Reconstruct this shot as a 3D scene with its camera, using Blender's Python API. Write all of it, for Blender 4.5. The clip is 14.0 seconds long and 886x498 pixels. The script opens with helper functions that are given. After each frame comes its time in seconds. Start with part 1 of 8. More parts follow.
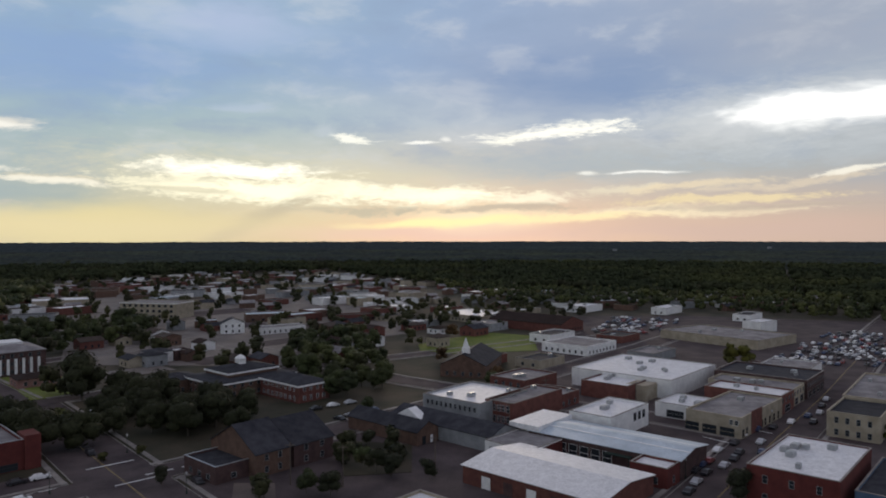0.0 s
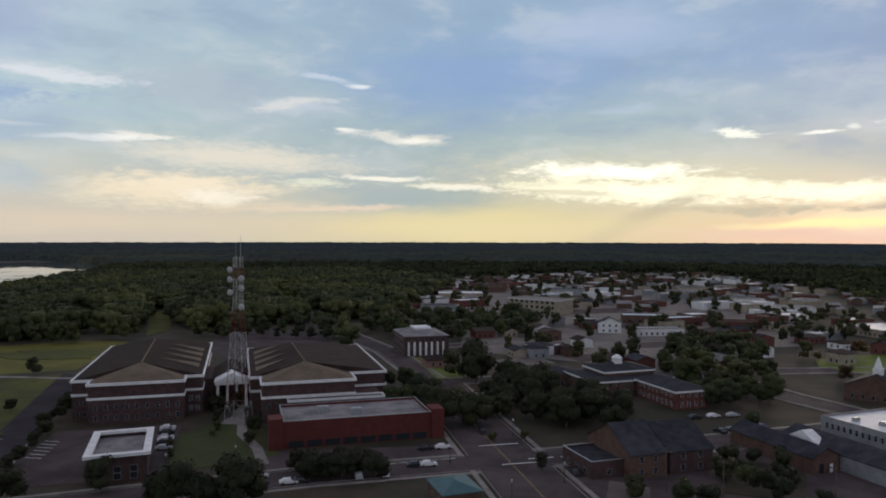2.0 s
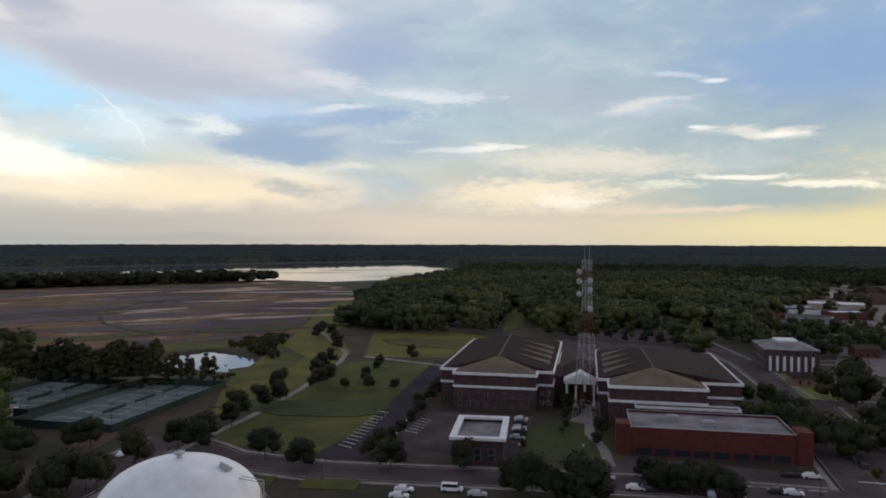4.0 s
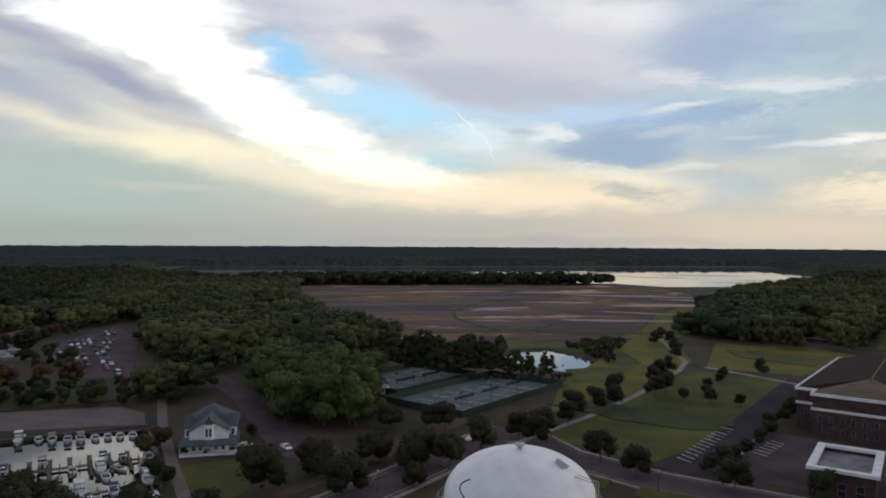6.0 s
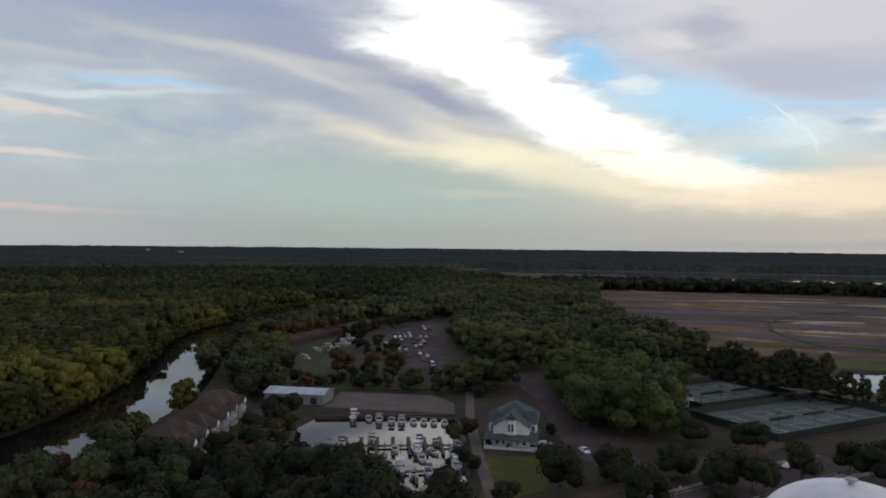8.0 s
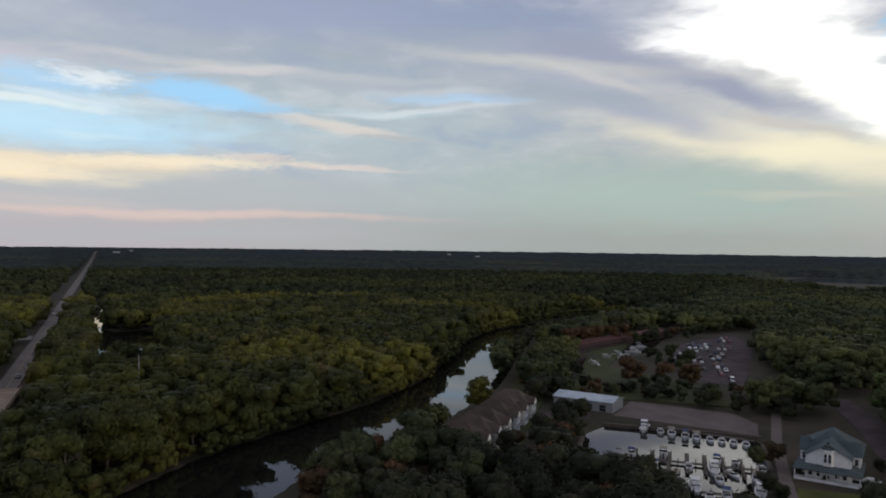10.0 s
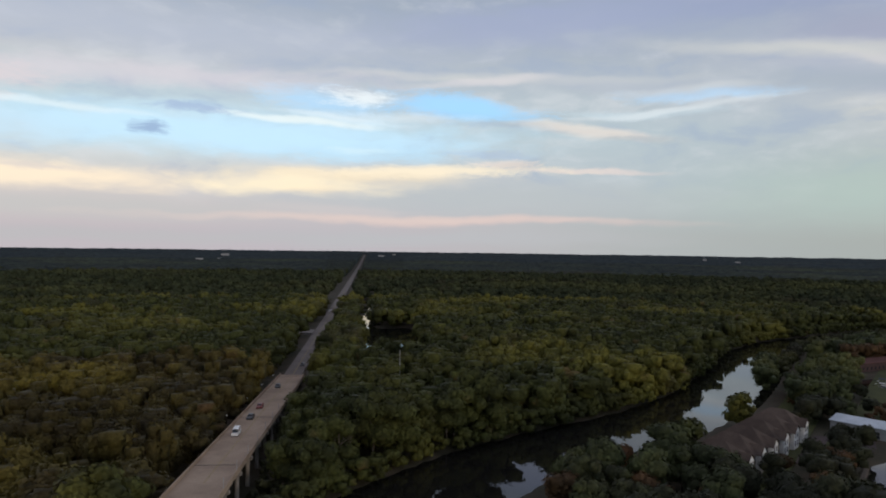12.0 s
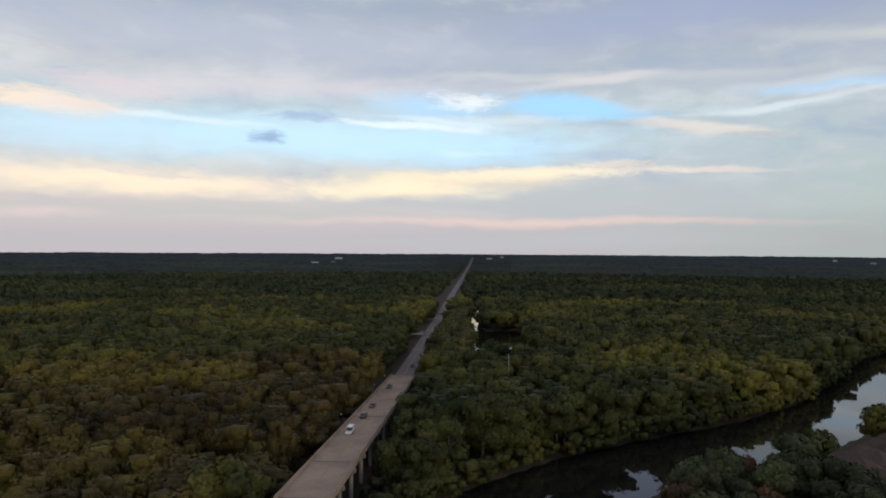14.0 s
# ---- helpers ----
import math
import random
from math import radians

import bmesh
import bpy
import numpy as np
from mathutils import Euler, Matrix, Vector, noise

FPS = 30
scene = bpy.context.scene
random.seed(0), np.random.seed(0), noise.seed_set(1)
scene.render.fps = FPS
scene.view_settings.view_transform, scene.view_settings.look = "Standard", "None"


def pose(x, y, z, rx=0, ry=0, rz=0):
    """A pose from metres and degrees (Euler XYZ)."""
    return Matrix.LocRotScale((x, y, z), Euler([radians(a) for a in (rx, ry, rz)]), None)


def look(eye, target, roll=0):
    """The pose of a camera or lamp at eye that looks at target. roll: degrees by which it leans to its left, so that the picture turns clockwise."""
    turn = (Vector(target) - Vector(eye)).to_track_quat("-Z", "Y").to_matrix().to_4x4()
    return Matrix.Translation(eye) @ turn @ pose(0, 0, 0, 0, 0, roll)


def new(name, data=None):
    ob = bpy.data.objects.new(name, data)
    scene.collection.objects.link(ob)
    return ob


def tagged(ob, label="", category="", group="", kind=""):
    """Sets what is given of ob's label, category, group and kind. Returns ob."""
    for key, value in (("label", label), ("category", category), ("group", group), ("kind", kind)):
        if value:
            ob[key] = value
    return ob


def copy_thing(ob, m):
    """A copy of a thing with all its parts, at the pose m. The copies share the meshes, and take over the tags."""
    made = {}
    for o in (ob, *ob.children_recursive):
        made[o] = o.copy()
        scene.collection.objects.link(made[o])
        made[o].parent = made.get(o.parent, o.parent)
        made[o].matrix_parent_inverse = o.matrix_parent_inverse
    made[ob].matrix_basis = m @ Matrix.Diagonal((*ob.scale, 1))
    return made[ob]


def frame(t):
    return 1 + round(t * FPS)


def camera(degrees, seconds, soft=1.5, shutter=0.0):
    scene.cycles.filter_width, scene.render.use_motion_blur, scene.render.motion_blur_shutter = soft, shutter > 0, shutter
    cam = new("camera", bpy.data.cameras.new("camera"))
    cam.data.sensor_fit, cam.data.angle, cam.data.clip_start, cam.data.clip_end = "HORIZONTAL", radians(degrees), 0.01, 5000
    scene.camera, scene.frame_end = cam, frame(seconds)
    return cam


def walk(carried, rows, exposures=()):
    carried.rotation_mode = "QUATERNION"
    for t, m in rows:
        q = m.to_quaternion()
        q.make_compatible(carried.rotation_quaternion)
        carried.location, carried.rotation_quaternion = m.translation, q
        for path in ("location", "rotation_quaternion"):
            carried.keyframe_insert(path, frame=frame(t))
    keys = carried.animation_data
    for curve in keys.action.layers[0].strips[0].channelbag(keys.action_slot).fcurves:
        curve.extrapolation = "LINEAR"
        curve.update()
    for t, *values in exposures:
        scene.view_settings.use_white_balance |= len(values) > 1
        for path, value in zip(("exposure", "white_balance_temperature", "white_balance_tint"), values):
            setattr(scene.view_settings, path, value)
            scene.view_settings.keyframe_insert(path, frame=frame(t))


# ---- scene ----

# ---- camera: a drone that hovers 60 m over the town and turns to its left ----
EYE = (0.0, 0.0, 60.0)
cam = camera(63.59, 14.0, soft=1.9)
PATH = [
    (0.0, pose(*EYE, 89.03, 0.07, -0.00)),
    (0.5, pose(*EYE, 89.02, -0.03, 9.18)),
    (1.0, pose(*EYE, 89.04, -0.14, 17.10)),
    (1.5, pose(*EYE, 89.06, -0.10, 23.29)),
    (2.0, pose(*EYE, 89.10, -0.09, 29.60)),
    (2.5, pose(*EYE, 89.12, -0.13, 36.22)),
    (3.0, pose(*EYE, 89.17, -0.18, 43.00)),
    (3.5, pose(*EYE, 89.22, -0.12, 50.04)),
    (4.0, pose(*EYE, 89.28, -0.13, 57.01)),
    (6.5, pose(*EYE, 89.49, -0.38, 89.70)),
    (7.0, pose(*EYE, 89.52, -0.45, 95.67)),
    (7.5, pose(*EYE, 89.56, -0.53, 101.60)),
    (10.0, pose(*EYE, 89.79, -0.70, 130.14)),
    (10.5, pose(*EYE, 89.83, -0.72, 136.45)),
    (11.0, pose(*EYE, 89.87, -0.75, 141.11)),
    (11.5, pose(*EYE, 89.89, -0.80, 145.73)),
    (12.0, pose(*EYE, 89.91, -0.78, 149.78)),
    (12.5, pose(*EYE, 89.94, -0.73, 153.20)),
    (13.0, pose(*EYE, 89.93, -0.65, 156.24)),
    (13.5, pose(*EYE, 90.01, -0.49, 157.68)),
    (14.0, pose(*EYE, 90.04, -0.35, 158.42)),
]
walk(cam, PATH, [(0.0, 0.0), (2.0, 0.0), (4.0, 0.06), (6.5, 0.04), (7.5, 0.0), (10.0, -0.05), (11.0, 0.0), (12.5, 0.1), (14.0, 0.14)])

# ---- sky: evening cloud deck with gaps, sun low behind cloud ----
def srgb(r, g, b):
    return tuple(((c / 255 + 0.055) / 1.055) ** 2.4 if c > 10 else c / 255 / 12.92 for c in (r, g, b))


world = bpy.data.worlds.new("evening_sky")
scene.world = world
world.use_nodes = True
WT = world.node_tree
WT.nodes.clear()


def wire(tree, socket, value):
    if isinstance(value, bpy.types.NodeSocket):
        tree.links.new(value, socket)
    elif hasattr(value, "__len__") and len(value) == 3 and socket.type == "RGBA":
        socket.default_value = (*value, 1.0)
    else:
        socket.default_value = value


def calc(tree, op, a, b=0.0, c=0.0):
    n = tree.nodes.new("ShaderNodeMath")
    n.operation = op
    for k, value in enumerate((a, b, c)):
        wire(tree, n.inputs[k], value)
    return n.outputs[0]


def blend(tree, fac, a, b, mode="MIX"):
    n = tree.nodes.new("ShaderNodeMix")
    n.data_type, n.blend_type = "RGBA", mode
    for key, value in ((0, fac), (6, a), (7, b)):
        wire(tree, n.inputs[key], value)
    return n.outputs[2]


def ramp01(tree, x, lo, hi, smooth=True):
    n = tree.nodes.new("ShaderNodeMapRange")
    n.interpolation_type = "SMOOTHSTEP" if smooth else "LINEAR"
    wire(tree, n.inputs[0], x)
    n.inputs[1].default_value, n.inputs[2].default_value = lo, hi
    return n.outputs[0]


def noise_at(tree, vec, scale, detail=5.0, rough=0.55):
    n = tree.nodes.new("ShaderNodeTexNoise")
    wire(tree, n.inputs["Vector"], vec)
    n.inputs["Scale"].default_value, n.inputs["Detail"].default_value, n.inputs["Roughness"].default_value = scale, detail, rough
    return n


def xyz(tree, x, y, z=0.0):
    n = tree.nodes.new("ShaderNodeCombineXYZ")
    for k, value in enumerate((x, y, z)):
        wire(tree, n.inputs[k], value)
    return n.outputs[0]


tc = WT.nodes.new("ShaderNodeTexCoord")
sep = WT.nodes.new("ShaderNodeSeparateXYZ")
WT.links.new(tc.outputs["Generated"], sep.inputs[0])
DX, DY, DZ = sep.outputs
# bearing to the left of +y and height over the horizon, both in degrees
AZ = calc(WT, "MULTIPLY", calc(WT, "ARCTAN2", calc(WT, "MULTIPLY", DX, -1.0), DY), 57.2958)
EL = calc(WT, "MULTIPLY", calc(WT, "ARCSINE", DZ), 57.2958)
# one turn starts behind the right shoulder, so that the seam lies out of the way
AZ = calc(WT, "SUBTRACT", calc(WT, "MODULO", calc(WT, "ADD", AZ, 480.0), 360.0), 120.0)
flat = xyz(WT, calc(WT, "MULTIPLY", AZ, 0.13), calc(WT, "MULTIPLY", EL, 0.36), 0.0)
warp = noise_at(WT, flat, 1.0, 5.0, 0.5)
warp_sep = WT.nodes.new("ShaderNodeSeparateColor")
WT.links.new(warp.outputs["Color"], warp_sep.inputs[0])
WX, WY, _ = warp_sep.outputs
AZW = calc(WT, "ADD", AZ, calc(WT, "MULTIPLY", calc(WT, "SUBTRACT", WX, 0.5), 5.0))
ELW = calc(WT, "ADD", EL, calc(WT, "MULTIPLY", calc(WT, "SUBTRACT", WY, 0.5), 1.5))
# torn edges
shred = noise_at(WT, xyz(WT, calc(WT, "MULTIPLY", AZW, 0.42), calc(WT, "MULTIPLY", ELW, 1.5), 7.0), 1.0, 7.0, 0.58)
SMOOTH = calc(WT, "MULTIPLY", calc(WT, "SUBTRACT", noise_at(WT, xyz(WT, calc(WT, "MULTIPLY", AZW, 0.30), calc(WT, "MULTIPLY", ELW, 1.0), 7.0), 1.0, 3.0, 0.5).outputs[0], 0.5), 2.4)
fleck = noise_at(WT, xyz(WT, calc(WT, "MULTIPLY", AZW, 1.3), calc(WT, "MULTIPLY", ELW, 4.2), 11.0), 1.0, 6.0, 0.6)
TORN = calc(WT, "ADD", calc(WT, "MULTIPLY", calc(WT, "SUBTRACT", shred.outputs[0], 0.5), 2.2), calc(WT, "MULTIPLY", calc(WT, "SUBTRACT", fleck.outputs[0], 0.5), 1.7))

nishita = WT.nodes.new("ShaderNodeTexSky")
nishita.sky_type, nishita.sun_disc = "NISHITA", False
nishita.sun_elevation, nishita.sun_rotation = radians(4.0), radians(2.0)
clear = blend(WT, 1.0, nishita.outputs[0], (0.1, 0.1, 0.1), "MULTIPLY")

# broad colour of the sky by bearing, at five heights over the horizon
BEARINGS = (-120, -50, -32, -15, 0, 15, 30, 45, 60, 75, 90, 105, 120, 135, 150, 165, 190, 240)
LOW = "b4b4ba bcaea8 cdb4a5 dcc3af ebcdb4 d7cdaa e1d4aa d7cdb9 d2c8bc c8c0b4 b4b6b4 acb2ac a5acaa acb2b2 b9b4b8 b9b4ba beb6ba b4b4ba"
HAZE = "b4b8be aeb2b8 afb2b4 b4b8b8 c3c4be d7d7be a5b6bc bec8c6 cdcdc3 e1dac8 f0e4cd bec4ba aab8ba b2bec4 bcc0c6 c8c8c8 d7cdc3 b4b8be"
MIDDLE = "aeb6c4 aeb8c4 b2bcc6 b4c0cc acbed2 acc1c7 a0b7c2 b4c6ca b4cbd4 b9cdde cde4ee d7d4cd b4bec6 b2c1c7 b4c6ce bedae5 b9d0d8 aeb6c4"
HIGH = "a8b0c4 a6b0c2 a5afc0 8ca0c0 96accd 98b2ca 91adca afc3cc b4cbd8 bed4e8 c8d2e1 d7d7d7 afb6c6 afb9c0 b2bbc4 b4bcc7 c8c9c7 a8b0c4"
UPPER = "a6aabe a8b0c0 acb2be a0afc8 91aacd 9eb9d1 96afca a5bcd1 b9c9d8 cdcdd7 d7d7e1 bec3d2 a0a8be 96a3b3 96a3b3 a5afbd a0abba a6aabe"


def around(colours):
    n = WT.nodes.new("ShaderNodeValToRGB")
    n.color_ramp.interpolation = "B_SPLINE"
    WT.links.new(ramp01(WT, AZ, -120.0, 240.0, False), n.inputs[0])
    stops = [((b + 120) / 360, srgb(*(int(c[k:k + 2], 16) for k in (0, 2, 4)))) for b, c in zip(BEARINGS, colours.split())]
    n.color_ramp.elements[0].color, n.color_ramp.elements[1].color = (*stops[0][1], 1), (*stops[-1][1], 1)
    for at, colour in stops[1:-1]:
        n.color_ramp.elements.new(at).color = (*colour, 1)
    return n.outputs[0]


SKY = around(LOW)
for lo, hi, level in ((1.0, 5.0, HAZE), (5.0, 9.0, MIDDLE), (9.0, 13.5, HIGH), (13.5, 18.5, UPPER)):
    SKY = blend(WT, ramp01(WT, EL, lo, hi, False), SKY, around(level))
SKY = blend(WT, ramp01(WT, EL, 18.5, 60.0), SKY, srgb(154, 150, 166))
SKY = blend(WT, 0.04, SKY, clear)
# soft puffs and finer streaks all over the deck
CLEAR_LOW = ramp01(WT, EL, 1.5, 8.0)
puff = noise_at(WT, xyz(WT, calc(WT, "MULTIPLY", AZW, 0.16), calc(WT, "MULTIPLY", ELW, 0.40), 3.0), 1.0, 6.0, 0.55)
SKY = blend(WT, calc(WT, "MULTIPLY", ramp01(WT, puff.outputs[0], 0.48, 0.70), calc(WT, "MULTIPLY", CLEAR_LOW, 0.34)), SKY, srgb(222, 224, 226))
SKY = blend(WT, calc(WT, "MULTIPLY", ramp01(WT, puff.outputs[0], 0.50, 0.30), calc(WT, "MULTIPLY", CLEAR_LOW, 0.4)), SKY, srgb(146, 164, 192))
WHERE = xyz(WT, AZW, ELW)
LAID = [0]


def cloud(az, el, half_az, half_el, colour, amount=1.0, tilt=0.0, soft=1.0, ragged=0.6):
    """A soft lens of cloud, or a gap in it, round a bearing and a height. tilt: degrees by which its left end is raised."""
    global SKY, WHERE
    LAID[0] += 1
    if LAID[0] % 30 == 0:
        # the coordinates wait for the clouds laid so far, which keeps the shader's store small
        WHERE = blend(WT, 1e-7, WHERE, SKY)
    place = WT.nodes.new("ShaderNodeMapping")
    place.vector_type = "TEXTURE"
    place.inputs["Location"].default_value, place.inputs["Rotation"].default_value = (az, el, 0), (0, 0, radians(tilt))
    place.inputs["Scale"].default_value = (half_az, half_el, 1)
    WT.links.new(WHERE, place.inputs[0])
    size = WT.nodes.new("ShaderNodeVectorMath")
    size.operation = "LENGTH"
    WT.links.new(place.outputs[0], size.inputs[0])
    q = calc(WT, "MULTIPLY_ADD", TORN if ragged > 0.55 else SMOOTH, ragged, size.outputs["Value"])
    edge = WT.nodes.new("ShaderNodeMapRange")
    edge.interpolation_type = "SMOOTHSTEP"
    WT.links.new(q, edge.inputs[0])
    edge.inputs[1].default_value, edge.inputs[2].default_value, edge.inputs[4].default_value = 1.0 + 0.5 * soft, 1.0 - 0.8 * soft, amount
    SKY = blend(WT, edge.outputs[0], SKY, colour)


# the sunset quarter
cloud(-11.8, 11.73, 9.9, 2.32, srgb(126, 150, 188), 0.7, soft=1.2, ragged=0.4)
cloud(16.8, 15.57, 7.0, 1.79, srgb(178, 198, 224), 0.55, soft=1.2, ragged=0.4)
cloud(28.3, 11.38, 7.7, 2.47, srgb(140, 166, 206), 0.5, soft=1.2, ragged=0.4)
cloud(-27.7, 14.03, 8.1, 2.24, srgb(168, 175, 190), 0.5, soft=1.2, ragged=0.4)
cloud(6.0, 13.63, 6.2, 2.11, srgb(150, 174, 208), 0.5, soft=1.2, ragged=0.4)
cloud(-9.7, 5.74, 12.1, 1.32, srgb(174, 186, 194), 0.6, soft=1.1)
cloud(-25.2, 6.27, 8.1, 1.21, srgb(184, 192, 198), 0.6)
cloud(-25.9, 8.82, 10.9, 2.18, srgb(218, 220, 220), 0.55, tilt=-3, soft=1.2)
cloud(-28.1, 9.19, 6.5, 1.24, (1.35, 1.34, 1.3), 1, tilt=-3, soft=0.7, ragged=0.55)
cloud(27.3, 1.14, 9.3, 1.37, srgb(238, 222, 160), 0.75, soft=1.1, ragged=0.2)
cloud(29.8, 2.96, 5.1, 0.98, srgb(170, 180, 172), 0.55, soft=1.1, ragged=0.4)
cloud(0.2, 0.34, 14.6, 0.81, srgb(244, 206, 190), 0.75, soft=1.1, ragged=0.15)
cloud(-21.0, 0.59, 14.0, 1.01, srgb(214, 186, 174), 0.6, soft=1.1, ragged=0.2)
cloud(11.8, 3.98, 15.3, 2.02, srgb(232, 222, 190), 0.75, tilt=3, soft=1.2)
cloud(16.0, 5.20, 6.2, 0.65, (1.3, 1.25, 1.05), 1, soft=0.9, ragged=0.8)
cloud(13.5, 3.60, 9.8, 0.88, (1.25, 1.18, 0.88), 1, tilt=2, soft=0.9, ragged=0.9)
cloud(22.1, 4.11, 2.7, 0.37, (1.0, 0.94, 0.7), 0.8, ragged=0.9)
cloud(0.6, 3.24, 5.9, 0.77, (1.3, 1.2, 0.9), 1, soft=0.9, ragged=0.7)
cloud(7.4, 3.93, 5.8, 0.62, (1.2, 1.12, 0.85), 0.9, tilt=4, soft=0.9, ragged=0.9)
cloud(-6.8, 2.89, 3.3, 0.40, (1.1, 1.0, 0.76), 0.9, tilt=-3, soft=0.9, ragged=1)
cloud(-2.5, 1.61, 5.0, 1.08, (1.15, 1.0, 0.68), 0.55, soft=1.3, ragged=0.2)
cloud(-14.0, 3.56, 3.0, 0.31, srgb(238, 226, 200), 0.8, tilt=-4, soft=0.9, ragged=1)
cloud(-19.0, 3.80, 4.8, 0.30, srgb(240, 222, 190), 0.75, tilt=-5, soft=0.9, ragged=1)
cloud(-27.0, 4.05, 6.1, 0.32, srgb(228, 212, 188), 0.7, tilt=-6, soft=0.9, ragged=1)
cloud(-30.5, 4.69, 2.4, 0.23, (1.0, 0.95, 0.82), 0.85, tilt=-4, soft=0.9, ragged=0.9)
cloud(-21.4, 2.82, 7.4, 0.29, srgb(246, 226, 180), 0.8, tilt=-2, soft=0.9, ragged=1)
cloud(-17.4, 2.03, 9.8, 0.39, (1.0, 0.86, 0.6), 0.8, tilt=-1, soft=0.9, ragged=0.8)
cloud(-9.7, 1.58, 6.6, 0.36, (1.1, 0.9, 0.52), 0.9, tilt=-2, soft=0.9)
cloud(0.9, 1.16, 6.3, 0.41, (1.15, 0.98, 0.5), 0.95, tilt=-2, soft=0.9, ragged=0.5)
cloud(-4.3, 2.23, 6.7, 0.27, srgb(196, 182, 164), 0.75, tilt=-1, soft=0.9, ragged=0.9)
cloud(6.5, 2.06, 4.0, 0.31, srgb(196, 188, 166), 0.7, soft=0.9, ragged=0.9)
cloud(-23.3, 2.28, 7.2, 0.21, srgb(186, 172, 160), 0.6, tilt=-1, soft=0.9, ragged=1)
cloud(13.9, 1.49, 6.4, 0.66, srgb(180, 172, 154), 0.42, tilt=-24, soft=1.1, ragged=0.2)
cloud(19.3, 3.50, 3.6, 0.21, srgb(206, 198, 170), 0.6, tilt=2, soft=0.9, ragged=1)
cloud(-8.8, 8.31, 5.3, 0.52, (1.15, 1.12, 1.0), 0.95, tilt=-5, soft=0.9, ragged=1.1)
cloud(-5.0, 7.72, 1.4, 0.40, (1.1, 1.08, 0.95), 0.8, tilt=-8, soft=0.9, ragged=1)
cloud(-12.9, 8.45, 1.4, 0.30, (1.15, 1.12, 1), 0.85, soft=0.9, ragged=0.9)
cloud(7.1, 7.88, 1.6, 0.40, (1.1, 1.08, 0.95), 0.9, tilt=6, soft=0.9, ragged=1.1)
cloud(9.8, 8.57, 1.1, 0.43, srgb(196, 206, 212), 0.7, tilt=10)
cloud(1.8, 7.57, 1.3, 0.18, (1.1, 1.08, 1), 0.85, soft=0.9, ragged=0.7)
cloud(-0.4, 7.84, 0.5, 0.27, (1.0, 0.98, 0.92), 0.7)
cloud(30.9, 7.92, 1.4, 0.38, srgb(236, 230, 218), 0.85, ragged=0.7)
cloud(15.2, 9.92, 1.9, 0.38, srgb(186, 200, 216), 0.7, ragged=0.8)
cloud(29.4, 4.15, 3.8, 0.31, srgb(244, 228, 194), 0.85, tilt=4, soft=0.9, ragged=0.8)
cloud(-15.3, 4.92, 2.3, 0.15, (1.05, 1.04, 0.98), 0.9, soft=0.9)
cloud(-11.5, 4.96, 0.8, 0.18, (1, 0.98, 0.9), 0.8)
# left of it: broken pale cloud over the court house and the lake
cloud(26.2, 12.85, 12.4, 2.77, srgb(142, 170, 212), 0.6, soft=1.2, ragged=0.4)
cloud(47.3, 10.97, 8.3, 1.98, srgb(180, 190, 204), 0.6, tilt=8, soft=1.1, ragged=0.5)
cloud(16.3, 16.14, 4.9, 1.56, srgb(182, 194, 222), 0.6, soft=1.2, ragged=0.4)
cloud(33.3, 3.11, 6.6, 1.60, srgb(164, 182, 188), 0.65, soft=1.1, ragged=0.5)
cloud(24.8, 0.82, 16.7, 1.18, srgb(236, 220, 176), 0.75, soft=1.1, ragged=0.2)
cloud(46.9, 6.49, 8.3, 0.98, srgb(224, 221, 212), 0.6, tilt=3, soft=1.1, ragged=0.7)
cloud(51.0, 3.48, 6.7, 1.12, srgb(242, 228, 198), 0.75, soft=1.1, ragged=0.7)
cloud(49.2, 4.11, 3.3, 0.40, (1.0, 0.93, 0.78), 0.75, soft=0.9, ragged=1)
cloud(40.2, 4.30, 2.9, 0.39, srgb(238, 238, 216), 0.75, soft=0.9, ragged=1)
cloud(34.6, 4.90, 3.3, 0.22, (1.02, 0.97, 0.84), 0.9, tilt=2, soft=0.9, ragged=0.7)
cloud(29.1, 3.96, 3.6, 0.27, (1.0, 0.95, 0.8), 0.9, tilt=4, soft=0.9, ragged=0.7)
cloud(38.9, 2.25, 6.3, 0.26, srgb(238, 216, 194), 0.85, soft=0.9, ragged=0.8)
cloud(44.2, 2.43, 5.9, 0.46, srgb(226, 212, 188), 0.7, ragged=0.8)
cloud(53.0, 7.57, 2.0, 0.15, srgb(244, 240, 230), 0.8, soft=0.9, ragged=0.7)
cloud(37.3, 8.30, 0.9, 0.21, (1.05, 1.02, 0.95), 0.85)
cloud(33.5, 7.90, 4.2, 0.39, srgb(230, 228, 220), 0.85, tilt=4, soft=0.9, ragged=0.8)
cloud(31.6, 7.77, 1.8, 0.22, (1, 0.97, 0.88), 0.8, tilt=2)
cloud(36.4, 11.82, 0.9, 0.19, srgb(236, 240, 244), 0.85)
cloud(38.9, 12.31, 1.9, 0.25, srgb(208, 218, 232), 0.7, tilt=6)
cloud(40.6, 9.97, 3.7, 0.58, srgb(198, 208, 220), 0.65, tilt=3, ragged=0.8)
cloud(70.7, 7.19, 3.9, 1.65, srgb(158, 178, 202), 0.8, soft=0.8, ragged=0.5)
cloud(66.2, 9.66, 8.4, 0.68, srgb(150, 173, 206), 0.75, tilt=-2, soft=0.9, ragged=0.8)
cloud(58.6, 11.56, 5.4, 0.58, srgb(208, 214, 222), 0.75, tilt=5, ragged=0.9)
cloud(65.4, 12.53, 2.0, 0.71, srgb(212, 216, 222), 0.75, tilt=12, ragged=0.8)
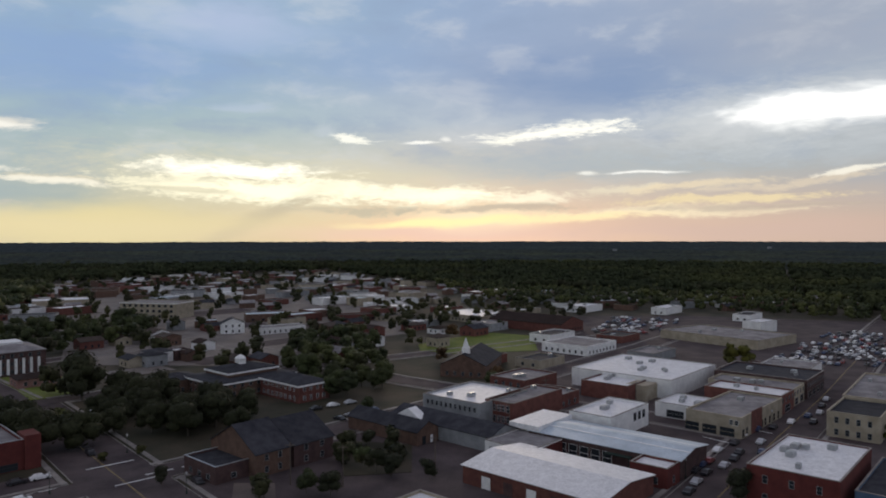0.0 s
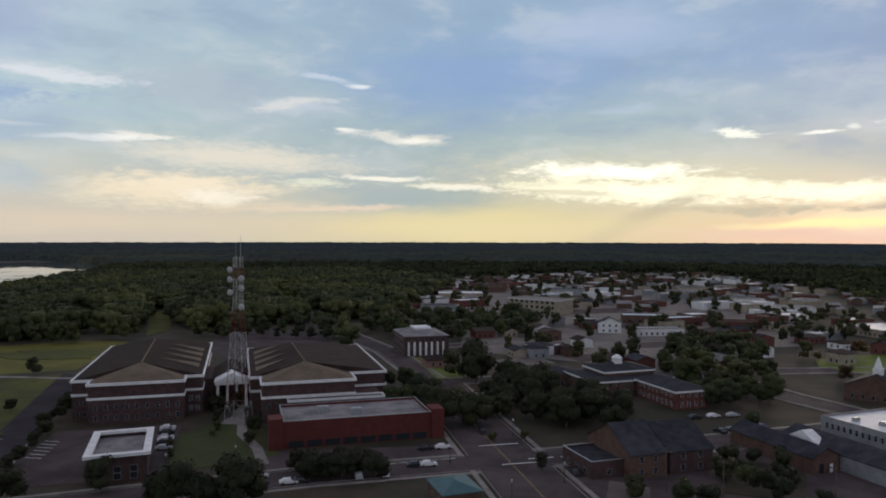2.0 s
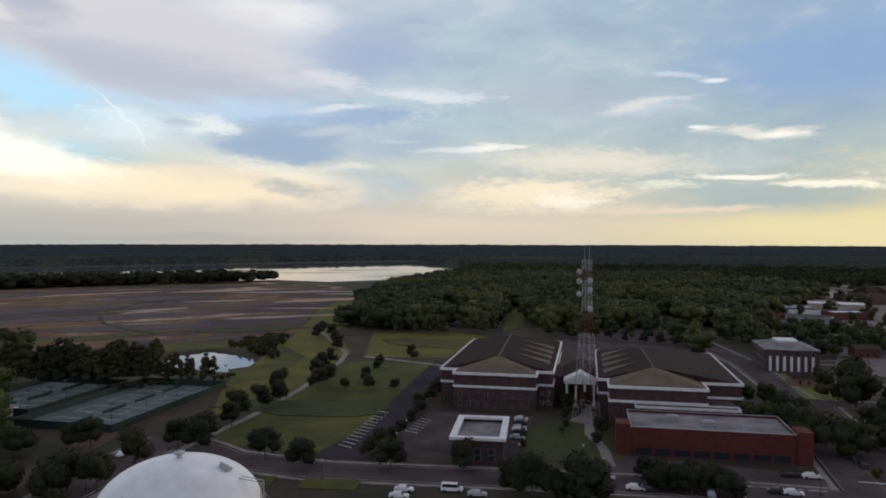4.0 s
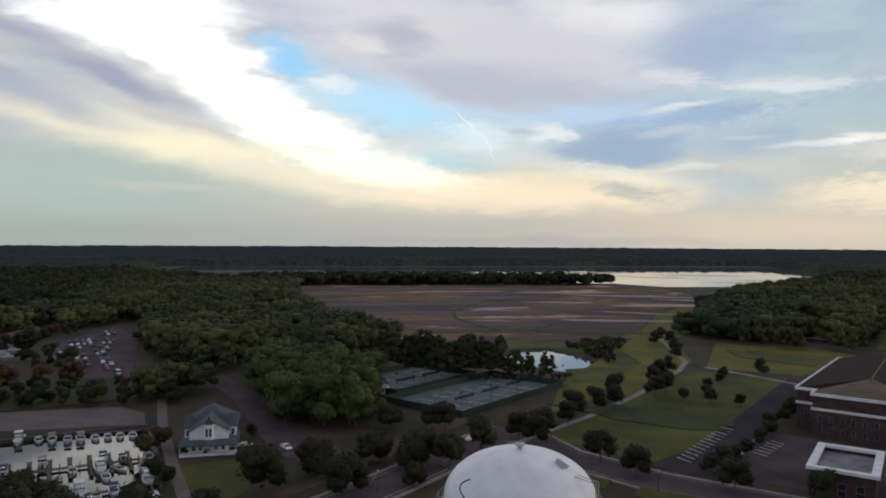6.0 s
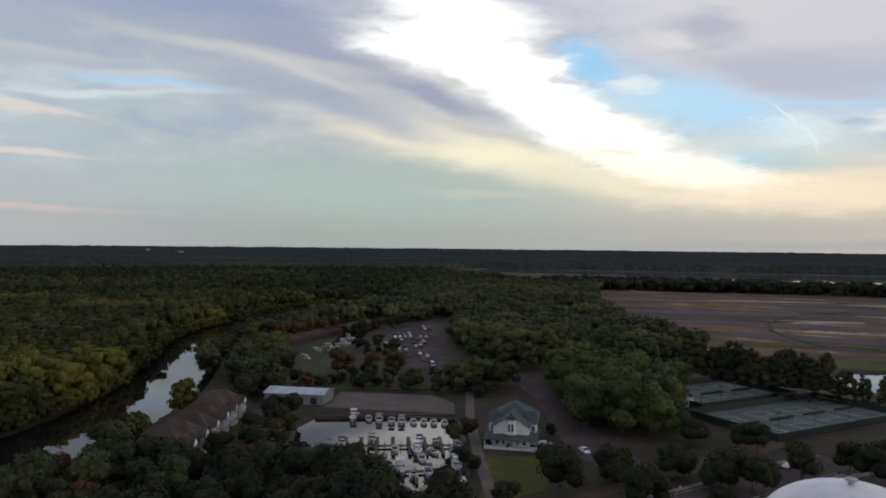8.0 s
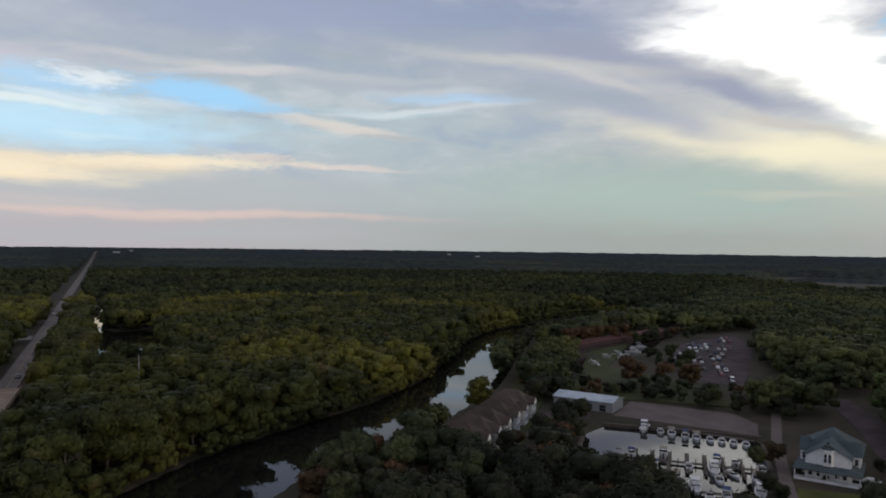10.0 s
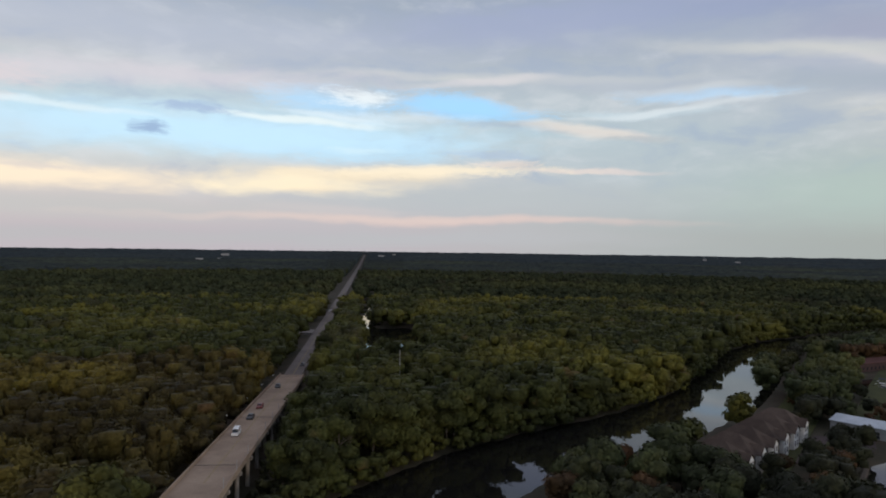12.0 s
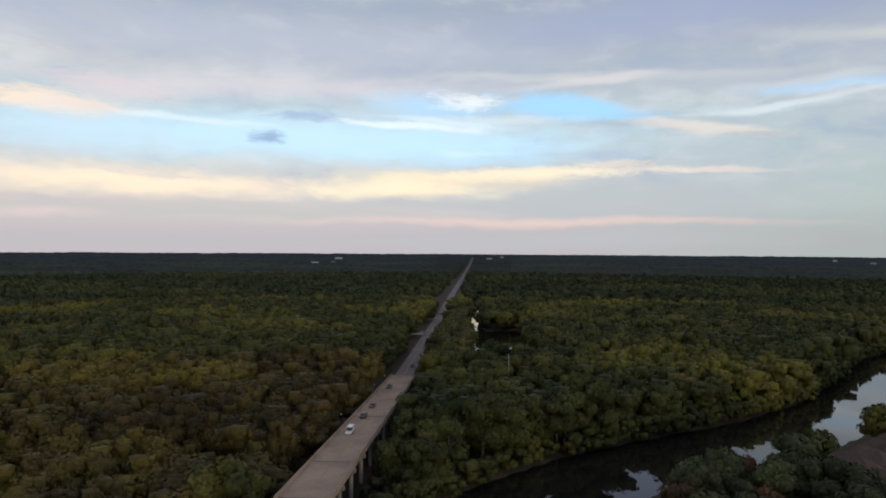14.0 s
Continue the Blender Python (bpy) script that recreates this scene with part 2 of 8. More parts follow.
cloud(61.1, 8.79, 8.1, 0.67, srgb(178, 194, 212), 0.5, ragged=0.8)
cloud(45.0, 6.15, 7.6, 0.98, srgb(234, 226, 208), 0.75, tilt=3, soft=1.1, ragged=0.7)
cloud(49.5, 3.87, 6.2, 1.07, srgb(248, 232, 204), 0.85, soft=1.1, ragged=0.7)
cloud(47.3, 3.26, 2.7, 0.54, (1.02, 0.95, 0.8), 0.7, ragged=0.8)
cloud(54.8, 7.21, 3.7, 0.22, (1.0, 0.98, 0.92), 0.85, tilt=-4, soft=0.9, ragged=0.7)
cloud(60.3, 7.87, 1.9, 0.21, srgb(226, 228, 226), 0.75)
cloud(41.0, 10.22, 3.2, 0.35, srgb(224, 224, 222), 0.75, tilt=-8, soft=0.9, ragged=0.7)
cloud(64.7, 5.82, 2.0, 0.29, srgb(236, 236, 226), 0.7, soft=0.9, ragged=0.9)
cloud(57.4, 1.13, 15.8, 0.96, srgb(226, 210, 186), 0.7, soft=1.1, ragged=0.2)
cloud(61.5, 4.34, 4.5, 1.11, srgb(172, 192, 206), 0.6, tilt=5)
# the great white bank and the dark islet beside it
cloud(88.0, 11.13, 5.9, 1.60, srgb(188, 222, 248), 0.85, tilt=12, ragged=0.4)
cloud(74.8, 10.29, 9.2, 1.01, srgb(190, 219, 245), 0.85, tilt=3, ragged=0.5)
cloud(80.5, 7.94, 6.3, 1.65, srgb(214, 228, 232), 0.6, soft=1.1, ragged=0.5)
cloud(79.3, 15.04, 13.8, 2.84, srgb(222, 219, 222), 0.95, tilt=11, soft=0.75, ragged=0.4)
cloud(70.5, 17.06, 6.9, 1.69, srgb(242, 240, 240), 0.8, tilt=8, ragged=0.5)
cloud(88.3, 14.48, 3.8, 1.48, srgb(238, 230, 224), 0.7, tilt=16, soft=1.1, ragged=0.4)
cloud(82.5, 12.14, 7.3, 1.03, srgb(186, 187, 198), 0.8, tilt=15, ragged=0.4)
cloud(73.1, 13.23, 5.1, 1.08, srgb(204, 203, 210), 0.7, tilt=4, ragged=0.5)
cloud(86.9, 15.96, 3.9, 0.66, srgb(176, 180, 196), 0.7, tilt=10, ragged=0.5)
cloud(74.8, 8.77, 2.7, 0.60, srgb(232, 236, 236), 0.8, tilt=4, soft=0.9, ragged=0.9)
cloud(65.7, 12.60, 1.9, 0.60, srgb(230, 230, 233), 0.8, tilt=14, soft=0.9, ragged=0.8)
cloud(57.6, 11.30, 4.3, 0.43, srgb(224, 229, 234), 0.75, tilt=3, soft=0.9, ragged=0.9)
cloud(65.7, 10.15, 2.7, 0.22, srgb(236, 240, 242), 0.75, tilt=-6, soft=0.9, ragged=0.7)
cloud(63.9, 9.44, 5.6, 0.66, srgb(158, 181, 209), 0.8, tilt=-3, soft=0.9, ragged=0.8)
cloud(68.6, 7.50, 4.6, 1.58, srgb(156, 178, 202), 0.92, soft=0.75, ragged=0.4)
cloud(60.7, 7.35, 5.0, 1.15, srgb(166, 186, 208), 0.6)
cloud(67.0, 8.50, 1.8, 0.35, srgb(200, 208, 216), 0.6)
cloud(88.7, 5.46, 6.6, 1.33, (1.0, 0.93, 0.78), 0.85, tilt=6, soft=1.1, ragged=0.5)
cloud(79.4, 4.01, 10.4, 1.35, srgb(250, 236, 208), 0.85, tilt=3, soft=1.1, ragged=0.5)
cloud(81.7, 5.85, 3.1, 0.66, srgb(190, 213, 216), 0.8, tilt=4, ragged=0.5)
cloud(69.7, 5.28, 5.3, 0.79, srgb(246, 242, 224), 0.7, tilt=6)
cloud(68.3, 3.97, 3.1, 0.58, srgb(186, 187, 182), 0.8, tilt=5, ragged=1)
cloud(63.9, 4.07, 3.1, 1.35, srgb(178, 196, 208), 0.5, tilt=10)
cloud(81.0, 8.69, 2.7, 0.11, srgb(246, 247, 243), 0.8, tilt=46, ragged=0)
cloud(80.6, 1.11, 16.3, 0.76, srgb(190, 186, 180), 0.6, soft=1.1, ragged=0.2)
cloud(80.6, 0.09, 16.3, 0.42, srgb(170, 172, 172), 0.6, soft=1.1, ragged=0.1)
# the bright break over the marsh
cloud(110.7, 4.07, 12.9, 2.31, srgb(172, 187, 187), 0.75, tilt=4, soft=1.1, ragged=0.3)
cloud(118.8, 15.22, 6.2, 1.39, srgb(158, 164, 186), 0.85, tilt=12, soft=1.1, ragged=0.4)
cloud(78.4, 14.59, 11.2, 3.64, srgb(206, 206, 213), 0.8, tilt=4, soft=0.9, ragged=0.4)
cloud(77.9, 12.18, 11.1, 1.44, srgb(184, 189, 204), 0.8, tilt=8, ragged=0.4)
cloud(86.8, 15.84, 2.7, 1.42, srgb(178, 183, 198), 0.7, tilt=20, ragged=0.5)
cloud(62.8, 14.74, 5.7, 2.33, srgb(158, 173, 204), 0.7, ragged=0.5)
cloud(89.0, 10.50, 6.8, 1.31, srgb(182, 226, 250), 0.92, tilt=10, ragged=0.5)
cloud(95.6, 13.71, 2.8, 1.86, srgb(148, 208, 250), 0.95, tilt=20, soft=0.8)
cloud(101.6, 12.54, 12.8, 3.57, srgb(232, 232, 226), 0.6, tilt=24, soft=1.3, ragged=0.4)
cloud(83.2, 6.52, 2.7, 0.80, srgb(186, 220, 232), 0.7)
cloud(105.8, 7.45, 11.2, 1.45, srgb(252, 242, 214), 0.85, tilt=11, soft=1.1, ragged=0.4)
cloud(92.6, 4.71, 9.8, 1.35, srgb(248, 238, 212), 0.8, tilt=8, soft=1.1, ragged=0.4)
cloud(105.5, 17.70, 6.0, 1.60, (1.35, 1.34, 1.3), 1, tilt=8, ragged=0.4)
cloud(106.4, 15.00, 8.4, 1.80, (1.35, 1.34, 1.3), 1, tilt=10, soft=0.8, ragged=0.45)
cloud(99.8, 11.56, 7.4, 2.22, (1.35, 1.34, 1.3), 1, tilt=28, soft=0.9, ragged=0.5)
cloud(93.5, 8.04, 8.5, 1.77, (1.3, 1.27, 1.15), 1, tilt=18, ragged=0.5)
cloud(89.0, 5.86, 7.6, 1.16, (1.15, 1.1, 0.92), 0.95, tilt=10)
cloud(97.2, 12.73, 2.7, 0.30, srgb(198, 204, 212), 0.7, tilt=10, soft=0.9, ragged=0.9)
cloud(98.5, 13.94, 1.1, 0.34, (1.2, 1.2, 1.2), 0.9, tilt=-20, soft=0.9, ragged=0.8)
cloud(109.5, 12.10, 8.0, 0.85, srgb(162, 168, 188), 0.95, tilt=19, soft=0.9, ragged=0.3)
cloud(116.7, 12.58, 7.2, 0.42, srgb(206, 205, 206), 0.7, tilt=18, ragged=0.3)
cloud(115.3, 10.52, 8.4, 1.02, srgb(170, 178, 196), 0.8, tilt=17, ragged=0.3)
cloud(103.7, 8.78, 4.7, 0.56, srgb(206, 200, 194), 0.7, tilt=18, ragged=0.4)
cloud(92.7, 12.33, 1.4, 0.56, srgb(232, 240, 244), 0.85, ragged=1)
cloud(81.0, 8.39, 2.6, 1.05, srgb(226, 240, 245), 0.7, tilt=10, ragged=0.8)
cloud(74.5, 8.49, 2.1, 0.51, srgb(228, 236, 238), 0.7, tilt=-4, soft=0.9, ragged=0.9)
cloud(77.5, 8.75, 1.7, 0.22, srgb(178, 194, 206), 0.7, tilt=3, soft=0.9, ragged=0.9)
cloud(75.7, 3.81, 12.6, 1.31, srgb(252, 232, 202), 0.75, soft=1.1, ragged=0.4)
cloud(69.5, 4.11, 3.0, 0.51, srgb(184, 188, 186), 0.7, tilt=4, ragged=1)
cloud(92.6, 7.25, 1.8, 0.22, srgb(236, 222, 206), 0.6)
cloud(90.4, 4.41, 3.2, 0.31, srgb(236, 224, 204), 0.6, tilt=6)
# over the swamp
cloud(142.1, 16.89, 21.6, 2.10, srgb(160, 171, 188), 0.8, soft=1.1, ragged=0.4)
cloud(127.4, 17.89, 13.3, 1.47, srgb(146, 158, 187), 0.75, tilt=1.2, soft=1.1, ragged=0.4)
cloud(159.3, 11.15, 4.5, 1.14, srgb(176, 214, 243), 0.85, tilt=5)
cloud(157.9, 7.97, 9.6, 1.10, srgb(182, 217, 238), 0.85, tilt=1.2)
cloud(148.8, 10.98, 6.7, 0.99, srgb(152, 208, 250), 0.72, tilt=6.8, soft=0.8, ragged=0.7)
cloud(129.6, 11.63, 5.9, 0.48, srgb(180, 213, 241), 0.8, tilt=1.9)
cloud(145.1, 13.24, 13.3, 0.37, srgb(206, 208, 204), 0.65, tilt=1.2, soft=1.1, ragged=0.4)
cloud(122.4, 14.34, 11.4, 0.55, srgb(204, 206, 202), 0.65, tilt=6.2, soft=1.1, ragged=0.4)
cloud(135.9, 12.62, 11.5, 0.69, srgb(178, 186, 196), 0.7, tilt=3.7, ragged=0.5)
cloud(156.9, 11.86, 2.7, 0.43, srgb(214, 221, 224), 0.75, ragged=0.9)
cloud(157.9, 10.00, 5.0, 0.23, srgb(226, 237, 240), 0.59, tilt=4.3, soft=0.9, ragged=0.5)
cloud(134.5, 10.50, 6.3, 0.35, srgb(198, 217, 226), 0.49, tilt=1.2)
cloud(120.6, 11.84, 9.6, 0.94, srgb(166, 177, 188), 0.7, tilt=6.2, soft=1.1, ragged=0.3)
cloud(141.2, 9.31, 8.2, 0.30, srgb(170, 181, 190), 0.8, tilt=5)
cloud(138.5, 9.15, 5.7, 0.48, srgb(236, 224, 210), 0.6, tilt=6.8, soft=0.9, ragged=0.5)
cloud(134.9, 8.47, 3.1, 0.31, srgb(172, 181, 186), 0.6, tilt=5)
cloud(146.3, 7.52, 3.3, 0.30, srgb(168, 184, 204), 0.7, tilt=3.1, ragged=0.8)
cloud(156.8, 5.67, 9.4, 0.76, srgb(242, 224, 192), 0.85, soft=1.1, ragged=0.5)
cloud(145.4, 6.79, 2.9, 0.34, srgb(232, 218, 206), 0.7, ragged=0.9)
cloud(138.5, 6.25, 5.3, 0.20, srgb(236, 216, 206), 0.52, tilt=1.9, soft=0.9, ragged=0.5)
cloud(160.0, 4.53, 2.7, 0.39, srgb(248, 222, 184), 0.7)
cloud(146.2, 3.99, 17.2, 1.47, srgb(180, 187, 189), 0.7, soft=1.1, ragged=0.3)
cloud(147.9, 2.17, 15.3, 0.34, srgb(212, 190, 184), 0.7, soft=1.1, ragged=0.3)
cloud(151.1, 0.78, 16.3, 0.68, srgb(180, 183, 186), 0.7, soft=1.1, ragged=0.1)
cloud(157.9, 2.81, 5.7, 0.38, srgb(206, 196, 194), 0.42, ragged=0.4)
cloud(114.1, 4.16, 15.6, 2.60, srgb(178, 196, 187), 0.6, soft=1.1, ragged=0.2)
cloud(103.2, 6.92, 6.8, 0.88, srgb(252, 244, 214), 0.9, soft=1.1, ragged=0.3)
cloud(104.2, 4.02, 5.5, 0.36, srgb(206, 206, 190), 0.5, ragged=0.4)
cloud(173.9, 15.62, 24.6, 2.02, srgb(178, 186, 201), 0.7, soft=1.1, ragged=0.3)
cloud(142.9, 17.33, 11.7, 1.60, srgb(156, 166, 194), 0.7, tilt=-1.2, soft=1.1, ragged=0.3)
cloud(171.3, 12.42, 15.1, 0.84, srgb(212, 206, 212), 0.65, tilt=-1.2, soft=1.1, ragged=0.5)
cloud(188.2, 10.15, 4.7, 0.83, srgb(244, 224, 204), 0.9, tilt=3.7)
cloud(182.6, 11.60, 4.5, 0.87, srgb(216, 206, 209), 0.75, tilt=3.7)
cloud(184.7, 9.97, 3.6, 0.39, srgb(230, 214, 206), 0.7, tilt=1.2)
cloud(167.8, 8.56, 21.0, 1.66, srgb(196, 230, 249), 0.9, ragged=0.4)
cloud(186.1, 7.89, 7.7, 1.33, srgb(196, 222, 238), 0.7, ragged=0.4)
cloud(148.1, 10.99, 4.8, 0.73, srgb(164, 214, 249), 0.9, tilt=4.3, soft=0.9, ragged=0.4)
cloud(177.5, 9.64, 5.2, 0.28, srgb(226, 239, 242), 0.56, tilt=2.5, soft=0.9, ragged=0.5)
cloud(161.6, 9.78, 6.7, 0.27, srgb(240, 247, 243), 0.63, tilt=2.5, soft=0.9, ragged=0.4)
cloud(157.1, 11.59, 2.4, 0.52, srgb(230, 239, 242), 0.8, ragged=1)
cloud(154.8, 10.20, 6.7, 0.35, srgb(222, 233, 238), 0.42)
cloud(147.2, 13.01, 6.1, 0.34, srgb(220, 215, 216), 0.52, tilt=-3.7, ragged=0.4)
cloud(132.2, 10.61, 7.7, 0.27, srgb(220, 228, 231), 0.52, tilt=-3.7, ragged=0.4)
cloud(156.1, 7.81, 2.3, 0.30, srgb(212, 235, 241), 0.49, ragged=0.7)
cloud(130.7, 12.12, 5.4, 0.31, srgb(206, 211, 212), 0.42, tilt=-1.2, ragged=0.4)
cloud(172.3, 8.50, 1.1, 0.51, srgb(146, 170, 202), 0.85, ragged=0.8)
cloud(169.6, 10.18, 2.9, 0.34, srgb(160, 181, 210), 0.8, tilt=1.2, ragged=0.8)
cloud(181.4, 4.90, 12.1, 1.03, srgb(250, 232, 204), 0.9, tilt=1.2, ragged=0.5)
cloud(162.0, 4.80, 7.6, 0.81, srgb(251, 236, 204), 0.85, ragged=0.5)
cloud(151.1, 6.12, 9.7, 0.49, srgb(248, 234, 206), 0.8, tilt=-1.2)
cloud(179.8, 5.47, 3.5, 0.28, srgb(206, 200, 198), 0.52, tilt=2.5, ragged=0.8)
cloud(144.1, 6.66, 2.6, 0.30, srgb(196, 192, 190), 0.49, ragged=0.8)
cloud(179.4, 2.65, 19.9, 0.80, srgb(190, 190, 188), 0.7, soft=1.1, ragged=0.3)
cloud(154.7, 2.25, 18.3, 0.32, srgb(218, 200, 192), 0.65, soft=1.1, ragged=0.3)
cloud(188.2, 2.45, 4.0, 0.35, srgb(218, 200, 196), 0.6, ragged=0.4)
cloud(178.6, 0.64, 22.9, 0.59, srgb(180, 181, 182), 0.6, soft=1.1, ragged=0.1)
# the overcast half lets more light through than the sunset side
SKY = blend(WT, ramp01(WT, AZ, 108.0, 138.0), SKY, blend(WT, 1.0, SKY, (1.06, 1.055, 1.065), "MULTIPLY"))
out = WT.nodes.new("ShaderNodeOutputWorld")
back = WT.nodes.new("ShaderNodeBackground")
WT.links.new(SKY, back.inputs[0])
back.inputs[1].default_value = 1.0
WT.links.new(back.outputs[0], out.inputs[0])

sun = new("sun", bpy.data.lights.new("sun", "SUN"))
sun.data.energy, sun.data.angle, sun.data.color = 0.7, radians(14), (1.0, 0.82, 0.62)
sun.matrix_world = look((0, 0, 0), (-0.035, -1.0, -0.14))

# ---- materials ----
def material(name, low, high, scale=0.3, fine=4.0, rough=0.85, bump=0.15, metal=0.0, vary=0.0, contrast=0.25, stretch=(1, 1, 1), spec=0.3):
    """Two base colours mixed by large stains, with fine grain, relief and a little difference from object to object."""
    m = bpy.data.materials.new(name)
    m.use_nodes = True
    t = m.node_tree
    bsdf = t.nodes["Principled BSDF"]
    where = t.nodes.new("ShaderNodeNewGeometry").outputs["Position"]
    if stretch != (1, 1, 1):
        mp = t.nodes.new("ShaderNodeMapping")
        mp.inputs["Scale"].default_value = stretch
        t.links.new(where, mp.inputs[0])
        where = mp.outputs[0]
    big = noise_at(t, where, scale, 4.0, 0.6)
    small = noise_at(t, where, fine, 3.0, 0.6)
    colour = blend(t, ramp01(t, big.outputs[0], 0.5 - contrast, 0.5 + contrast), low, high)
    shade = calc(t, "ADD", 0.72, calc(t, "MULTIPLY", small.outputs[0], 0.56))
    if vary:
        info = t.nodes.new("ShaderNodeObjectInfo")
        shade = calc(t, "MULTIPLY", shade, calc(t, "ADD", 1.0 - vary, calc(t, "MULTIPLY", info.outputs["Random"], 2 * vary)))
    grey = t.nodes.new("ShaderNodeCombineColor")
    for k in range(3):
        t.links.new(shade, grey.inputs[k])
    t.links.new(blend(t, 1.0, colour, grey.outputs[0], "MULTIPLY"), bsdf.inputs["Base Color"])
    bsdf.inputs["Roughness"].default_value, bsdf.inputs["Metallic"].default_value = rough, metal
    bsdf.inputs["Specular IOR Level"].default_value = spec
    if bump:
        b = t.nodes.new("ShaderNodeBump")
        b.inputs["Strength"].default_value, b.inputs["Distance"].default_value = bump, 0.05
        t.links.new(small.outputs[0], b.inputs["Height"])
        t.links.new(b.outputs[0], bsdf.inputs["Normal"])
    return m


def leafy(name, dark, mid, bright, autumn, region=0.012, tree=0.075, rough=0.75, spec=0.12, grain=0.9):
    """Foliage: hue by stand, by tree and by leaf."""
    m = bpy.data.materials.new(name)
    m.use_nodes = True
    t = m.node_tree
    bsdf = t.nodes["Principled BSDF"]
    geo = t.nodes.new("ShaderNodeNewGeometry")
    stand = noise_at(t, geo.outputs["Position"], region, 2.0)
    each = noise_at(t, geo.outputs["Position"], tree, 1.0)
    leaf = geo.outputs["Random Per Island"]
    c = blend(t, ramp01(t, each.outputs[0], 0.34, 0.66), dark, mid)
    c = blend(t, calc(t, "MULTIPLY", ramp01(t, stand.outputs[0], 0.45, 0.68), 0.75), c, bright)
    c = blend(t, calc(t, "MULTIPLY", ramp01(t, each.outputs[0], 0.66, 0.76), 0.55), c, autumn)
    bare = noise_at(t, geo.outputs["Position"], region * 1.9, 3.0)
    c = blend(t, calc(t, "MULTIPLY", ramp01(t, bare.outputs[0], 0.56, 0.70), 0.7), c, tuple(0.5 * (a + b) for a, b in zip(dark, (0.045, 0.036, 0.026))))
    fine = noise_at(t, geo.outputs["Position"], grain, 3.0, 0.65)
    shade = calc(t, "ADD", 0.87, calc(t, "MULTIPLY", leaf, 0.26))
    shade = calc(t, "MULTIPLY", shade, calc(t, "ADD", 0.68, calc(t, "MULTIPLY", ramp01(t, fine.outputs[0], 0.3, 0.7), 0.64)))
    bump = t.nodes.new("ShaderNodeBump")
    bump.inputs["Strength"].default_value, bump.inputs["Distance"].default_value = 0.5, 0.5 / grain
    t.links.new(fine.outputs[0], bump.inputs["Height"])
    t.links.new(bump.outputs[0], bsdf.inputs["Normal"])
    grey = t.nodes.new("ShaderNodeCombineColor")
    for k in range(3):
        t.links.new(shade, grey.inputs[k])
    t.links.new(blend(t, 1.0, c, grey.outputs[0], "MULTIPLY"), bsdf.inputs["Base Color"])
    bsdf.inputs["Roughness"].default_value, bsdf.inputs["Specular IOR Level"].default_value = rough, spec
    return m


LEAF_SWAMP = leafy("swamp_foliage", (0.028, 0.033, 0.012), (0.057, 0.065, 0.019), (0.143, 0.134, 0.026), (0.114, 0.069, 0.035))
LEAF_BROWN = leafy("thin_brown_foliage", (0.032, 0.026, 0.012), (0.073, 0.059, 0.017), (0.164, 0.132, 0.024), (0.095, 0.050, 0.029))
# leaf greens muted by some haze mixed into the colour
LEAF_HAZE = leafy("mid_distance_haze_foliage", (0.032, 0.039, 0.024), (0.046, 0.055, 0.030), (0.074, 0.080, 0.034), (0.063, 0.057, 0.037), 0.004, 0.03, 1.0, 0.0, 0.35)
# blue-grey haze of the far distance is painted into this leaf colour
LEAF_FAR_HAZE = leafy("far_haze_foliage", (0.038, 0.048, 0.052), (0.043, 0.054, 0.057), (0.050, 0.062, 0.060), (0.046, 0.056, 0.058), 0.002, 0.01, 1.0, 0.0, 0.05)
LEAF_TOWN = leafy("town_foliage", (0.028, 0.031, 0.017), (0.048, 0.050, 0.022), (0.069, 0.068, 0.025), (0.076, 0.049, 0.029))
LEAF_OAK = leafy("oak_foliage", (0.020, 0.023, 0.014), (0.031, 0.035, 0.018), (0.040, 0.043, 0.020), (0.040, 0.032, 0.020))
LEAF_WEST = leafy("wood_foliage", (0.031, 0.038, 0.019), (0.056, 0.069, 0.028), (0.107, 0.112, 0.037), (0.093, 0.072, 0.039))
# canopy green with bluish haze mixed into the colour
LEAF_CANOPY_HAZE = leafy("canopy_haze_foliage", (0.036, 0.044, 0.044), (0.046, 0.056, 0.048), (0.065, 0.075, 0.051), (0.056, 0.059, 0.051), 0.003, 0.02, 1.0, 0.0, 0.1)
LEAF_GROVE = leafy("grove_foliage", (0.040, 0.055, 0.020), (0.070, 0.091, 0.030), (0.100, 0.122, 0.036), (0.090, 0.095, 0.036), 0.02, 0.11)
LEAF_RUST = leafy("rust_foliage", (0.060, 0.038, 0.020), (0.095, 0.055, 0.026), (0.110, 0.070, 0.030), (0.120, 0.060, 0.030))
BARK = material("bark", (0.07, 0.06, 0.05), (0.13, 0.11, 0.09), 2.0, 8.0)
SOIL = material("soil_and_grass", (0.024, 0.026, 0.013), (0.066, 0.051, 0.034), 0.05, 0.9, 0.95, 0.3)
GRASS = material("mown_grass", (0.032, 0.042, 0.008), (0.104, 0.104, 0.016), 0.040, 1.2, 0.95, 0.3)
LUSH = material("lush_green_grass", (0.085, 0.120, 0.018), (0.150, 0.175, 0.028), 0.08, 1.2, 0.95, 0.3)
LONG_GRASS = material("long_dark_grass", (0.030, 0.038, 0.012), (0.062, 0.070, 0.018), 0.06, 0.9, 0.95, 0.4)
LEVEE = material("levee_grass", (0.074, 0.078, 0.011), (0.145, 0.128, 0.018), 0.05, 0.8, 0.95, 0.3)


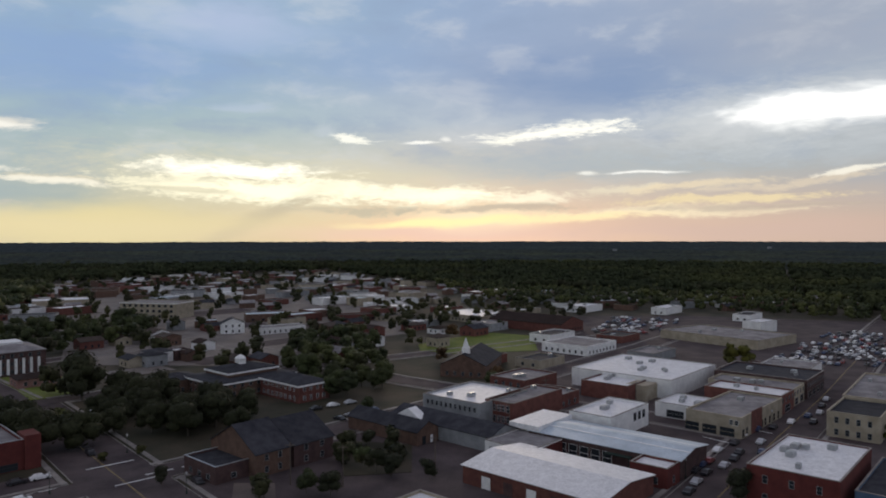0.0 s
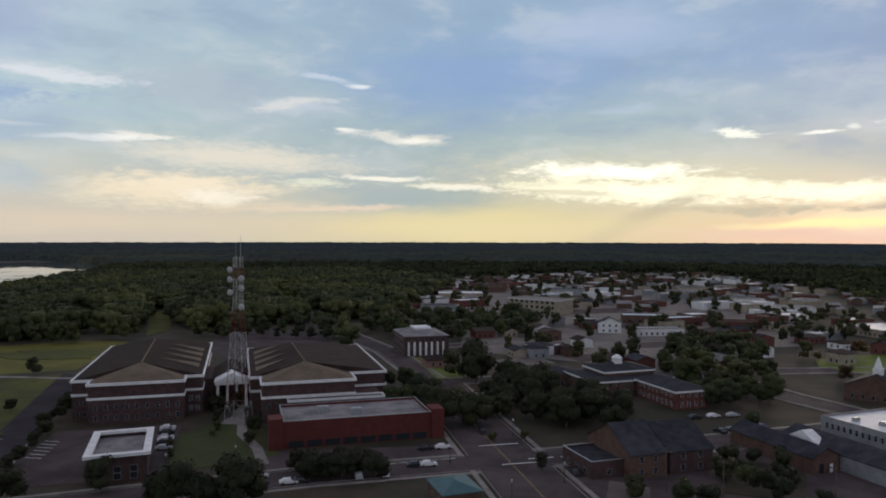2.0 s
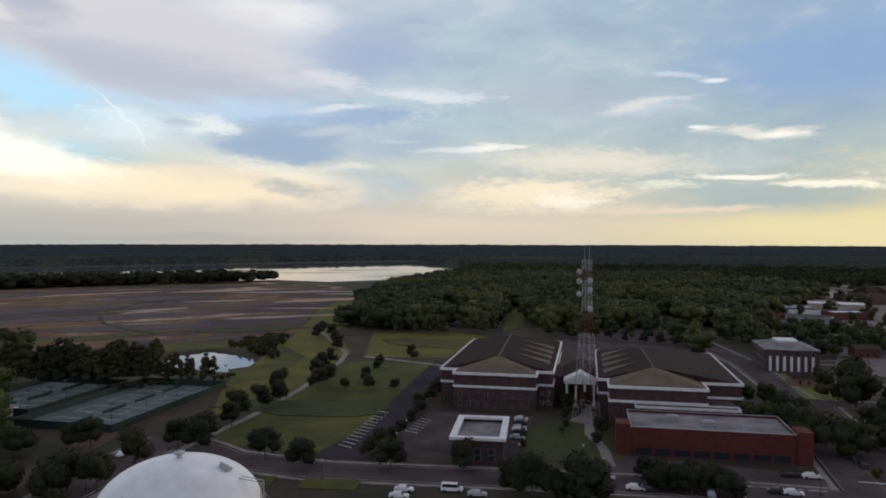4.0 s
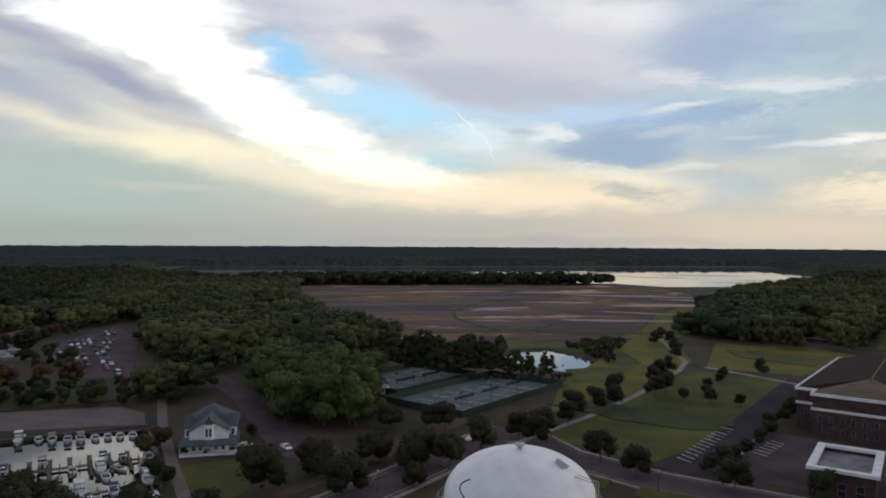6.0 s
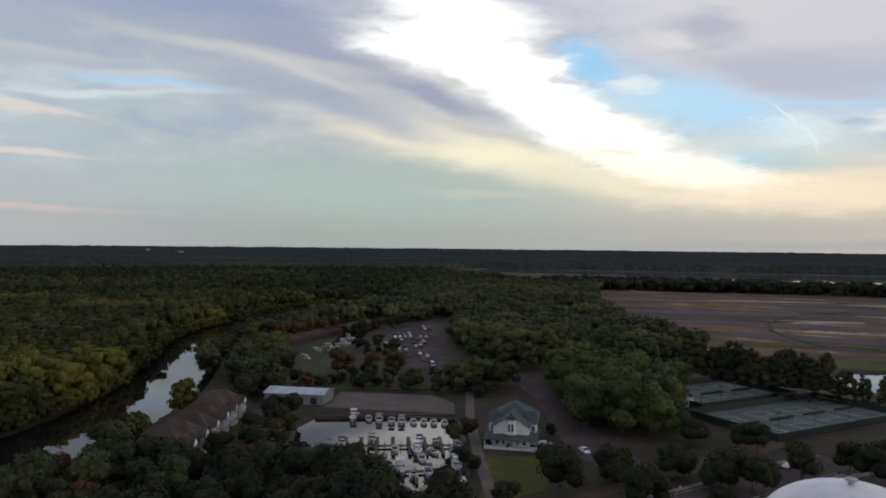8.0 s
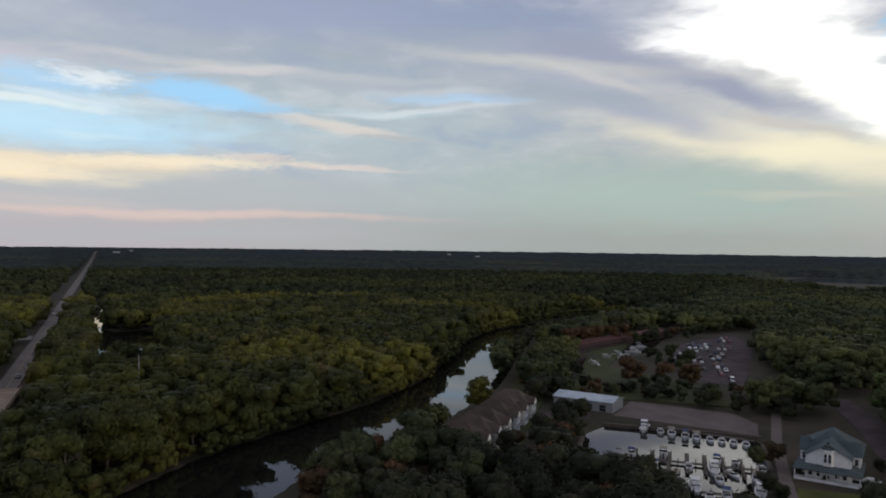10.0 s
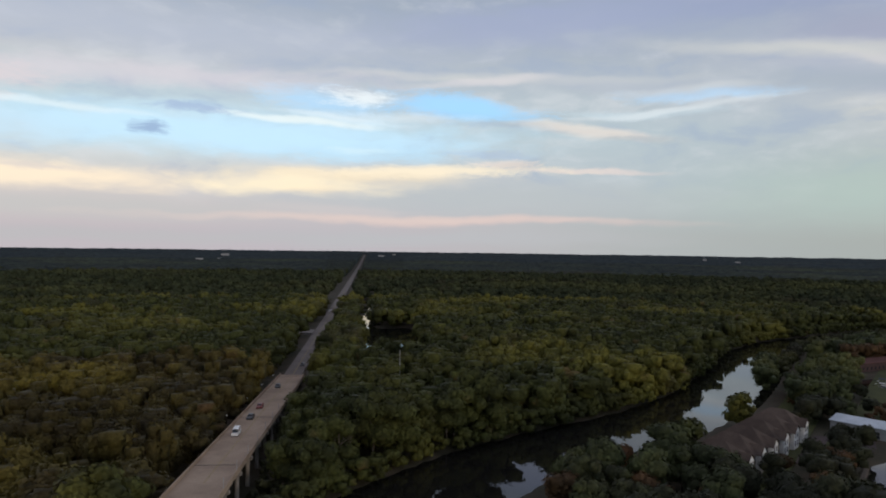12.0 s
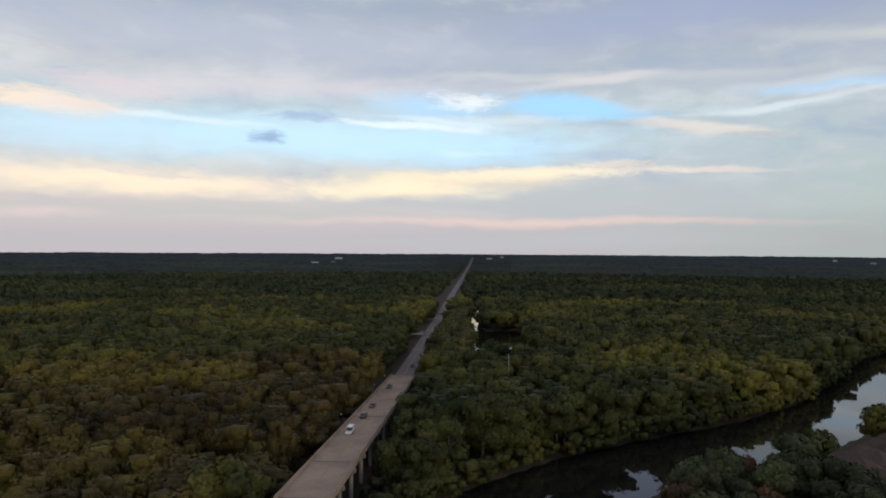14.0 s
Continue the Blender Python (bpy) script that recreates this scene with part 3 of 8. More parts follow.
def field_bands():
    """Dredged ground: drawn-out bands of wet brown, rust, tan and weeds."""
    m = bpy.data.materials.new("dredged_field")
    m.use_nodes = True
    t = m.node_tree
    bsdf = t.nodes["Principled BSDF"]
    where = t.nodes.new("ShaderNodeNewGeometry").outputs["Position"]
    bend = noise_at(t, where, 0.011, 4.0)
    mp = t.nodes.new("ShaderNodeMapping")
    mp.inputs["Rotation"].default_value = (0, 0, radians(-14))
    mp.inputs["Scale"].default_value = (0.015, 0.0048, 1)
    t.links.new(where, mp.inputs[0])
    add = t.nodes.new("ShaderNodeVectorMath")
    add.operation = "ADD"
    t.links.new(mp.outputs[0], add.inputs[0])
    t.links.new(bend.outputs["Color"], add.inputs[1])
    bands = noise_at(t, add.outputs[0], 1.5, 7.0, 0.66)
    ramp = t.nodes.new("ShaderNodeValToRGB")
    t.links.new(ramp01(t, bands.outputs[0], 0.36, 0.64, False), ramp.inputs[0])
    ramp.color_ramp.elements[0].color, ramp.color_ramp.elements[1].color = (0.055, 0.058, 0.024, 1), (0.62, 0.47, 0.35, 1)
    for at, c in ((0.20, (0.078, 0.050, 0.066)), (0.44, (0.110, 0.066, 0.074)), (0.54, (0.110, 0.100, 0.036)), (0.64, (0.260, 0.115, 0.050)), (0.80, (0.180, 0.120, 0.085)), (0.92, (0.46, 0.33, 0.24))):
        ramp.color_ramp.elements.new(at).color = (*c, 1)
    fine = noise_at(t, where, 0.4, 4.0)
    t.links.new(blend(t, 0.5, ramp.outputs[0], fine.outputs[0], "MULTIPLY"), bsdf.inputs["Base Color"])
    bsdf.inputs["Roughness"].default_value, bsdf.inputs["Specular IOR Level"].default_value = 0.9, 0.2
    return m


MARSH = field_bands()
TAN_EARTH = material("tan_bare_earth", (0.30, 0.20, 0.13), (0.46, 0.34, 0.24), 0.05, 0.6, 0.95, 0.2)
WET_EARTH = material("wet_dark_earth", (0.050, 0.036, 0.040), (0.085, 0.058, 0.060), 0.03, 0.5, 0.8, 0.3)
SAND = material("pale_sand", (0.22, 0.18, 0.14), (0.40, 0.34, 0.28), 0.03, 0.6, 0.95, 0.2)
MULCH = material("bare_red_soil", (0.055, 0.036, 0.028), (0.105, 0.068, 0.045), 0.1, 1.5, 0.95, 0.3)
ASPHALT = material("asphalt", (0.032, 0.027, 0.031), (0.054, 0.045, 0.050), 0.08, 2.5, 0.9, 0.1, spec=0.08)
LOT = material("worn_parking_asphalt", (0.056, 0.045, 0.047), (0.105, 0.084, 0.083), 0.09, 1.6, 0.9, 0.1, spec=0.08)
GRAVEL = material("gravel", (0.105, 0.085, 0.076), (0.170, 0.138, 0.120), 0.1, 3.0, 0.95, 0.3)
CONCRETE = material("concrete", (0.16, 0.145, 0.135), (0.28, 0.255, 0.235), 0.2, 3.0, 0.85, 0.1)
ROAD_PALE = material("pale_worn_road", (0.130, 0.112, 0.100), (0.200, 0.175, 0.158), 0.06, 2.0, 0.9, 0.1)
DECK = material("bridge_deck_concrete", (0.240, 0.178, 0.128), (0.360, 0.275, 0.200), 0.10, 2.0, 0.9, 0.1)
PAINT = material("road_paint", (0.55, 0.55, 0.53), (0.75, 0.75, 0.72), 0.8, 4.0, 0.7, 0.0)
YELLOW = material("worn_yellow_road_paint", (0.20, 0.15, 0.07), (0.30, 0.22, 0.08), 0.8, 4.0, 0.7, 0.0)
BRICK = material("red_brick", (0.105, 0.040, 0.034), (0.165, 0.066, 0.052), 0.5, 6.0, 0.9, 0.1, vary=0.12)
BRICK_BROWN = material("brown_brick", (0.090, 0.054, 0.042), (0.150, 0.092, 0.068), 0.5, 6.0, 0.9, 0.1, vary=0.12)
BRICK_DARK = material("dark_brick", (0.055, 0.033, 0.033), (0.095, 0.056, 0.052), 0.5, 6.0, 0.9, 0.1)
BRICK_BRIGHT = material("bright_red_brick", (0.088, 0.022, 0.020), (0.132, 0.034, 0.029), 0.4, 6.0, 0.9, 0.1)
WHITE = material("white_paint", (0.62, 0.62, 0.62), (0.80, 0.80, 0.79), 0.4, 4.0, 0.6, 0.05, vary=0.06)
CREAM = material("cream_stucco", (0.26, 0.225, 0.165), (0.40, 0.35, 0.27), 0.3, 3.0, 0.8, 0.1, vary=0.1)
GREYWALL = material("grey_block", (0.20, 0.21, 0.22), (0.30, 0.31, 0.32), 0.3, 3.0, 0.8, 0.1, vary=0.1)
ROOF_WHITE = material("white_membrane_roof", (0.58, 0.58, 0.59), (0.76, 0.76, 0.77), 0.5, 2.0, 0.6, 0.05, contrast=0.3)
ROOF_GREY = material("grey_built_up_roof", (0.15, 0.14, 0.145), (0.30, 0.285, 0.285), 0.16, 1.2, 0.9, 0.1, spec=0.08)
ROOF_DARK = material("dark_shingles", (0.026, 0.027, 0.033), (0.055, 0.055, 0.063), 0.3, 5.0, 0.85, 0.25, vary=0.15, spec=0.08)
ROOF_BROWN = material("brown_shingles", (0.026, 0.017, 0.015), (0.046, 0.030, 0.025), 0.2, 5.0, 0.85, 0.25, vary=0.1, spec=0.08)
ROOF_COTTAGE = material("weathered_brown_shingles", (0.055, 0.043, 0.038), (0.090, 0.071, 0.060), 0.3, 5.0, 0.85, 0.25, vary=0.12, spec=0.08)
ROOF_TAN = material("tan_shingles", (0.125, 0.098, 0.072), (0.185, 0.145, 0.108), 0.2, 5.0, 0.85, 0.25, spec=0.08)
ROOF_METAL = material("galvanised_roof_sheet", (0.36, 0.42, 0.47), (0.52, 0.58, 0.63), 0.15, 1.5, 0.45, 0.05, metal=0.3)
ROOF_TEAL = material("teal_metal_roof", (0.035, 0.090, 0.100), (0.050, 0.120, 0.130), 0.5, 3.0, 0.5, 0.05)
TANK = material("white_tank_enamel", (0.74, 0.75, 0.77), (0.80, 0.81, 0.82), 0.3, 0.25, 0.4, 0.0)
INK = material("dark_blue_lettering", (0.03, 0.035, 0.06), (0.05, 0.055, 0.09), 1.0, 3.0, 0.5, 0.0)
STEEL = material("galvanised_steel", (0.30, 0.31, 0.32), (0.42, 0.43, 0.44), 1.0, 4.0, 0.45, 0.05, metal=0.6)
STEEL_RED = material("red_painted_steel", (0.12, 0.030, 0.026), (0.17, 0.042, 0.034), 1.0, 4.0, 0.5, 0.05)
STEEL_WHITE = material("white_painted_steel", (0.32, 0.32, 0.32), (0.45, 0.45, 0.45), 1.0, 4.0, 0.5, 0.05)
WOOD = material("weathered_wood", (0.070, 0.056, 0.046), (0.130, 0.105, 0.086), 0.8, 5.0, 0.85, 0.2)
RUBBER = material("black_rubber", (0.02, 0.02, 0.02), (0.03, 0.03, 0.03), 2.0, 8.0, 0.8, 0.0)
COURT = material("green_court_surface", (0.075, 0.100, 0.095), (0.115, 0.145, 0.135), 0.1, 1.5, 0.85, 0.05)
SCREEN = material("dark_green_wind_screen", (0.020, 0.034, 0.028), (0.030, 0.048, 0.038), 0.5, 3.0, 0.8, 0.1)


def glassy(name, colour, rough=0.08):
    m = bpy.data.materials.new(name)
    m.use_nodes = True
    b = m.node_tree.nodes["Principled BSDF"]
    b.inputs["Base Color"].default_value = (*colour, 1)
    b.inputs["Roughness"].default_value = rough
    b.inputs["Specular IOR Level"].default_value = 0.5
    return m


GLASS = glassy("dark_window_glass", (0.025, 0.03, 0.035))


def watery(name, colour, ripple, scale):
    m = glassy(name, colour, 0.03)
    t = m.node_tree
    b = t.nodes["Principled BSDF"]
    b.inputs["IOR"].default_value = 1.33
    geo = t.nodes.new("ShaderNodeNewGeometry")
    n = noise_at(t, geo.outputs["Position"], scale, 3.0, 0.6)
    bump = t.nodes.new("ShaderNodeBump")
    bump.inputs["Strength"].default_value, bump.inputs["Distance"].default_value = ripple, 0.03
    t.links.new(n.outputs[0], bump.inputs["Height"])
    t.links.new(bump.outputs[0], b.inputs["Normal"])
    return m


RIVER = watery("still_black_water", (0.010, 0.010, 0.009), 0.06, 0.5)
LAKE = watery("pale_lake_water", (0.085, 0.095, 0.110), 0.25, 0.2)

# ---- mesh helpers ----
class Geo:
    def __init__(self):
        self.v, self.f = [], []

    def add(self, verts, faces):
        n = len(self.v)
        self.v += [tuple(p) for p in verts]
        self.f += [tuple(n + i for i in f) for f in faces]
        return self

    def box(self, x0, y0, z0, x1, y1, z1):
        return self.prism([(x0, y0), (x1, y0), (x1, y1), (x0, y1)], z0, z1)

    def prism(self, pts, z0, z1):
        n = len(pts)
        return self.add([(x, y, z0) for x, y in pts] + [(x, y, z1) for x, y in pts],
                        [tuple(range(n))[::-1], tuple(range(n, 2 * n))] + [(i, (i + 1) % n, n + (i + 1) % n, n + i) for i in range(n)])

    def tube(self, a, b, r0, r1=None, n=6):
        a, b = Vector(a), Vector(b)
        r1 = r0 if r1 is None else r1
        q = (b - a).to_track_quat("Z", "Y")
        ring = [(math.cos(2 * math.pi * k / n), math.sin(2 * math.pi * k / n)) for k in range(n)]
        verts = [a + q @ Vector((c * r0, s * r0, 0)) for c, s in ring] + [b + q @ Vector((c * r1, s * r1, 0)) for c, s in ring]
        return self.add(verts, [(i, (i + 1) % n, n + (i + 1) % n, n + i) for i in range(n)] + [tuple(range(n))[::-1], tuple(range(n, 2 * n))])

    def lathe(self, profile, n=32, x=0.0, y=0.0):
        """profile: (radius, height) from the bottom up."""
        verts = [(x + r * math.cos(2 * math.pi * k / n), y + r * math.sin(2 * math.pi * k / n), z) for r, z in profile for k in range(n)]
        faces = [(j * n + k, j * n + (k + 1) % n, (j + 1) * n + (k + 1) % n, (j + 1) * n + k) for j in range(len(profile) - 1) for k in range(n)]
        return self.add(verts, faces + [tuple(range(n))[::-1], tuple(range((len(profile) - 1) * n, len(profile) * n))])

    def mesh(self, name, mat, smooth=False):
        me = bpy.data.meshes.new(name)
        me.from_pydata(self.v, [], self.f)
        me.materials.append(mat)
        if smooth:
            me.shade_smooth()
        me.update()
        return me


def quads_mesh(name, verts, quads, mat, tris=None):
    """A mesh from arrays: four-cornered faces and, after them, three-cornered ones. Shaded smooth, so that lone leaves stay flat."""
    tris = np.zeros((0, 3), np.int32) if tris is None else tris
    me = bpy.data.meshes.new(name)
    me.vertices.add(len(verts))
    me.vertices.foreach_set("co", np.ascontiguousarray(verts, dtype=np.float32).ravel())
    me.loops.add(4 * len(quads) + 3 * len(tris))
    me.loops.foreach_set("vertex_index", np.concatenate([np.ravel(quads), np.ravel(tris)]).astype(np.int32))
    me.polygons.add(len(quads) + len(tris))
    starts = np.concatenate([np.arange(len(quads)) * 4, 4 * len(quads) + np.arange(len(tris)) * 3])
    me.polygons.foreach_set("loop_start", starts.astype(np.int32))
    me.materials.append(mat)
    me.update(calc_edges=True)
    me.shade_smooth()
    return me


def part(name, shape, mat, parent=None, label="", at=None, smooth=False):
    """Links a Geo, or a finished mesh, as one object under a thing or a part."""
    ob = new(name, shape if isinstance(shape, bpy.types.Mesh) else shape.mesh(name, mat, smooth))
    if parent is not None:
        ob.parent = parent
    if at is not None:
        ob.matrix_basis = at
    return tagged(ob, label)


def thing(name, x, y, z=0.0, turn=0.0, label="", category="", group=""):
    ob = new(name)
    ob.matrix_basis = pose(x, y, z, 0, 0, turn)
    return tagged(ob, label, category, group)


def inside(px, py, poly):
    """Which of the points lie in the polygon."""
    hit = np.zeros(len(px), bool)
    for (x0, y0), (x1, y1) in zip(poly, poly[1:] + poly[:1]):
        if y0 != y1:
            hit ^= ((y0 > py) != (y1 > py)) & (px < (x1 - x0) * (py - y0) / (y1 - y0) + x0)
    return hit


def off_line(px, py, line):
    """Distance of the points from a polyline."""
    best = np.full(len(px), 1e9)
    for (x0, y0), (x1, y1) in zip(line, line[1:]):
        dx, dy = x1 - x0, y1 - y0
        t = np.clip(((px - x0) * dx + (py - y0) * dy) / (dx * dx + dy * dy), 0, 1)
        best = np.minimum(best, np.hypot(px - x0 - t * dx, py - y0 - t * dy))
    return best


def ribbon(line, half, shift=0.0):
    """The outline of a strip along a polyline."""
    left, right = [], []
    for k, p in enumerate(line):
        a, b = Vector(line[max(k - 1, 0)]), Vector(line[min(k + 1, len(line) - 1)])
        d = (b - a).normalized()
        n = Vector((-d.y, d.x))
        left.append(tuple(Vector(p) + n * (shift + half)))
        right.append(tuple(Vector(p) + n * (shift - half)))
    return left, right


def strip(name, line, half, z0, z1, mat, shift=0.0, parent=None, label="", kind=""):
    left, right = ribbon(line, half, shift)
    g = Geo()
    for k in range(len(line) - 1):
        g.prism([right[k], right[k + 1], left[k + 1], left[k]], z0, z1)
    return tagged(part(name, g, mat, parent, label), kind=kind)


LAYER = [0]


def patch(name, pts, z, mat, label="", kind="structure", low=-0.3):
    LAYER[0] += 1
    z += 0.004 * LAYER[0]
    return tagged(part(name, Geo().prism(pts, low, z), mat, None, label), kind=kind)


# ---- the plan ----
RIVER_LINE = [(170, -60), (60, -84), (0, -106), (-40, -126), (-80, -150), (-115, -165), (-150, -173), (-195, -180), (-245, -197), (-290, -221), (-335, -248), (-380, -274), (-430, -292),
              (-520, -300), (-640, -290)]
BASIN = [(-168, -95), (-194, -106), (-205, -112), (-222, -114), (-240, -69), (-216, -60), (-199, -55), (-150, -44), (-148, -70)]
POND = [(-320, 99), (-333, 112), (-354, 118), (-378, 113), (-394, 104), (-392, 86), (-372, 72), (-352, 66), (-345, 80)]
LAKE_SHORE = [(-945, 605), (-1010, 400), (-1100, 300), (-1330, 250), (-1450, 60), (-1480, -250), (-1560, -420), (-1700, -400), (-1660, 0), (-1640, 340),
              (-1720, 640), (-1780, 1040), (-1500, 1060), (-1262, 845)]
CREEK = [(-318, -178), (-345, -188), (-400, -186), (-450, -200), (-520, -215), (-560, -190)]
BRIDGE_A, BRIDGE_D = Vector((-26.5, -140.4)), Vector((-0.4135, -0.9105))
BRIDGE_LINE = [tuple(BRIDGE_A + BRIDGE_D * s) for s in (-170, 4300)]
LAGOON = [(-141, -322), (-181, -408), (-214, -482), (-252, -468), (-214, -396), (-170, -310)]
CANAL = [(-152, -352), (-178, -410), (-244, -562), (-320, -730), (-336, -722), (-258, -554), (-192, -412), (-170, -356)]


def axis(lo, hi, step, reach):
    core = list(np.arange(lo, hi + 1, step))
    a, d = core[0], step
    before, after = [], []
    while a > -reach:
        d = min(d * 1.16, 260)
        a -= d
        before.append(max(a, -reach))
    a, d = core[-1], step
    while a < reach:
        d = min(d * 1.16, 260)
        a += d
        after.append(min(a, reach))
    return np.array(before[::-1] + core + after)


def lie(x, y):
    """Height of the land: level, cut by the water, rising a little far away."""
    r = np.hypot(x, y)
    z = 13.0 * np.clip((r - 1900) / 2600, 0, 1) ** 1.5
    bank = np.clip((19 - off_line(x, y, RIVER_LINE)) / 3, 0, 1)
    bank = np.maximum(bank, np.clip((9 - off_line(x, y, CREEK)) / 4, 0, 1))
    for poly in (BASIN, POND, LAKE_SHORE, LAGOON, CANAL):
        bank = np.maximum(bank, inside(x, y, poly))
    return z - 2.2 * bank


GX, GY = axis(-470, 40, 4.0, 4960), axis(-320, 140, 4.0, 4960)
gx, gy = np.meshgrid(GX, GY)
gz = lie(gx.ravel(), gy.ravel())
idx = np.arange(gx.size).reshape(gx.shape)
keep = np.hypot((gx[1:, 1:] + gx[:-1, :-1]) / 2, (gy[1:, 1:] + gy[:-1, :-1]) / 2).ravel() < 4950
land = np.stack([idx[:-1, :-1].ravel(), idx[:-1, 1:].ravel(), idx[1:, 1:].ravel(), idx[1:, :-1].ravel()], 1)[keep]
ground = new("ground", quads_mesh("ground", np.stack([gx.ravel(), gy.ravel(), gz], 1), land, SOIL))
tagged(ground, "dark grass and bare soil, level to the horizon", kind="structure")


def water(name, pts, mat, label, z=-0.9):
    g = Geo()
    g.add([(x, y, z) for x, y in pts], [tuple(range(len(pts)))])
    return tagged(part(name, g, mat, None, label), kind="structure")


rl, rr = ribbon(RIVER_LINE, 22)
water("water_river", rl + rr[::-1], RIVER, "still black river water that mirrors the sky")
water("water_basin", [(-140, -40), (-130, -80), (-175, -112), (-228, -124), (-248, -62)], RIVER, "still dark water of the boat basin", -0.85)
water("water_pond", [(-310, 60), (-310, 122), (-400, 122), (-400, 60)], LAKE, "pale pond that mirrors the cloud")
water("water_lake", [(-900, 1100), (-900, 200), (-1300, -450), (-1750, -450), (-1850, 1100)], LAKE, "pale lake that mirrors the bright sky")
cl, cr = ribbon(CREEK, 11)
water("water_creek", cl + cr[::-1], RIVER, "dark creek behind the marina", -0.88)
water("water_lagoon", [(-128, -310), (-180, -440), (-240, -590), (-325, -740), (-360, -720), (-290, -510), (-172, -296)], RIVER, "small lagoon among the swamp trees", -0.86)

# streets and open ground
U48, V48 = Vector((math.cos(radians(48)), math.sin(radians(48)))), Vector((-math.sin(radians(48)), math.cos(radians(48))))
COURT_STREET = [(60, 16.5), (-10.6, 97), (-56.7, 149.7), (-109.5, 209.9), (-149, 255)]
UPPER_STREET = [(-146, 251.6), (-210, 312), (-285, 366), (-390, 450), (-520, 560)]
MAIN_STREET = [(-10, 65), (63, 163), (98, 210), (140, 264), (200, 345), (270, 440), (360, 560)]
CROSS_STREET = [(98, 210), (72, 234), (30, 262), (-20, 300), (-66, 345), (-120, 400)]
RIVER_STREET = [(-120, -45), (-152, -16), (-176, 6), (-204, 30), (-226, 48)]
ELM_STREET = [(-226, 48), (-196, 56), (-172, 74), (-148, 103), (-116, 140), (-72, 182), (-40, 214), (-10, 246), (40, 305), (110, 390), (170, 470)]
CHURCH_STREET = [(-150, 255), (-100, 300), (-40, 345), (40, 400), (90, 440)]
FAR_STREET = [(-215, 316), (-160, 390), (-120, 470), (-90, 600), (-60, 800)]
STREETS = (("road_court", COURT_STREET, 9.7), ("road_upper", UPPER_STREET, 5.4), ("road_main", MAIN_STREET, 9.5), ("road_cross", CROSS_STREET, 5.5), ("road_elm", ELM_STREET, 5.6),
           ("road_river", RIVER_STREET, 5.5), ("road_church", CHURCH_STREET, 4.5), ("road_far", FAR_STREET, 4.5))


def beside(name, line, half, wide, z, shift, label, own):
    """A kerb or pavement along a street, left open where another street crosses."""
    fine = [Vector(line[0])]
    for a, b in zip(line, line[1:]):
        a, b = Vector(a), Vector(b)
        n = max(1, int((b - a).length / 4))
        fine += [a + (b - a) * (k + 1) / n for k in range(n)]
    left, right = ribbon([tuple(p) for p in fine], wide, shift)
    g, last, verts, faces = Geo(), False, [], []
    for k in range(len(fine) - 1):
        mid = (Vector(left[k]) + Vector(right[k + 1])) / 2
        if any(off_line(np.array([mid.x]), np.array([mid.y]), other)[0] < reach + 0.3 for tag, other, reach in STREETS if tag != own):
            continue
        g.prism([right[k], right[k + 1], left[k + 1], left[k]], -0.3, z)
    tagged(part(name, g, CONCRETE, None, label), kind="structure")


for k, (name, line, half) in enumerate(STREETS):
    strip(name, line, half, -0.3, 0.06 + 0.006 * k, LOT, label="worn grey asphalt street", kind="structure")
    for side in (-1, 1):
        beside("kerb", line, half, 0.12, 0.21 + 0.004 * k, side * (half + 0.12), "concrete kerb", name)
        beside("pavement", line, half, 0.7, 0.18 + 0.004 * k, side * (half + 2.0), "pale concrete pavement", name)

TOWN = [(-60, 150), (-40, 120), (60, 130), (130, 150), (330, 330), (300, 500), (190, 540), (90, 540), (60, 440), (40, 330), (0, 262), (-60, 205)]
patch("pavement_town", TOWN, 0.03, LOT, "patched asphalt and concrete between the shops")
patch("lot_red_building", [(-142, 148), (-120, 126), (-82, 160), (-100, 180)], 0.09, LOT, "worn asphalt car park")
patch("lot_court_west", [(-184, 78), (-172, 89), (-212, 126), (-262, 172), (-284, 192), (-300, 190), (-238, 133), (-200, 99)], 0.05, ASPHALT, "dark asphalt car park")
patch("lot_court_front", [(-193, 108), (-177, 92), (-150, 120), (-186, 158), (-212, 132)], 0.05, LOT, "worn asphalt court yard")
patch("lot_court_back", [(-312, 282), (-262, 250), (-236, 296), (-262, 330), (-290, 362), (-352, 338)], 0.05, LOT, "worn asphalt car park")
patch("lawn_court_west", [(-186, 77), (-200, 99), (-238, 133), (-299, 189), (-322, 150), (-270, 108), (-239, 79), (-216, 56)], 0.04, GRASS, "mown grass")
patch("lawn_field", [(-303, 198), (-329, 166), (-409, 212), (-385, 256), (-360, 268)], 0.04, LEVEE, "yellow-green grass field")
patch("lawn_court_front", [(-176, 148), (-150, 122), (-136, 148), (-180, 182)], 0.09, LONG_GRASS, "dark grass with paths")
patch("lawn_house", [(-196, -47), (-204, -26), (-174, -27), (-158, -40)], 0.05, GRASS, "mown lawn")
patch("lawn_court_street", [(-172, 318), (-190, 303), (-168, 280), (-152, 262), (-140, 272)], 0.06, LUSH, "bright mown grass")
patch("lawn_church", [(-14, 398), (2, 420), (30, 446), (54, 432), (50, 376), (4, 366), (-12, 376)], 0.08, LUSH, "bright mown grass")
patch("levee", [(-296, 84), (-245, 66), (-272, 108), (-322, 149), (-345, 166), (-430, 196), (-470, 230), (-560, 262), (-650, 330), (-670, 316), (-560, 238),
                (-470, 190), (-400, 150), (-360, 124)], 0.05, LEVEE, "broad grassy levee")
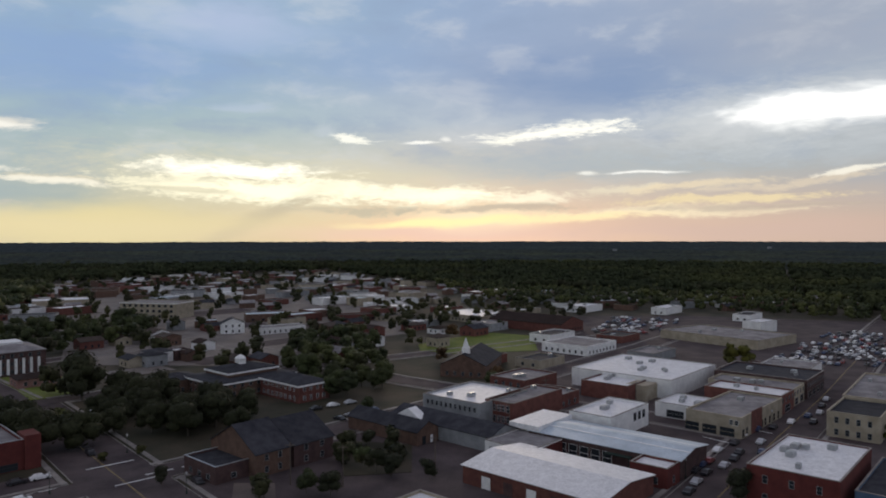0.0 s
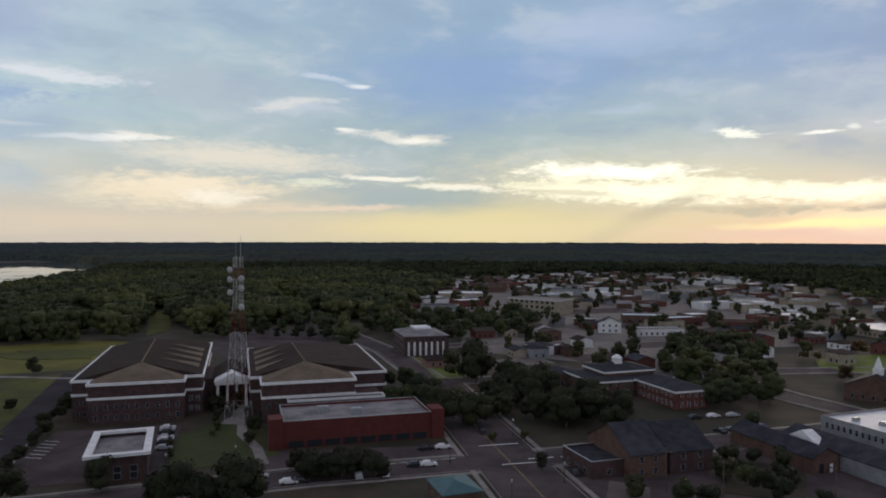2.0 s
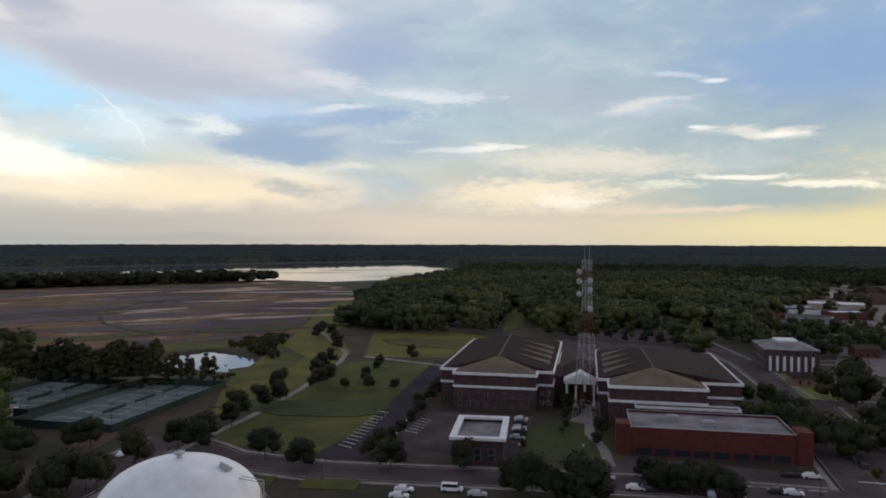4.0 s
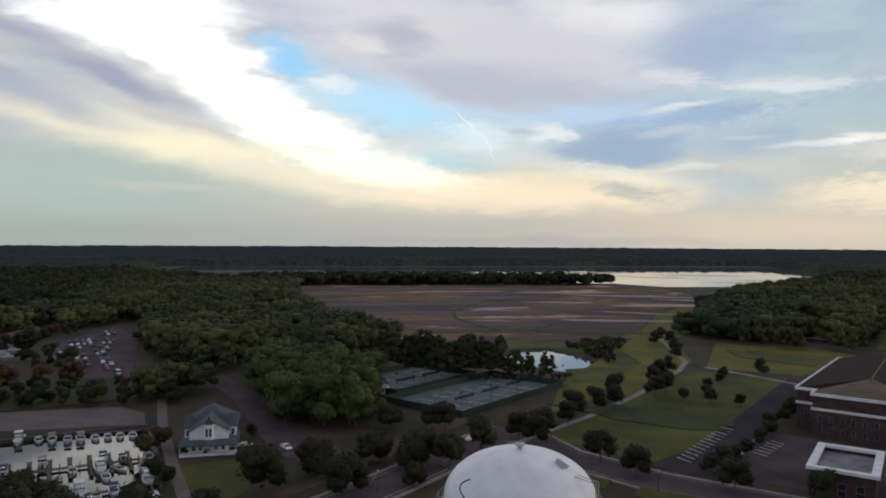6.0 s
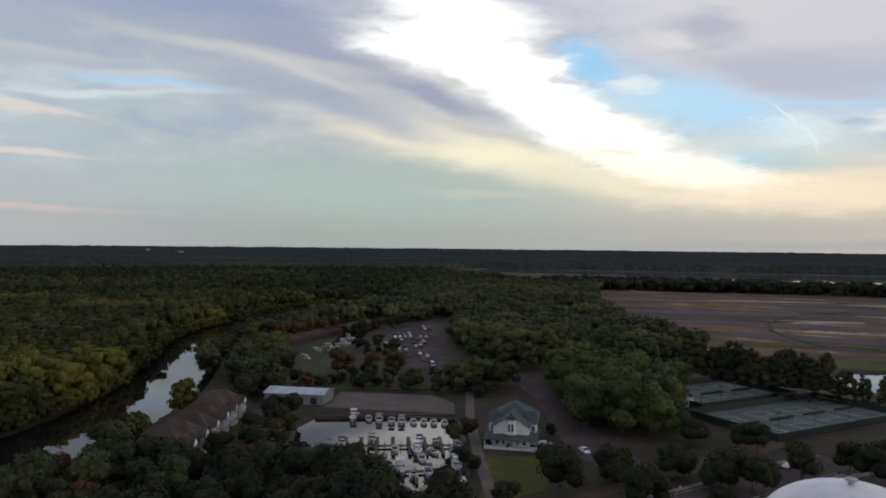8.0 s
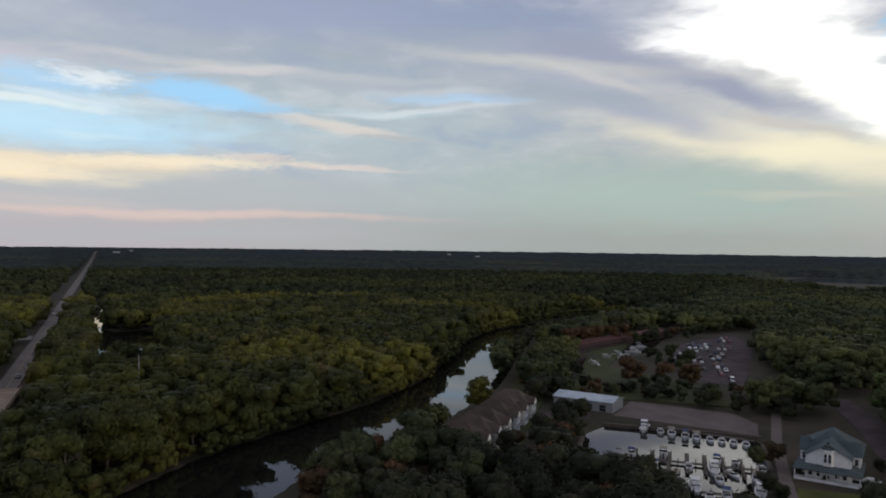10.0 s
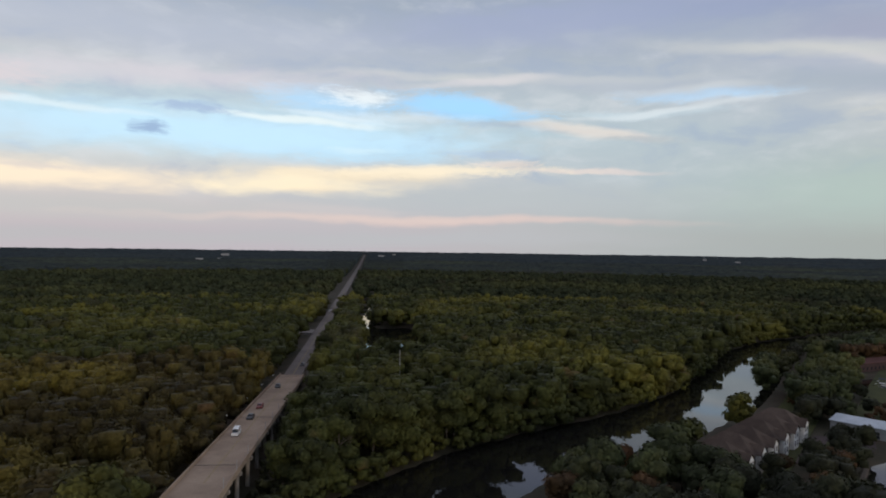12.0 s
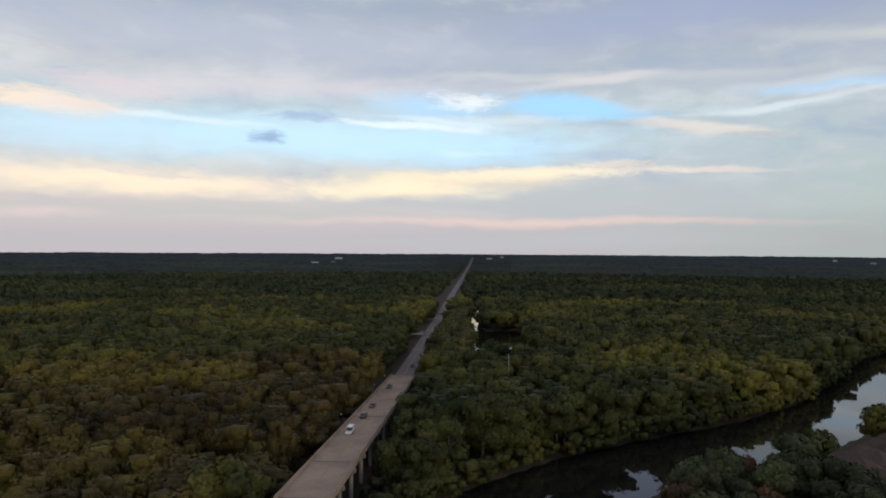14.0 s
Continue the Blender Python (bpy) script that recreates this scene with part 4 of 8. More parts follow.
patch("field_dredged", [(-430, 20), (-412, 118), (-436, 172), (-520, 214), (-600, 254), (-690, 318), (-800, 384), (-980, 400), (-1060, 300), (-1050, 0), (-1000, -90), (-700, -60),
                        (-520, -20)], 0.04, MARSH, "brown dredged field with bands of bare earth")
patch("marsh_grass", [(-335, 120), (-330, 96), (-296, 90), (-300, 110), (-345, 140), (-400, 145), (-430, 110), (-428, 40), (-400, 50), (-398, 116), (-370, 124)], 0.05,
      GRASS, "green marsh grass round the pond")
patch("bed_red_soil", [(-150, -30), (-176, -12), (-208, 15), (-236, 36), (-250, 46), (-290, 86), (-300, 82), (-245, 30), (-205, 4), (-170, -22), (-154, -40)], 0.045, MULCH,
      "bare reddish soil along the levee")
patch("rough_ground", [(-30, 210), (-9, 205), (-8, 181), (-25, 178)], 0.10, SOIL, "rough grass and bare soil behind the offices")
patch("rough_ground", [(-51, 173), (-41, 173), (-37, 157), (-47, 157)], 0.10, GRAVEL, "bare sandy ground beside the office")
patch("verge", [(-179, 55), (-174, 63), (-168, 59), (-173, 52)], 0.14, GRASS, "mown grass verge between the drives")
patch("verge", [(-169, 69), (-160, 80), (-154, 75), (-163, 64)], 0.14, GRASS, "mown grass verge between the drives")
patch("lot_gravel", [(-236, -118), (-242, -70), (-258, -75), (-268, -86), (-263, -124)], 0.05, GRAVEL, "pale gravel yard")
patch("drive", [(-190, -12), (-209, -26), (-240, -36), (-270, -46), (-322, -68), (-326, -60), (-280, -38), (-255, -30), (-222, -14), (-200, -2)], 0.06, LOT,
      "asphalt drive and car park")
patch("lot_boatyard", [(-372, -156), (-446, -176), (-520, -172), (-470, -140), (-325, -100), (-322, -121)], 0.05, LOT, "worn yard crowded with cars and boats")
patch("pavement_quarter", [(-180, 335), (-60, 330), (-25, 470), (-30, 640), (-120, 900), (-330, 860), (-440, 620), (-380, 520), (-240, 455)], 0.02, ROAD_PALE, "worn pavement and bare yards of the old quarter")
for k, (x, y, w, d) in enumerate(((-138, 318, 30, 18), (-108, 352, 34, 20), (-60, 372, 26, 22), (-150, 372, 24, 26), (-92, 410, 36, 18), (-186, 420, 40, 24), (-40, 440, 34, 22), (-140, 480, 44, 26),
                                 (-250, 480, 40, 30), (-60, 520, 46, 26), (-180, 570, 60, 34), (-300, 560, 50, 36), (-90, 620, 60, 34), (-250, 680, 70, 40), (-380, 700, 60, 50))):
    c, s = math.cos(radians(48)), math.sin(radians(48))
    patch("lot_quarter", [(x + a * w / 2 * c - b * d / 2 * s, y + a * w / 2 * s + b * d / 2 * c) for a, b in ((-1, -1), (1, -1), (1, 1), (-1, 1))], 0.03, ROAD_PALE if k % 3 == 0 else LOT,
          "worn asphalt yard between the houses")
patch("lot_marina", [(-184, -128), (-205, -116), (-226, -122), (-236, -128), (-224, -140), (-200, -136)], 0.05, LOT, "worn asphalt yard")


def blob(name, x, y, long, wide, turn, z, mat, label, seed):
    """A patch of ground with an uneven outline."""
    rng, pts = np.random.default_rng(seed), []
    c, s = math.cos(radians(turn)), math.sin(radians(turn))
    for k in range(22):
        a = 2 * math.pi * k / 22
        q = 1.0 + 0.22 * math.sin(2 * a + seed) + rng.normal(0, 0.13)
        u, v = math.cos(a) * long * q, math.sin(a) * wide * q
        pts.append((x + u * c - v * s, y + u * s + v * c))
    return patch(name, pts, z, mat, label)


# bare earth, wet dark ground and weeds on the dredged field, drawn out across the view
for k, (x, y, long, wide, turn) in enumerate(((-660, 285, 52, 15, 84), (-532, 200, 38, 9, 78), (-775, 310, 66, 13, 70), (-590, 236, 26, 6, 66), (-700, 200, 40, 8, 80), (-640, 120, 46, 7, 96), (-840, 250, 70, 12, 82),
                                              (-720, 342, 30, 9, 60), (-560, 130, 30, 5, 90), (-860, 110, 60, 9, 98))):
    blob("bare_earth", x, y, long, wide, turn, 0.07, SAND if k % 3 else TAN_EARTH, "bare pale earth on the dredged field", k)
for k, (x, y, long, wide, turn) in enumerate(((-600, 70, 80, 26, 92), (-690, 40, 90, 22, 98), (-520, 90, 60, 16, 84), (-760, 150, 80, 20, 88), (-640, 200, 46, 13, 80), (-880, 30, 80, 24, 100))):
    blob("wet_earth", x, y, long, wide, turn, 0.06, WET_EARTH, "dark wet earth on the dredged field", 40 + k)
for k, (x, y, long, wide, turn) in enumerate(((-900, 360, 66, 20, 72), (-470, 150, 40, 13, 66), (-480, 60, 50, 9, 96), (-620, 10, 90, 7, 100), (-800, -20, 110, 8, 102), (-980, 200, 110, 14, 86), (-720, 90, 70, 4, 92))):
    blob("weeds", x, y, long, wide, turn, 0.08, LONG_GRASS if k % 2 else GRASS, "rough green weeds on the field", 80 + k)
blob("lawn_swale", -238, 98, 36, 10, 44, 0.07, LONG_GRASS, "long dark grass in the shallow swale", 5)
blob("lawn_field_rough", -352, 218, 34, 12, 28, 0.08, GRASS, "darker mown grass of the field", 11)
patch("clearing", [(-436, 286), (-424, 306), (-470, 345), (-500, 352), (-488, 312), (-460, 300)], 0.06, GRAVEL, "pale bare ground in the wood")
patch("clearing", [(-371, 288), (-380, 312), (-478, 398), (-492, 386)], 0.05, GRASS, "grassy lane through the wood")
# low spits and islets in the lake
for k, (x, y, long, wide, turn) in enumerate(((-1060, 600, 60, 4, 84), (-1120, 700, 70, 4, 80), (-1230, 520, 60, 5, 60), (-1300, 640, 90, 5, 74), (-1420, 420, 110, 6, 70), (-1500, 120, 120, 6, 88))):
    tagged(blob("spit", x, y, long, wide, turn, -0.5, LONG_GRASS, "low grassy spit in the lake", 120 + k))
for line in ([(-480, 92), (-520, 80), (-560, 74), (-610, 78), (-660, 94), (-705, 120), (-740, 154), (-768, 192), (-790, 240)],):
    strip("berm", line, 1.6, -0.3, 0.5, LONG_GRASS, label="low grassy berm across the field", kind="structure")
patch("verge_yard", [(-205, -128), (-262, -150), (-330, -182), (-420, -222), (-436, -206), (-330, -168), (-318, -120), (-280, -88), (-262, -128)], 0.03, LONG_GRASS, "long dark grass round the boatyard")
patch("verge_river", [(-130, -118), (-205, -150), (-262, -178), (-330, -216), (-420, -262), (-436, -246), (-330, -196), (-240, -150), (-200, -130), (-140, -100)], 0.02, LONG_GRASS, "long dark grass on the river bank")
strip("path_house", [(-280, -75), (-240, -64), (-200, -51), (-164, -38), (-140, -28)], 1.6, -0.3, 0.1, GRAVEL, label="pale sandy path", kind="structure")
strip("path_levee", [(-205, 42), (-219, 56), (-239, 78), (-270, 107), (-322, 149), (-345, 163), (-430, 186)], 1.3, -0.3, 0.12, CONCRETE, label="pale concrete path",
      kind="structure")
strip("road_field", [(-284, 186), (-330, 166)], 1.6, -0.3, 0.12, CONCRETE, label="pale concrete lane", kind="structure")
strip("path_court", [(-134, 140), (-146, 150), (-160, 158), (-172, 170), (-186, 182)], 1.5, -0.3, 0.14, CONCRETE, label="pale concrete path", kind="structure")

# ---- trees ----
RNG = np.random.default_rng(7)


def cube_ball(n=2):
    """Unit ball of 6 n n quads with shared corners."""
    index, verts, quads = {}, [], []

    def corner(p):
        key = tuple(int(round(c * n)) for c in p)
        if key not in index:
            index[key] = len(verts)
            verts.append(np.array(p) / np.linalg.norm(p))
        return index[key]

    for ax in range(3):
        for sg in (-1, 1):
            for i in range(n):
                for j in range(n):
                    face = []
                    for a, b in ((i, j), (i + 1, j), (i + 1, j + 1), (i, j + 1)):
                        p = [0.0, 0.0, 0.0]
                        p[ax], p[(ax + 1) % 3], p[(ax + 2) % 3] = sg, 2 * a / n - 1, 2 * b / n - 1
                        face.append(corner(p))
                    quads.append(face if sg > 0 else face[::-1])
    return np.array(verts), np.array(quads)


BALLS = {1: cube_ball(1), 2: cube_ball(2)}


def crown(rng, h, r, lobes, leaves, size, low=0.35, core=1):
    """Leaf sprays on a few uneven lobes round the upper trunk: verts, quads and triangles."""
    verts, quads, n = [], [], 0
    centres, radii = [], []
    for k in range(lobes):
        a, q = rng.uniform(0, 6.283), math.sqrt(rng.uniform(0, 1)) * 0.62
        z = rng.uniform(low + 0.16, 0.86)
        centres.append((math.cos(a) * q * r, math.sin(a) * q * r, z * h))
        radii.append(r * rng.uniform(0.34, 0.58) * (1.1 - 0.35 * abs(z - 0.55)))
    centres.append((rng.normal(0, 0.1) * r, rng.normal(0, 0.1) * r, h - r * 0.42))
    radii.append(r * 0.45)
    centres, radii = np.array(centres), np.array(radii)
    for c, q in zip(centres, radii):
        bv, bq = BALLS[core]
        turn = rng.uniform(0, 6.283)
        bv = np.stack([bv[:, 0] * math.cos(turn) - bv[:, 1] * math.sin(turn), bv[:, 0] * math.sin(turn) + bv[:, 1] * math.cos(turn), bv[:, 2]], 1)
        swell = rng.uniform(0.86, 1.12, (len(bv), 1)) * (0.95 if core == 1 else 0.8)
        verts.append(c + bv * swell * q * (1, 1, 0.85))
        quads.append(bq + n)
        n += len(bv)
    pick = rng.choice(len(radii), leaves, p=radii ** 2 / (radii ** 2).sum())
    d = rng.normal(size=(leaves, 3))
    d[:, 2] = np.abs(d[:, 2]) * rng.choice((1, 1, 1, -0.6), leaves)
    d /= np.linalg.norm(d, axis=1)[:, None]
    p = centres[pick] + d * (radii[pick] * rng.uniform(0.82, 1.10, leaves))[:, None] * (1, 1, 0.85)
    nrm = d + rng.normal(0, 0.22, (leaves, 3))
    nrm /= np.linalg.norm(nrm, axis=1)[:, None]
    t1 = np.cross(nrm, rng.normal(size=(leaves, 3)))
    t1 /= np.linalg.norm(t1, axis=1)[:, None]
    t2 = np.cross(nrm, t1)
    s = (size * rng.uniform(0.55, 1.35, leaves))[:, None]
    corner = np.stack([p - t1 * s - t2 * s * 0.5, p + t1 * s - t2 * s * 0.35, p + t2 * s * 0.95], 1)
    verts.append(corner.reshape(-1, 3))
    return np.concatenate(verts), np.concatenate(quads), np.arange(leaves * 3).reshape(-1, 3) + n


def trunk_shape(rng, h, r):
    g = Geo()
    lean = (rng.normal(0, 0.02) * h, rng.normal(0, 0.02) * h)
    g.tube((0, 0, -0.3), (lean[0], lean[1], h * 0.45), 0.022 * h, 0.014 * h, 7)
    g.tube((lean[0], lean[1], h * 0.45), (lean[0] * 1.5, lean[1] * 1.5, h * 0.85), 0.014 * h, 0.004 * h, 5)
    for _ in range(5):
        a, z = rng.uniform(0, 6.283), rng.uniform(0.3, 0.6) * h
        g.tube((lean[0] * z / h * 2, lean[1] * z / h * 2, z), (math.cos(a) * r * 0.6, math.sin(a) * r * 0.6, z + rng.uniform(0.12, 0.3) * h), 0.008 * h, 0.003 * h, 4)
    return g


SPECIES = {}


def species(name, mat, count, h, r, lobes, leaves, size, low):
    made = []
    for _ in range(count):
        v, q, tri = crown(RNG, h, r, lobes, leaves, size, low, 2)
        made.append((trunk_shape(RNG, h, r).mesh(name + "_trunk", BARK), quads_mesh(name + "_crown", v, q, mat, tri)))
    SPECIES[name] = made


species("oak", LEAF_OAK, 4, 9.0, 5.2, 13, 1300, 0.38, 0.12)
species("park", LEAF_OAK, 4, 6.5, 3.2, 10, 900, 0.27, 0.2)
species("town", LEAF_WEST, 4, 12.0, 5.0, 13, 1200, 0.45, 0.12)
species("swamp", LEAF_SWAMP, 5, 14.0, 4.8, 12, 1200, 0.46, 0.08)
species("grove", LEAF_GROVE, 4, 13.0, 5.6, 15, 1300, 0.46, 0.1)
species("pine", LEAF_OAK, 4, 17.0, 3.0, 12, 700, 0.45, 0.36)
species("rust", LEAF_RUST, 2, 8.0, 4.0, 10, 700, 0.42, 0.2)
species("shrub", LEAF_TOWN, 3, 2.6, 1.6, 6, 240, 0.26, 0.05)
LABELS = {"oak": "broad dark green oak with a dense rounded crown", "park": "small round-headed dark green street tree", "town": "tall leafy green town tree",
          "grove": "broad bright green tree of the grove by the courts",
          "swamp": "leafy swamp tree with a yellow-green crown", "pine": "tall dark tree with a bare lower trunk", "rust": "low tree with rust-brown autumn leaves",
          "shrub": "low dark green shrub"}
GROUPS = {"oak": "oaks of the town", "park": "street trees", "town": "town trees", "swamp": "trees at the swamp's edge", "grove": "grove by the tennis courts", "pine": "tall trees behind the courts",
          "rust": "autumn trees", "shrub": "shrubs"}
TREE_AT, LATE = [], []
CROWD = {"grove": (13.0, 5.6, 12, LEAF_GROVE), "oak": (9.0, 5.2, 9, LEAF_OAK), "park": (6.5, 3.0, 6, LEAF_OAK), "town": (12.0, 5.0, 9, LEAF_WEST), "swamp": (14.0, 4.8, 9, LEAF_SWAMP), "pine": (17.0, 3.4, 20, LEAF_TOWN),
         "rust": (8.0, 4.0, 7, LEAF_RUST), "shrub": (2.6, 1.6, 4, LEAF_TOWN)}


def tree(kind, x, y, scale=1.0, z=0.0):
    if math.hypot(x, y) > 300 or len(TREE_AT) >= 295:
        LATE.append((kind, x, y, scale))
        return None
    t, c = SPECIES[kind][int(RNG.integers(len(SPECIES[kind])))]
    ob = thing("shrub" if kind == "shrub" else "tree", x, y, z, RNG.uniform(0, 360), LABELS[kind], "shrub" if kind == "shrub" else "tree", GROUPS[kind])
    k = scale * RNG.uniform(0.92, 1.08)
    ob.scale = (k * RNG.uniform(0.93, 1.07), k * RNG.uniform(0.93, 1.07), k)
    part("trunk", t, None, ob)
    part("crown", c, None, ob)
    TREE_AT.append((x, y))
    return ob


def row(kind, a, b, count, scale=1.0, jitter=0.8):
    for k in range(count):
        f = (k + 0.5) / count
        tree(kind, a[0] + (b[0] - a[0]) * f + RNG.normal(0, jitter), a[1] + (b[1] - a[1]) * f + RNG.normal(0, jitter), scale * RNG.uniform(0.85, 1.15))


def scatter(poly, gap, rng=RNG):
    """Points about gap apart in a polygon."""
    gap = float(gap)
    xs, ys = [float(p[0]) for p in poly], [float(p[1]) for p in poly]
    gx, gy = np.meshgrid(np.arange(min(xs), max(xs), gap), np.arange(min(ys), max(ys), gap * 0.87))
    gx[1::2] += gap / 2
    px, py = (gx + rng.uniform(-0.38, 0.38, gx.shape) * gap).ravel(), (gy + rng.uniform(-0.38, 0.38, gx.shape) * gap).ravel()
    ok = inside(px, py, poly)
    return px[ok], py[ok]


def dry(px, py, margin=2.0):
    """Points clear of the water, the streets and the causeway."""
    ok = (off_line(px, py, RIVER_LINE) > 19.5 + margin) & (off_line(px, py, CREEK) > 9 + margin) & (off_line(px, py, BRIDGE_LINE) > 10.5)
    along, across = (px - BRIDGE_A.x) * BRIDGE_D.x + (py - BRIDGE_A.y) * BRIDGE_D.y, (px - BRIDGE_A.x) * BRIDGE_D.y - (py - BRIDGE_A.y) * BRIDGE_D.x
    ok &= ~((across > 0) & (across < 12.5) & (along < 190))
    for poly in (BASIN, POND, LAKE_SHORE, LAGOON, CANAL):
        ok &= ~inside(px, py, poly)
    for _, line, half in STREETS:
        ok &= off_line(px, py, line) > half + 3.5
    return ok


def forest(name, px, py, protos, mat, label, lo=0.8, hi=1.2, scales=None):
    """One sheet of wood: many trees joined."""
    verts, quads, tris, n = [], [], [], 0
    which = RNG.integers(len(protos), size=len(px))
    for i, (x, y, w) in enumerate(zip(px, py, which)):
        v, q, tri = protos[w]
        k = 1.0 if scales is None else scales[i]
        a, s, h = RNG.uniform(0, 6.283), k * RNG.uniform(lo, hi), k * RNG.uniform(0.5 * (lo + 1), 0.5 * (hi + 1))
        c, si = math.cos(a) * s, math.sin(a) * s
        r = math.hypot(x, y)
        up = 13.0 * min(max((r - 1900) / 2600, 0), 1) ** 1.5
        verts.append(np.stack([v[:, 0] * c - v[:, 1] * si + x, v[:, 0] * si + v[:, 1] * c + y, v[:, 2] * h + up], 1))
        quads.append(q + n)
        tris.append(tri + n)
        n += len(v)
    ob = new(name, quads_mesh(name, np.concatenate(verts), np.concatenate(quads), mat, np.concatenate(tris)))
    return tagged(ob, label, "forest", kind="stuff")


def wedge(a0, a1, r0, r1):
    """A sector seen from the eye; bearings in degrees to the left of +y."""
    arc = [radians(a0 + (a1 - a0) * k / 24) for k in range(25)]
    return [(-math.sin(a) * r0, math.cos(a) * r0) for a in arc] + [(-math.sin(a) * r1, math.cos(a) * r1) for a in arc[::-1]]


near_proto = [crown(RNG, 15.5, RNG.uniform(5.6, 7.6), 14, 640, 0.55, 0.08) for _ in range(10)]
next_proto = [crown(RNG, 15.0, RNG.uniform(5.8, 8.0), 11, 240, 0.80, 0.08) for _ in range(10)]
mid_proto = [crown(RNG, 14.0, RNG.uniform(6.6, 9.0), 8, 64, 1.2, 0.08) for _ in range(10)]
far_proto = [crown(RNG, 14.0, RNG.uniform(8.5, 11.5), 6, 26, 2.2, 0.1) for _ in range(8)]


def stand(poly, mat, label, gaps=(9.0, 9.6, 11.0), lo=0.62, hi=1.34, extra=None, tall=None):
    """A wood over a polygon, finer where the eye is nearer."""
    for (r0, r1), gap, protos in zip(((0, 235), (235, 410), (410, 9e9)), gaps, (near_proto, next_proto, tall or mid_proto)):
        px, py = scatter(poly, gap)
        r = np.hypot(px, py)
        ok = dry(px, py, 0.5) & (r >= r0) & (r < r1) & ((r < 410) | (off_line(px, py, BRIDGE_LINE) > 9.5))
        if extra is not None:
            ok &= extra(px, py)
        if ok.any():
            forest("forest", px[ok], py[ok], protos, mat, label, lo, hi)


# the swamp beyond the river, on both sides of the causeway
def beyond_river(px, py):
    line = np.array(RIVER_LINE)[::-1]
    return (py < np.interp(px, line[:, 0], line[:, 1]) - 8) & ~((off_line(px, py, RIVER_LINE) < 30) & (np.hypot(px, py) < 230))


sx, sy = scatter(wedge(118, 200, 120, 232), 7.6)
line = np.array(RIVER_LINE)[::-1]
ok = dry(sx, sy, 0) & (sy < np.interp(sx, line[:, 0], line[:, 1])) & (off_line(sx, sy, RIVER_LINE) < 30)
for x, y in zip(sx[ok], sy[ok]):
    tree("swamp", x, y, RNG.uniform(0.95, 1.5))
def past_bridge(px, py):
    return (px - BRIDGE_A.x) * BRIDGE_D.y - (py - BRIDGE_A.y) * BRIDGE_D.x < 0


stand(wedge(118, 200, 120, 720), LEAF_SWAMP, "dense swamp forest turning yellow-green in places", extra=lambda px, py: beyond_river(px, py) & ~(past_bridge(px, py) & (np.hypot(px, py) < 330)))
stand(wedge(118, 205, 120, 330), LEAF_BROWN, "thinning swamp forest with brown and olive crowns", extra=lambda px, py: beyond_river(px, py) & past_bridge(px, py))
# foliage hanging over the water's edge
for side in (-1, 1):
    pts = []
    for (x0, y0), (x1, y1) in zip(RIVER_LINE[3:-1], RIVER_LINE[4:]):
        d = math.hypot(x1 - x0, y1 - y0)
        for k in range(int(d / 3.2)):
            f = (k + RNG.random()) * 3.2 / d
            o = RNG.uniform(16.5, 20)
            x, y = x0 + (x1 - x0) * f + side * (y1 - y0) / d * o, y0 + (y1 - y0) * f - side * (x1 - x0) / d * o
            if off_line(np.array([x]), np.array([y]), BRIDGE_LINE)[0] > 9 and (side == -1 or x < -320 or (-160 > x > -205 and RNG.random() < 0.15)):
                pts.append((x, y))
    forest("bank_foliage", [p[0] for p in pts], [p[1] for p in pts], [crown(RNG, 6.0, 3.4, 6, 90, 0.55, 0.0) for _ in range(6)], LEAF_SWAMP if side == -1 else LEAF_TOWN,
           "leafy growth hanging over the river bank", 0.7, 1.4)
# woods between the marina and the dredged field, and round the boatyard
WOODLAND = [(-352, 2), (-356, -40), (-366, -92), (-440, -130), (-560, -150), (-900, -330), (-1000, -90), (-700, -62), (-520, -22), (-425, 20)]
stand(WOODLAND, LEAF_WEST, "mixed green wood beside the field")
BEHIND = [(-350, -225), (-420, -240), (-560, -250), (-700, -260), (-900, -330), (-560, -150), (-530, -180), (-470, -225), (-400, -215)]
stand(BEHIND, LEAF_WEST, "mixed green wood beyond the creek")
# woods west and north-west of the court house
WEST = [(-412, 232), (-445, 210), (-500, 245), (-640, 330), (-760, 420), (-940, 620), (-700, 900), (-420, 760), (-330, 520), (-300, 420), (-345, 352), (-400, 285)]
LANE = [(-371, 286), (-382, 316), (-480, 402), (-498, 388)]
CLEARING = [(-432, 282), (-418, 306), (-468, 350), (-506, 356), (-492, 308), (-460, 296)]
stand(WEST, LEAF_WEST, "dark tall wood behind the court house", (9.5, 9.5, 10.5), 0.6, 1.5, extra=lambda px, py: ~inside(px, py, LANE) & ~inside(px, py, CLEARING))
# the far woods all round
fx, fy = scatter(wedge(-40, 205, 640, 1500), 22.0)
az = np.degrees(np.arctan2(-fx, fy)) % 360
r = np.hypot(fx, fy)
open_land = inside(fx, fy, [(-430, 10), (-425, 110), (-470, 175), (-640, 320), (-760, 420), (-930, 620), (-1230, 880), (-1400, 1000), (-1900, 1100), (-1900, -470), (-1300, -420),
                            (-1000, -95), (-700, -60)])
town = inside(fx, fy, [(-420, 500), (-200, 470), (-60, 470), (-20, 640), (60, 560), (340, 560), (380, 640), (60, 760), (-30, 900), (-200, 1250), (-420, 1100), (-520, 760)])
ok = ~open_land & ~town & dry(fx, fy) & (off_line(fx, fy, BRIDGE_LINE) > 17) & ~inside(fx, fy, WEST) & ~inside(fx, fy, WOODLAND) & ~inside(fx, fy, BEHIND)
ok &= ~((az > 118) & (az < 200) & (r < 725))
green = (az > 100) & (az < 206)
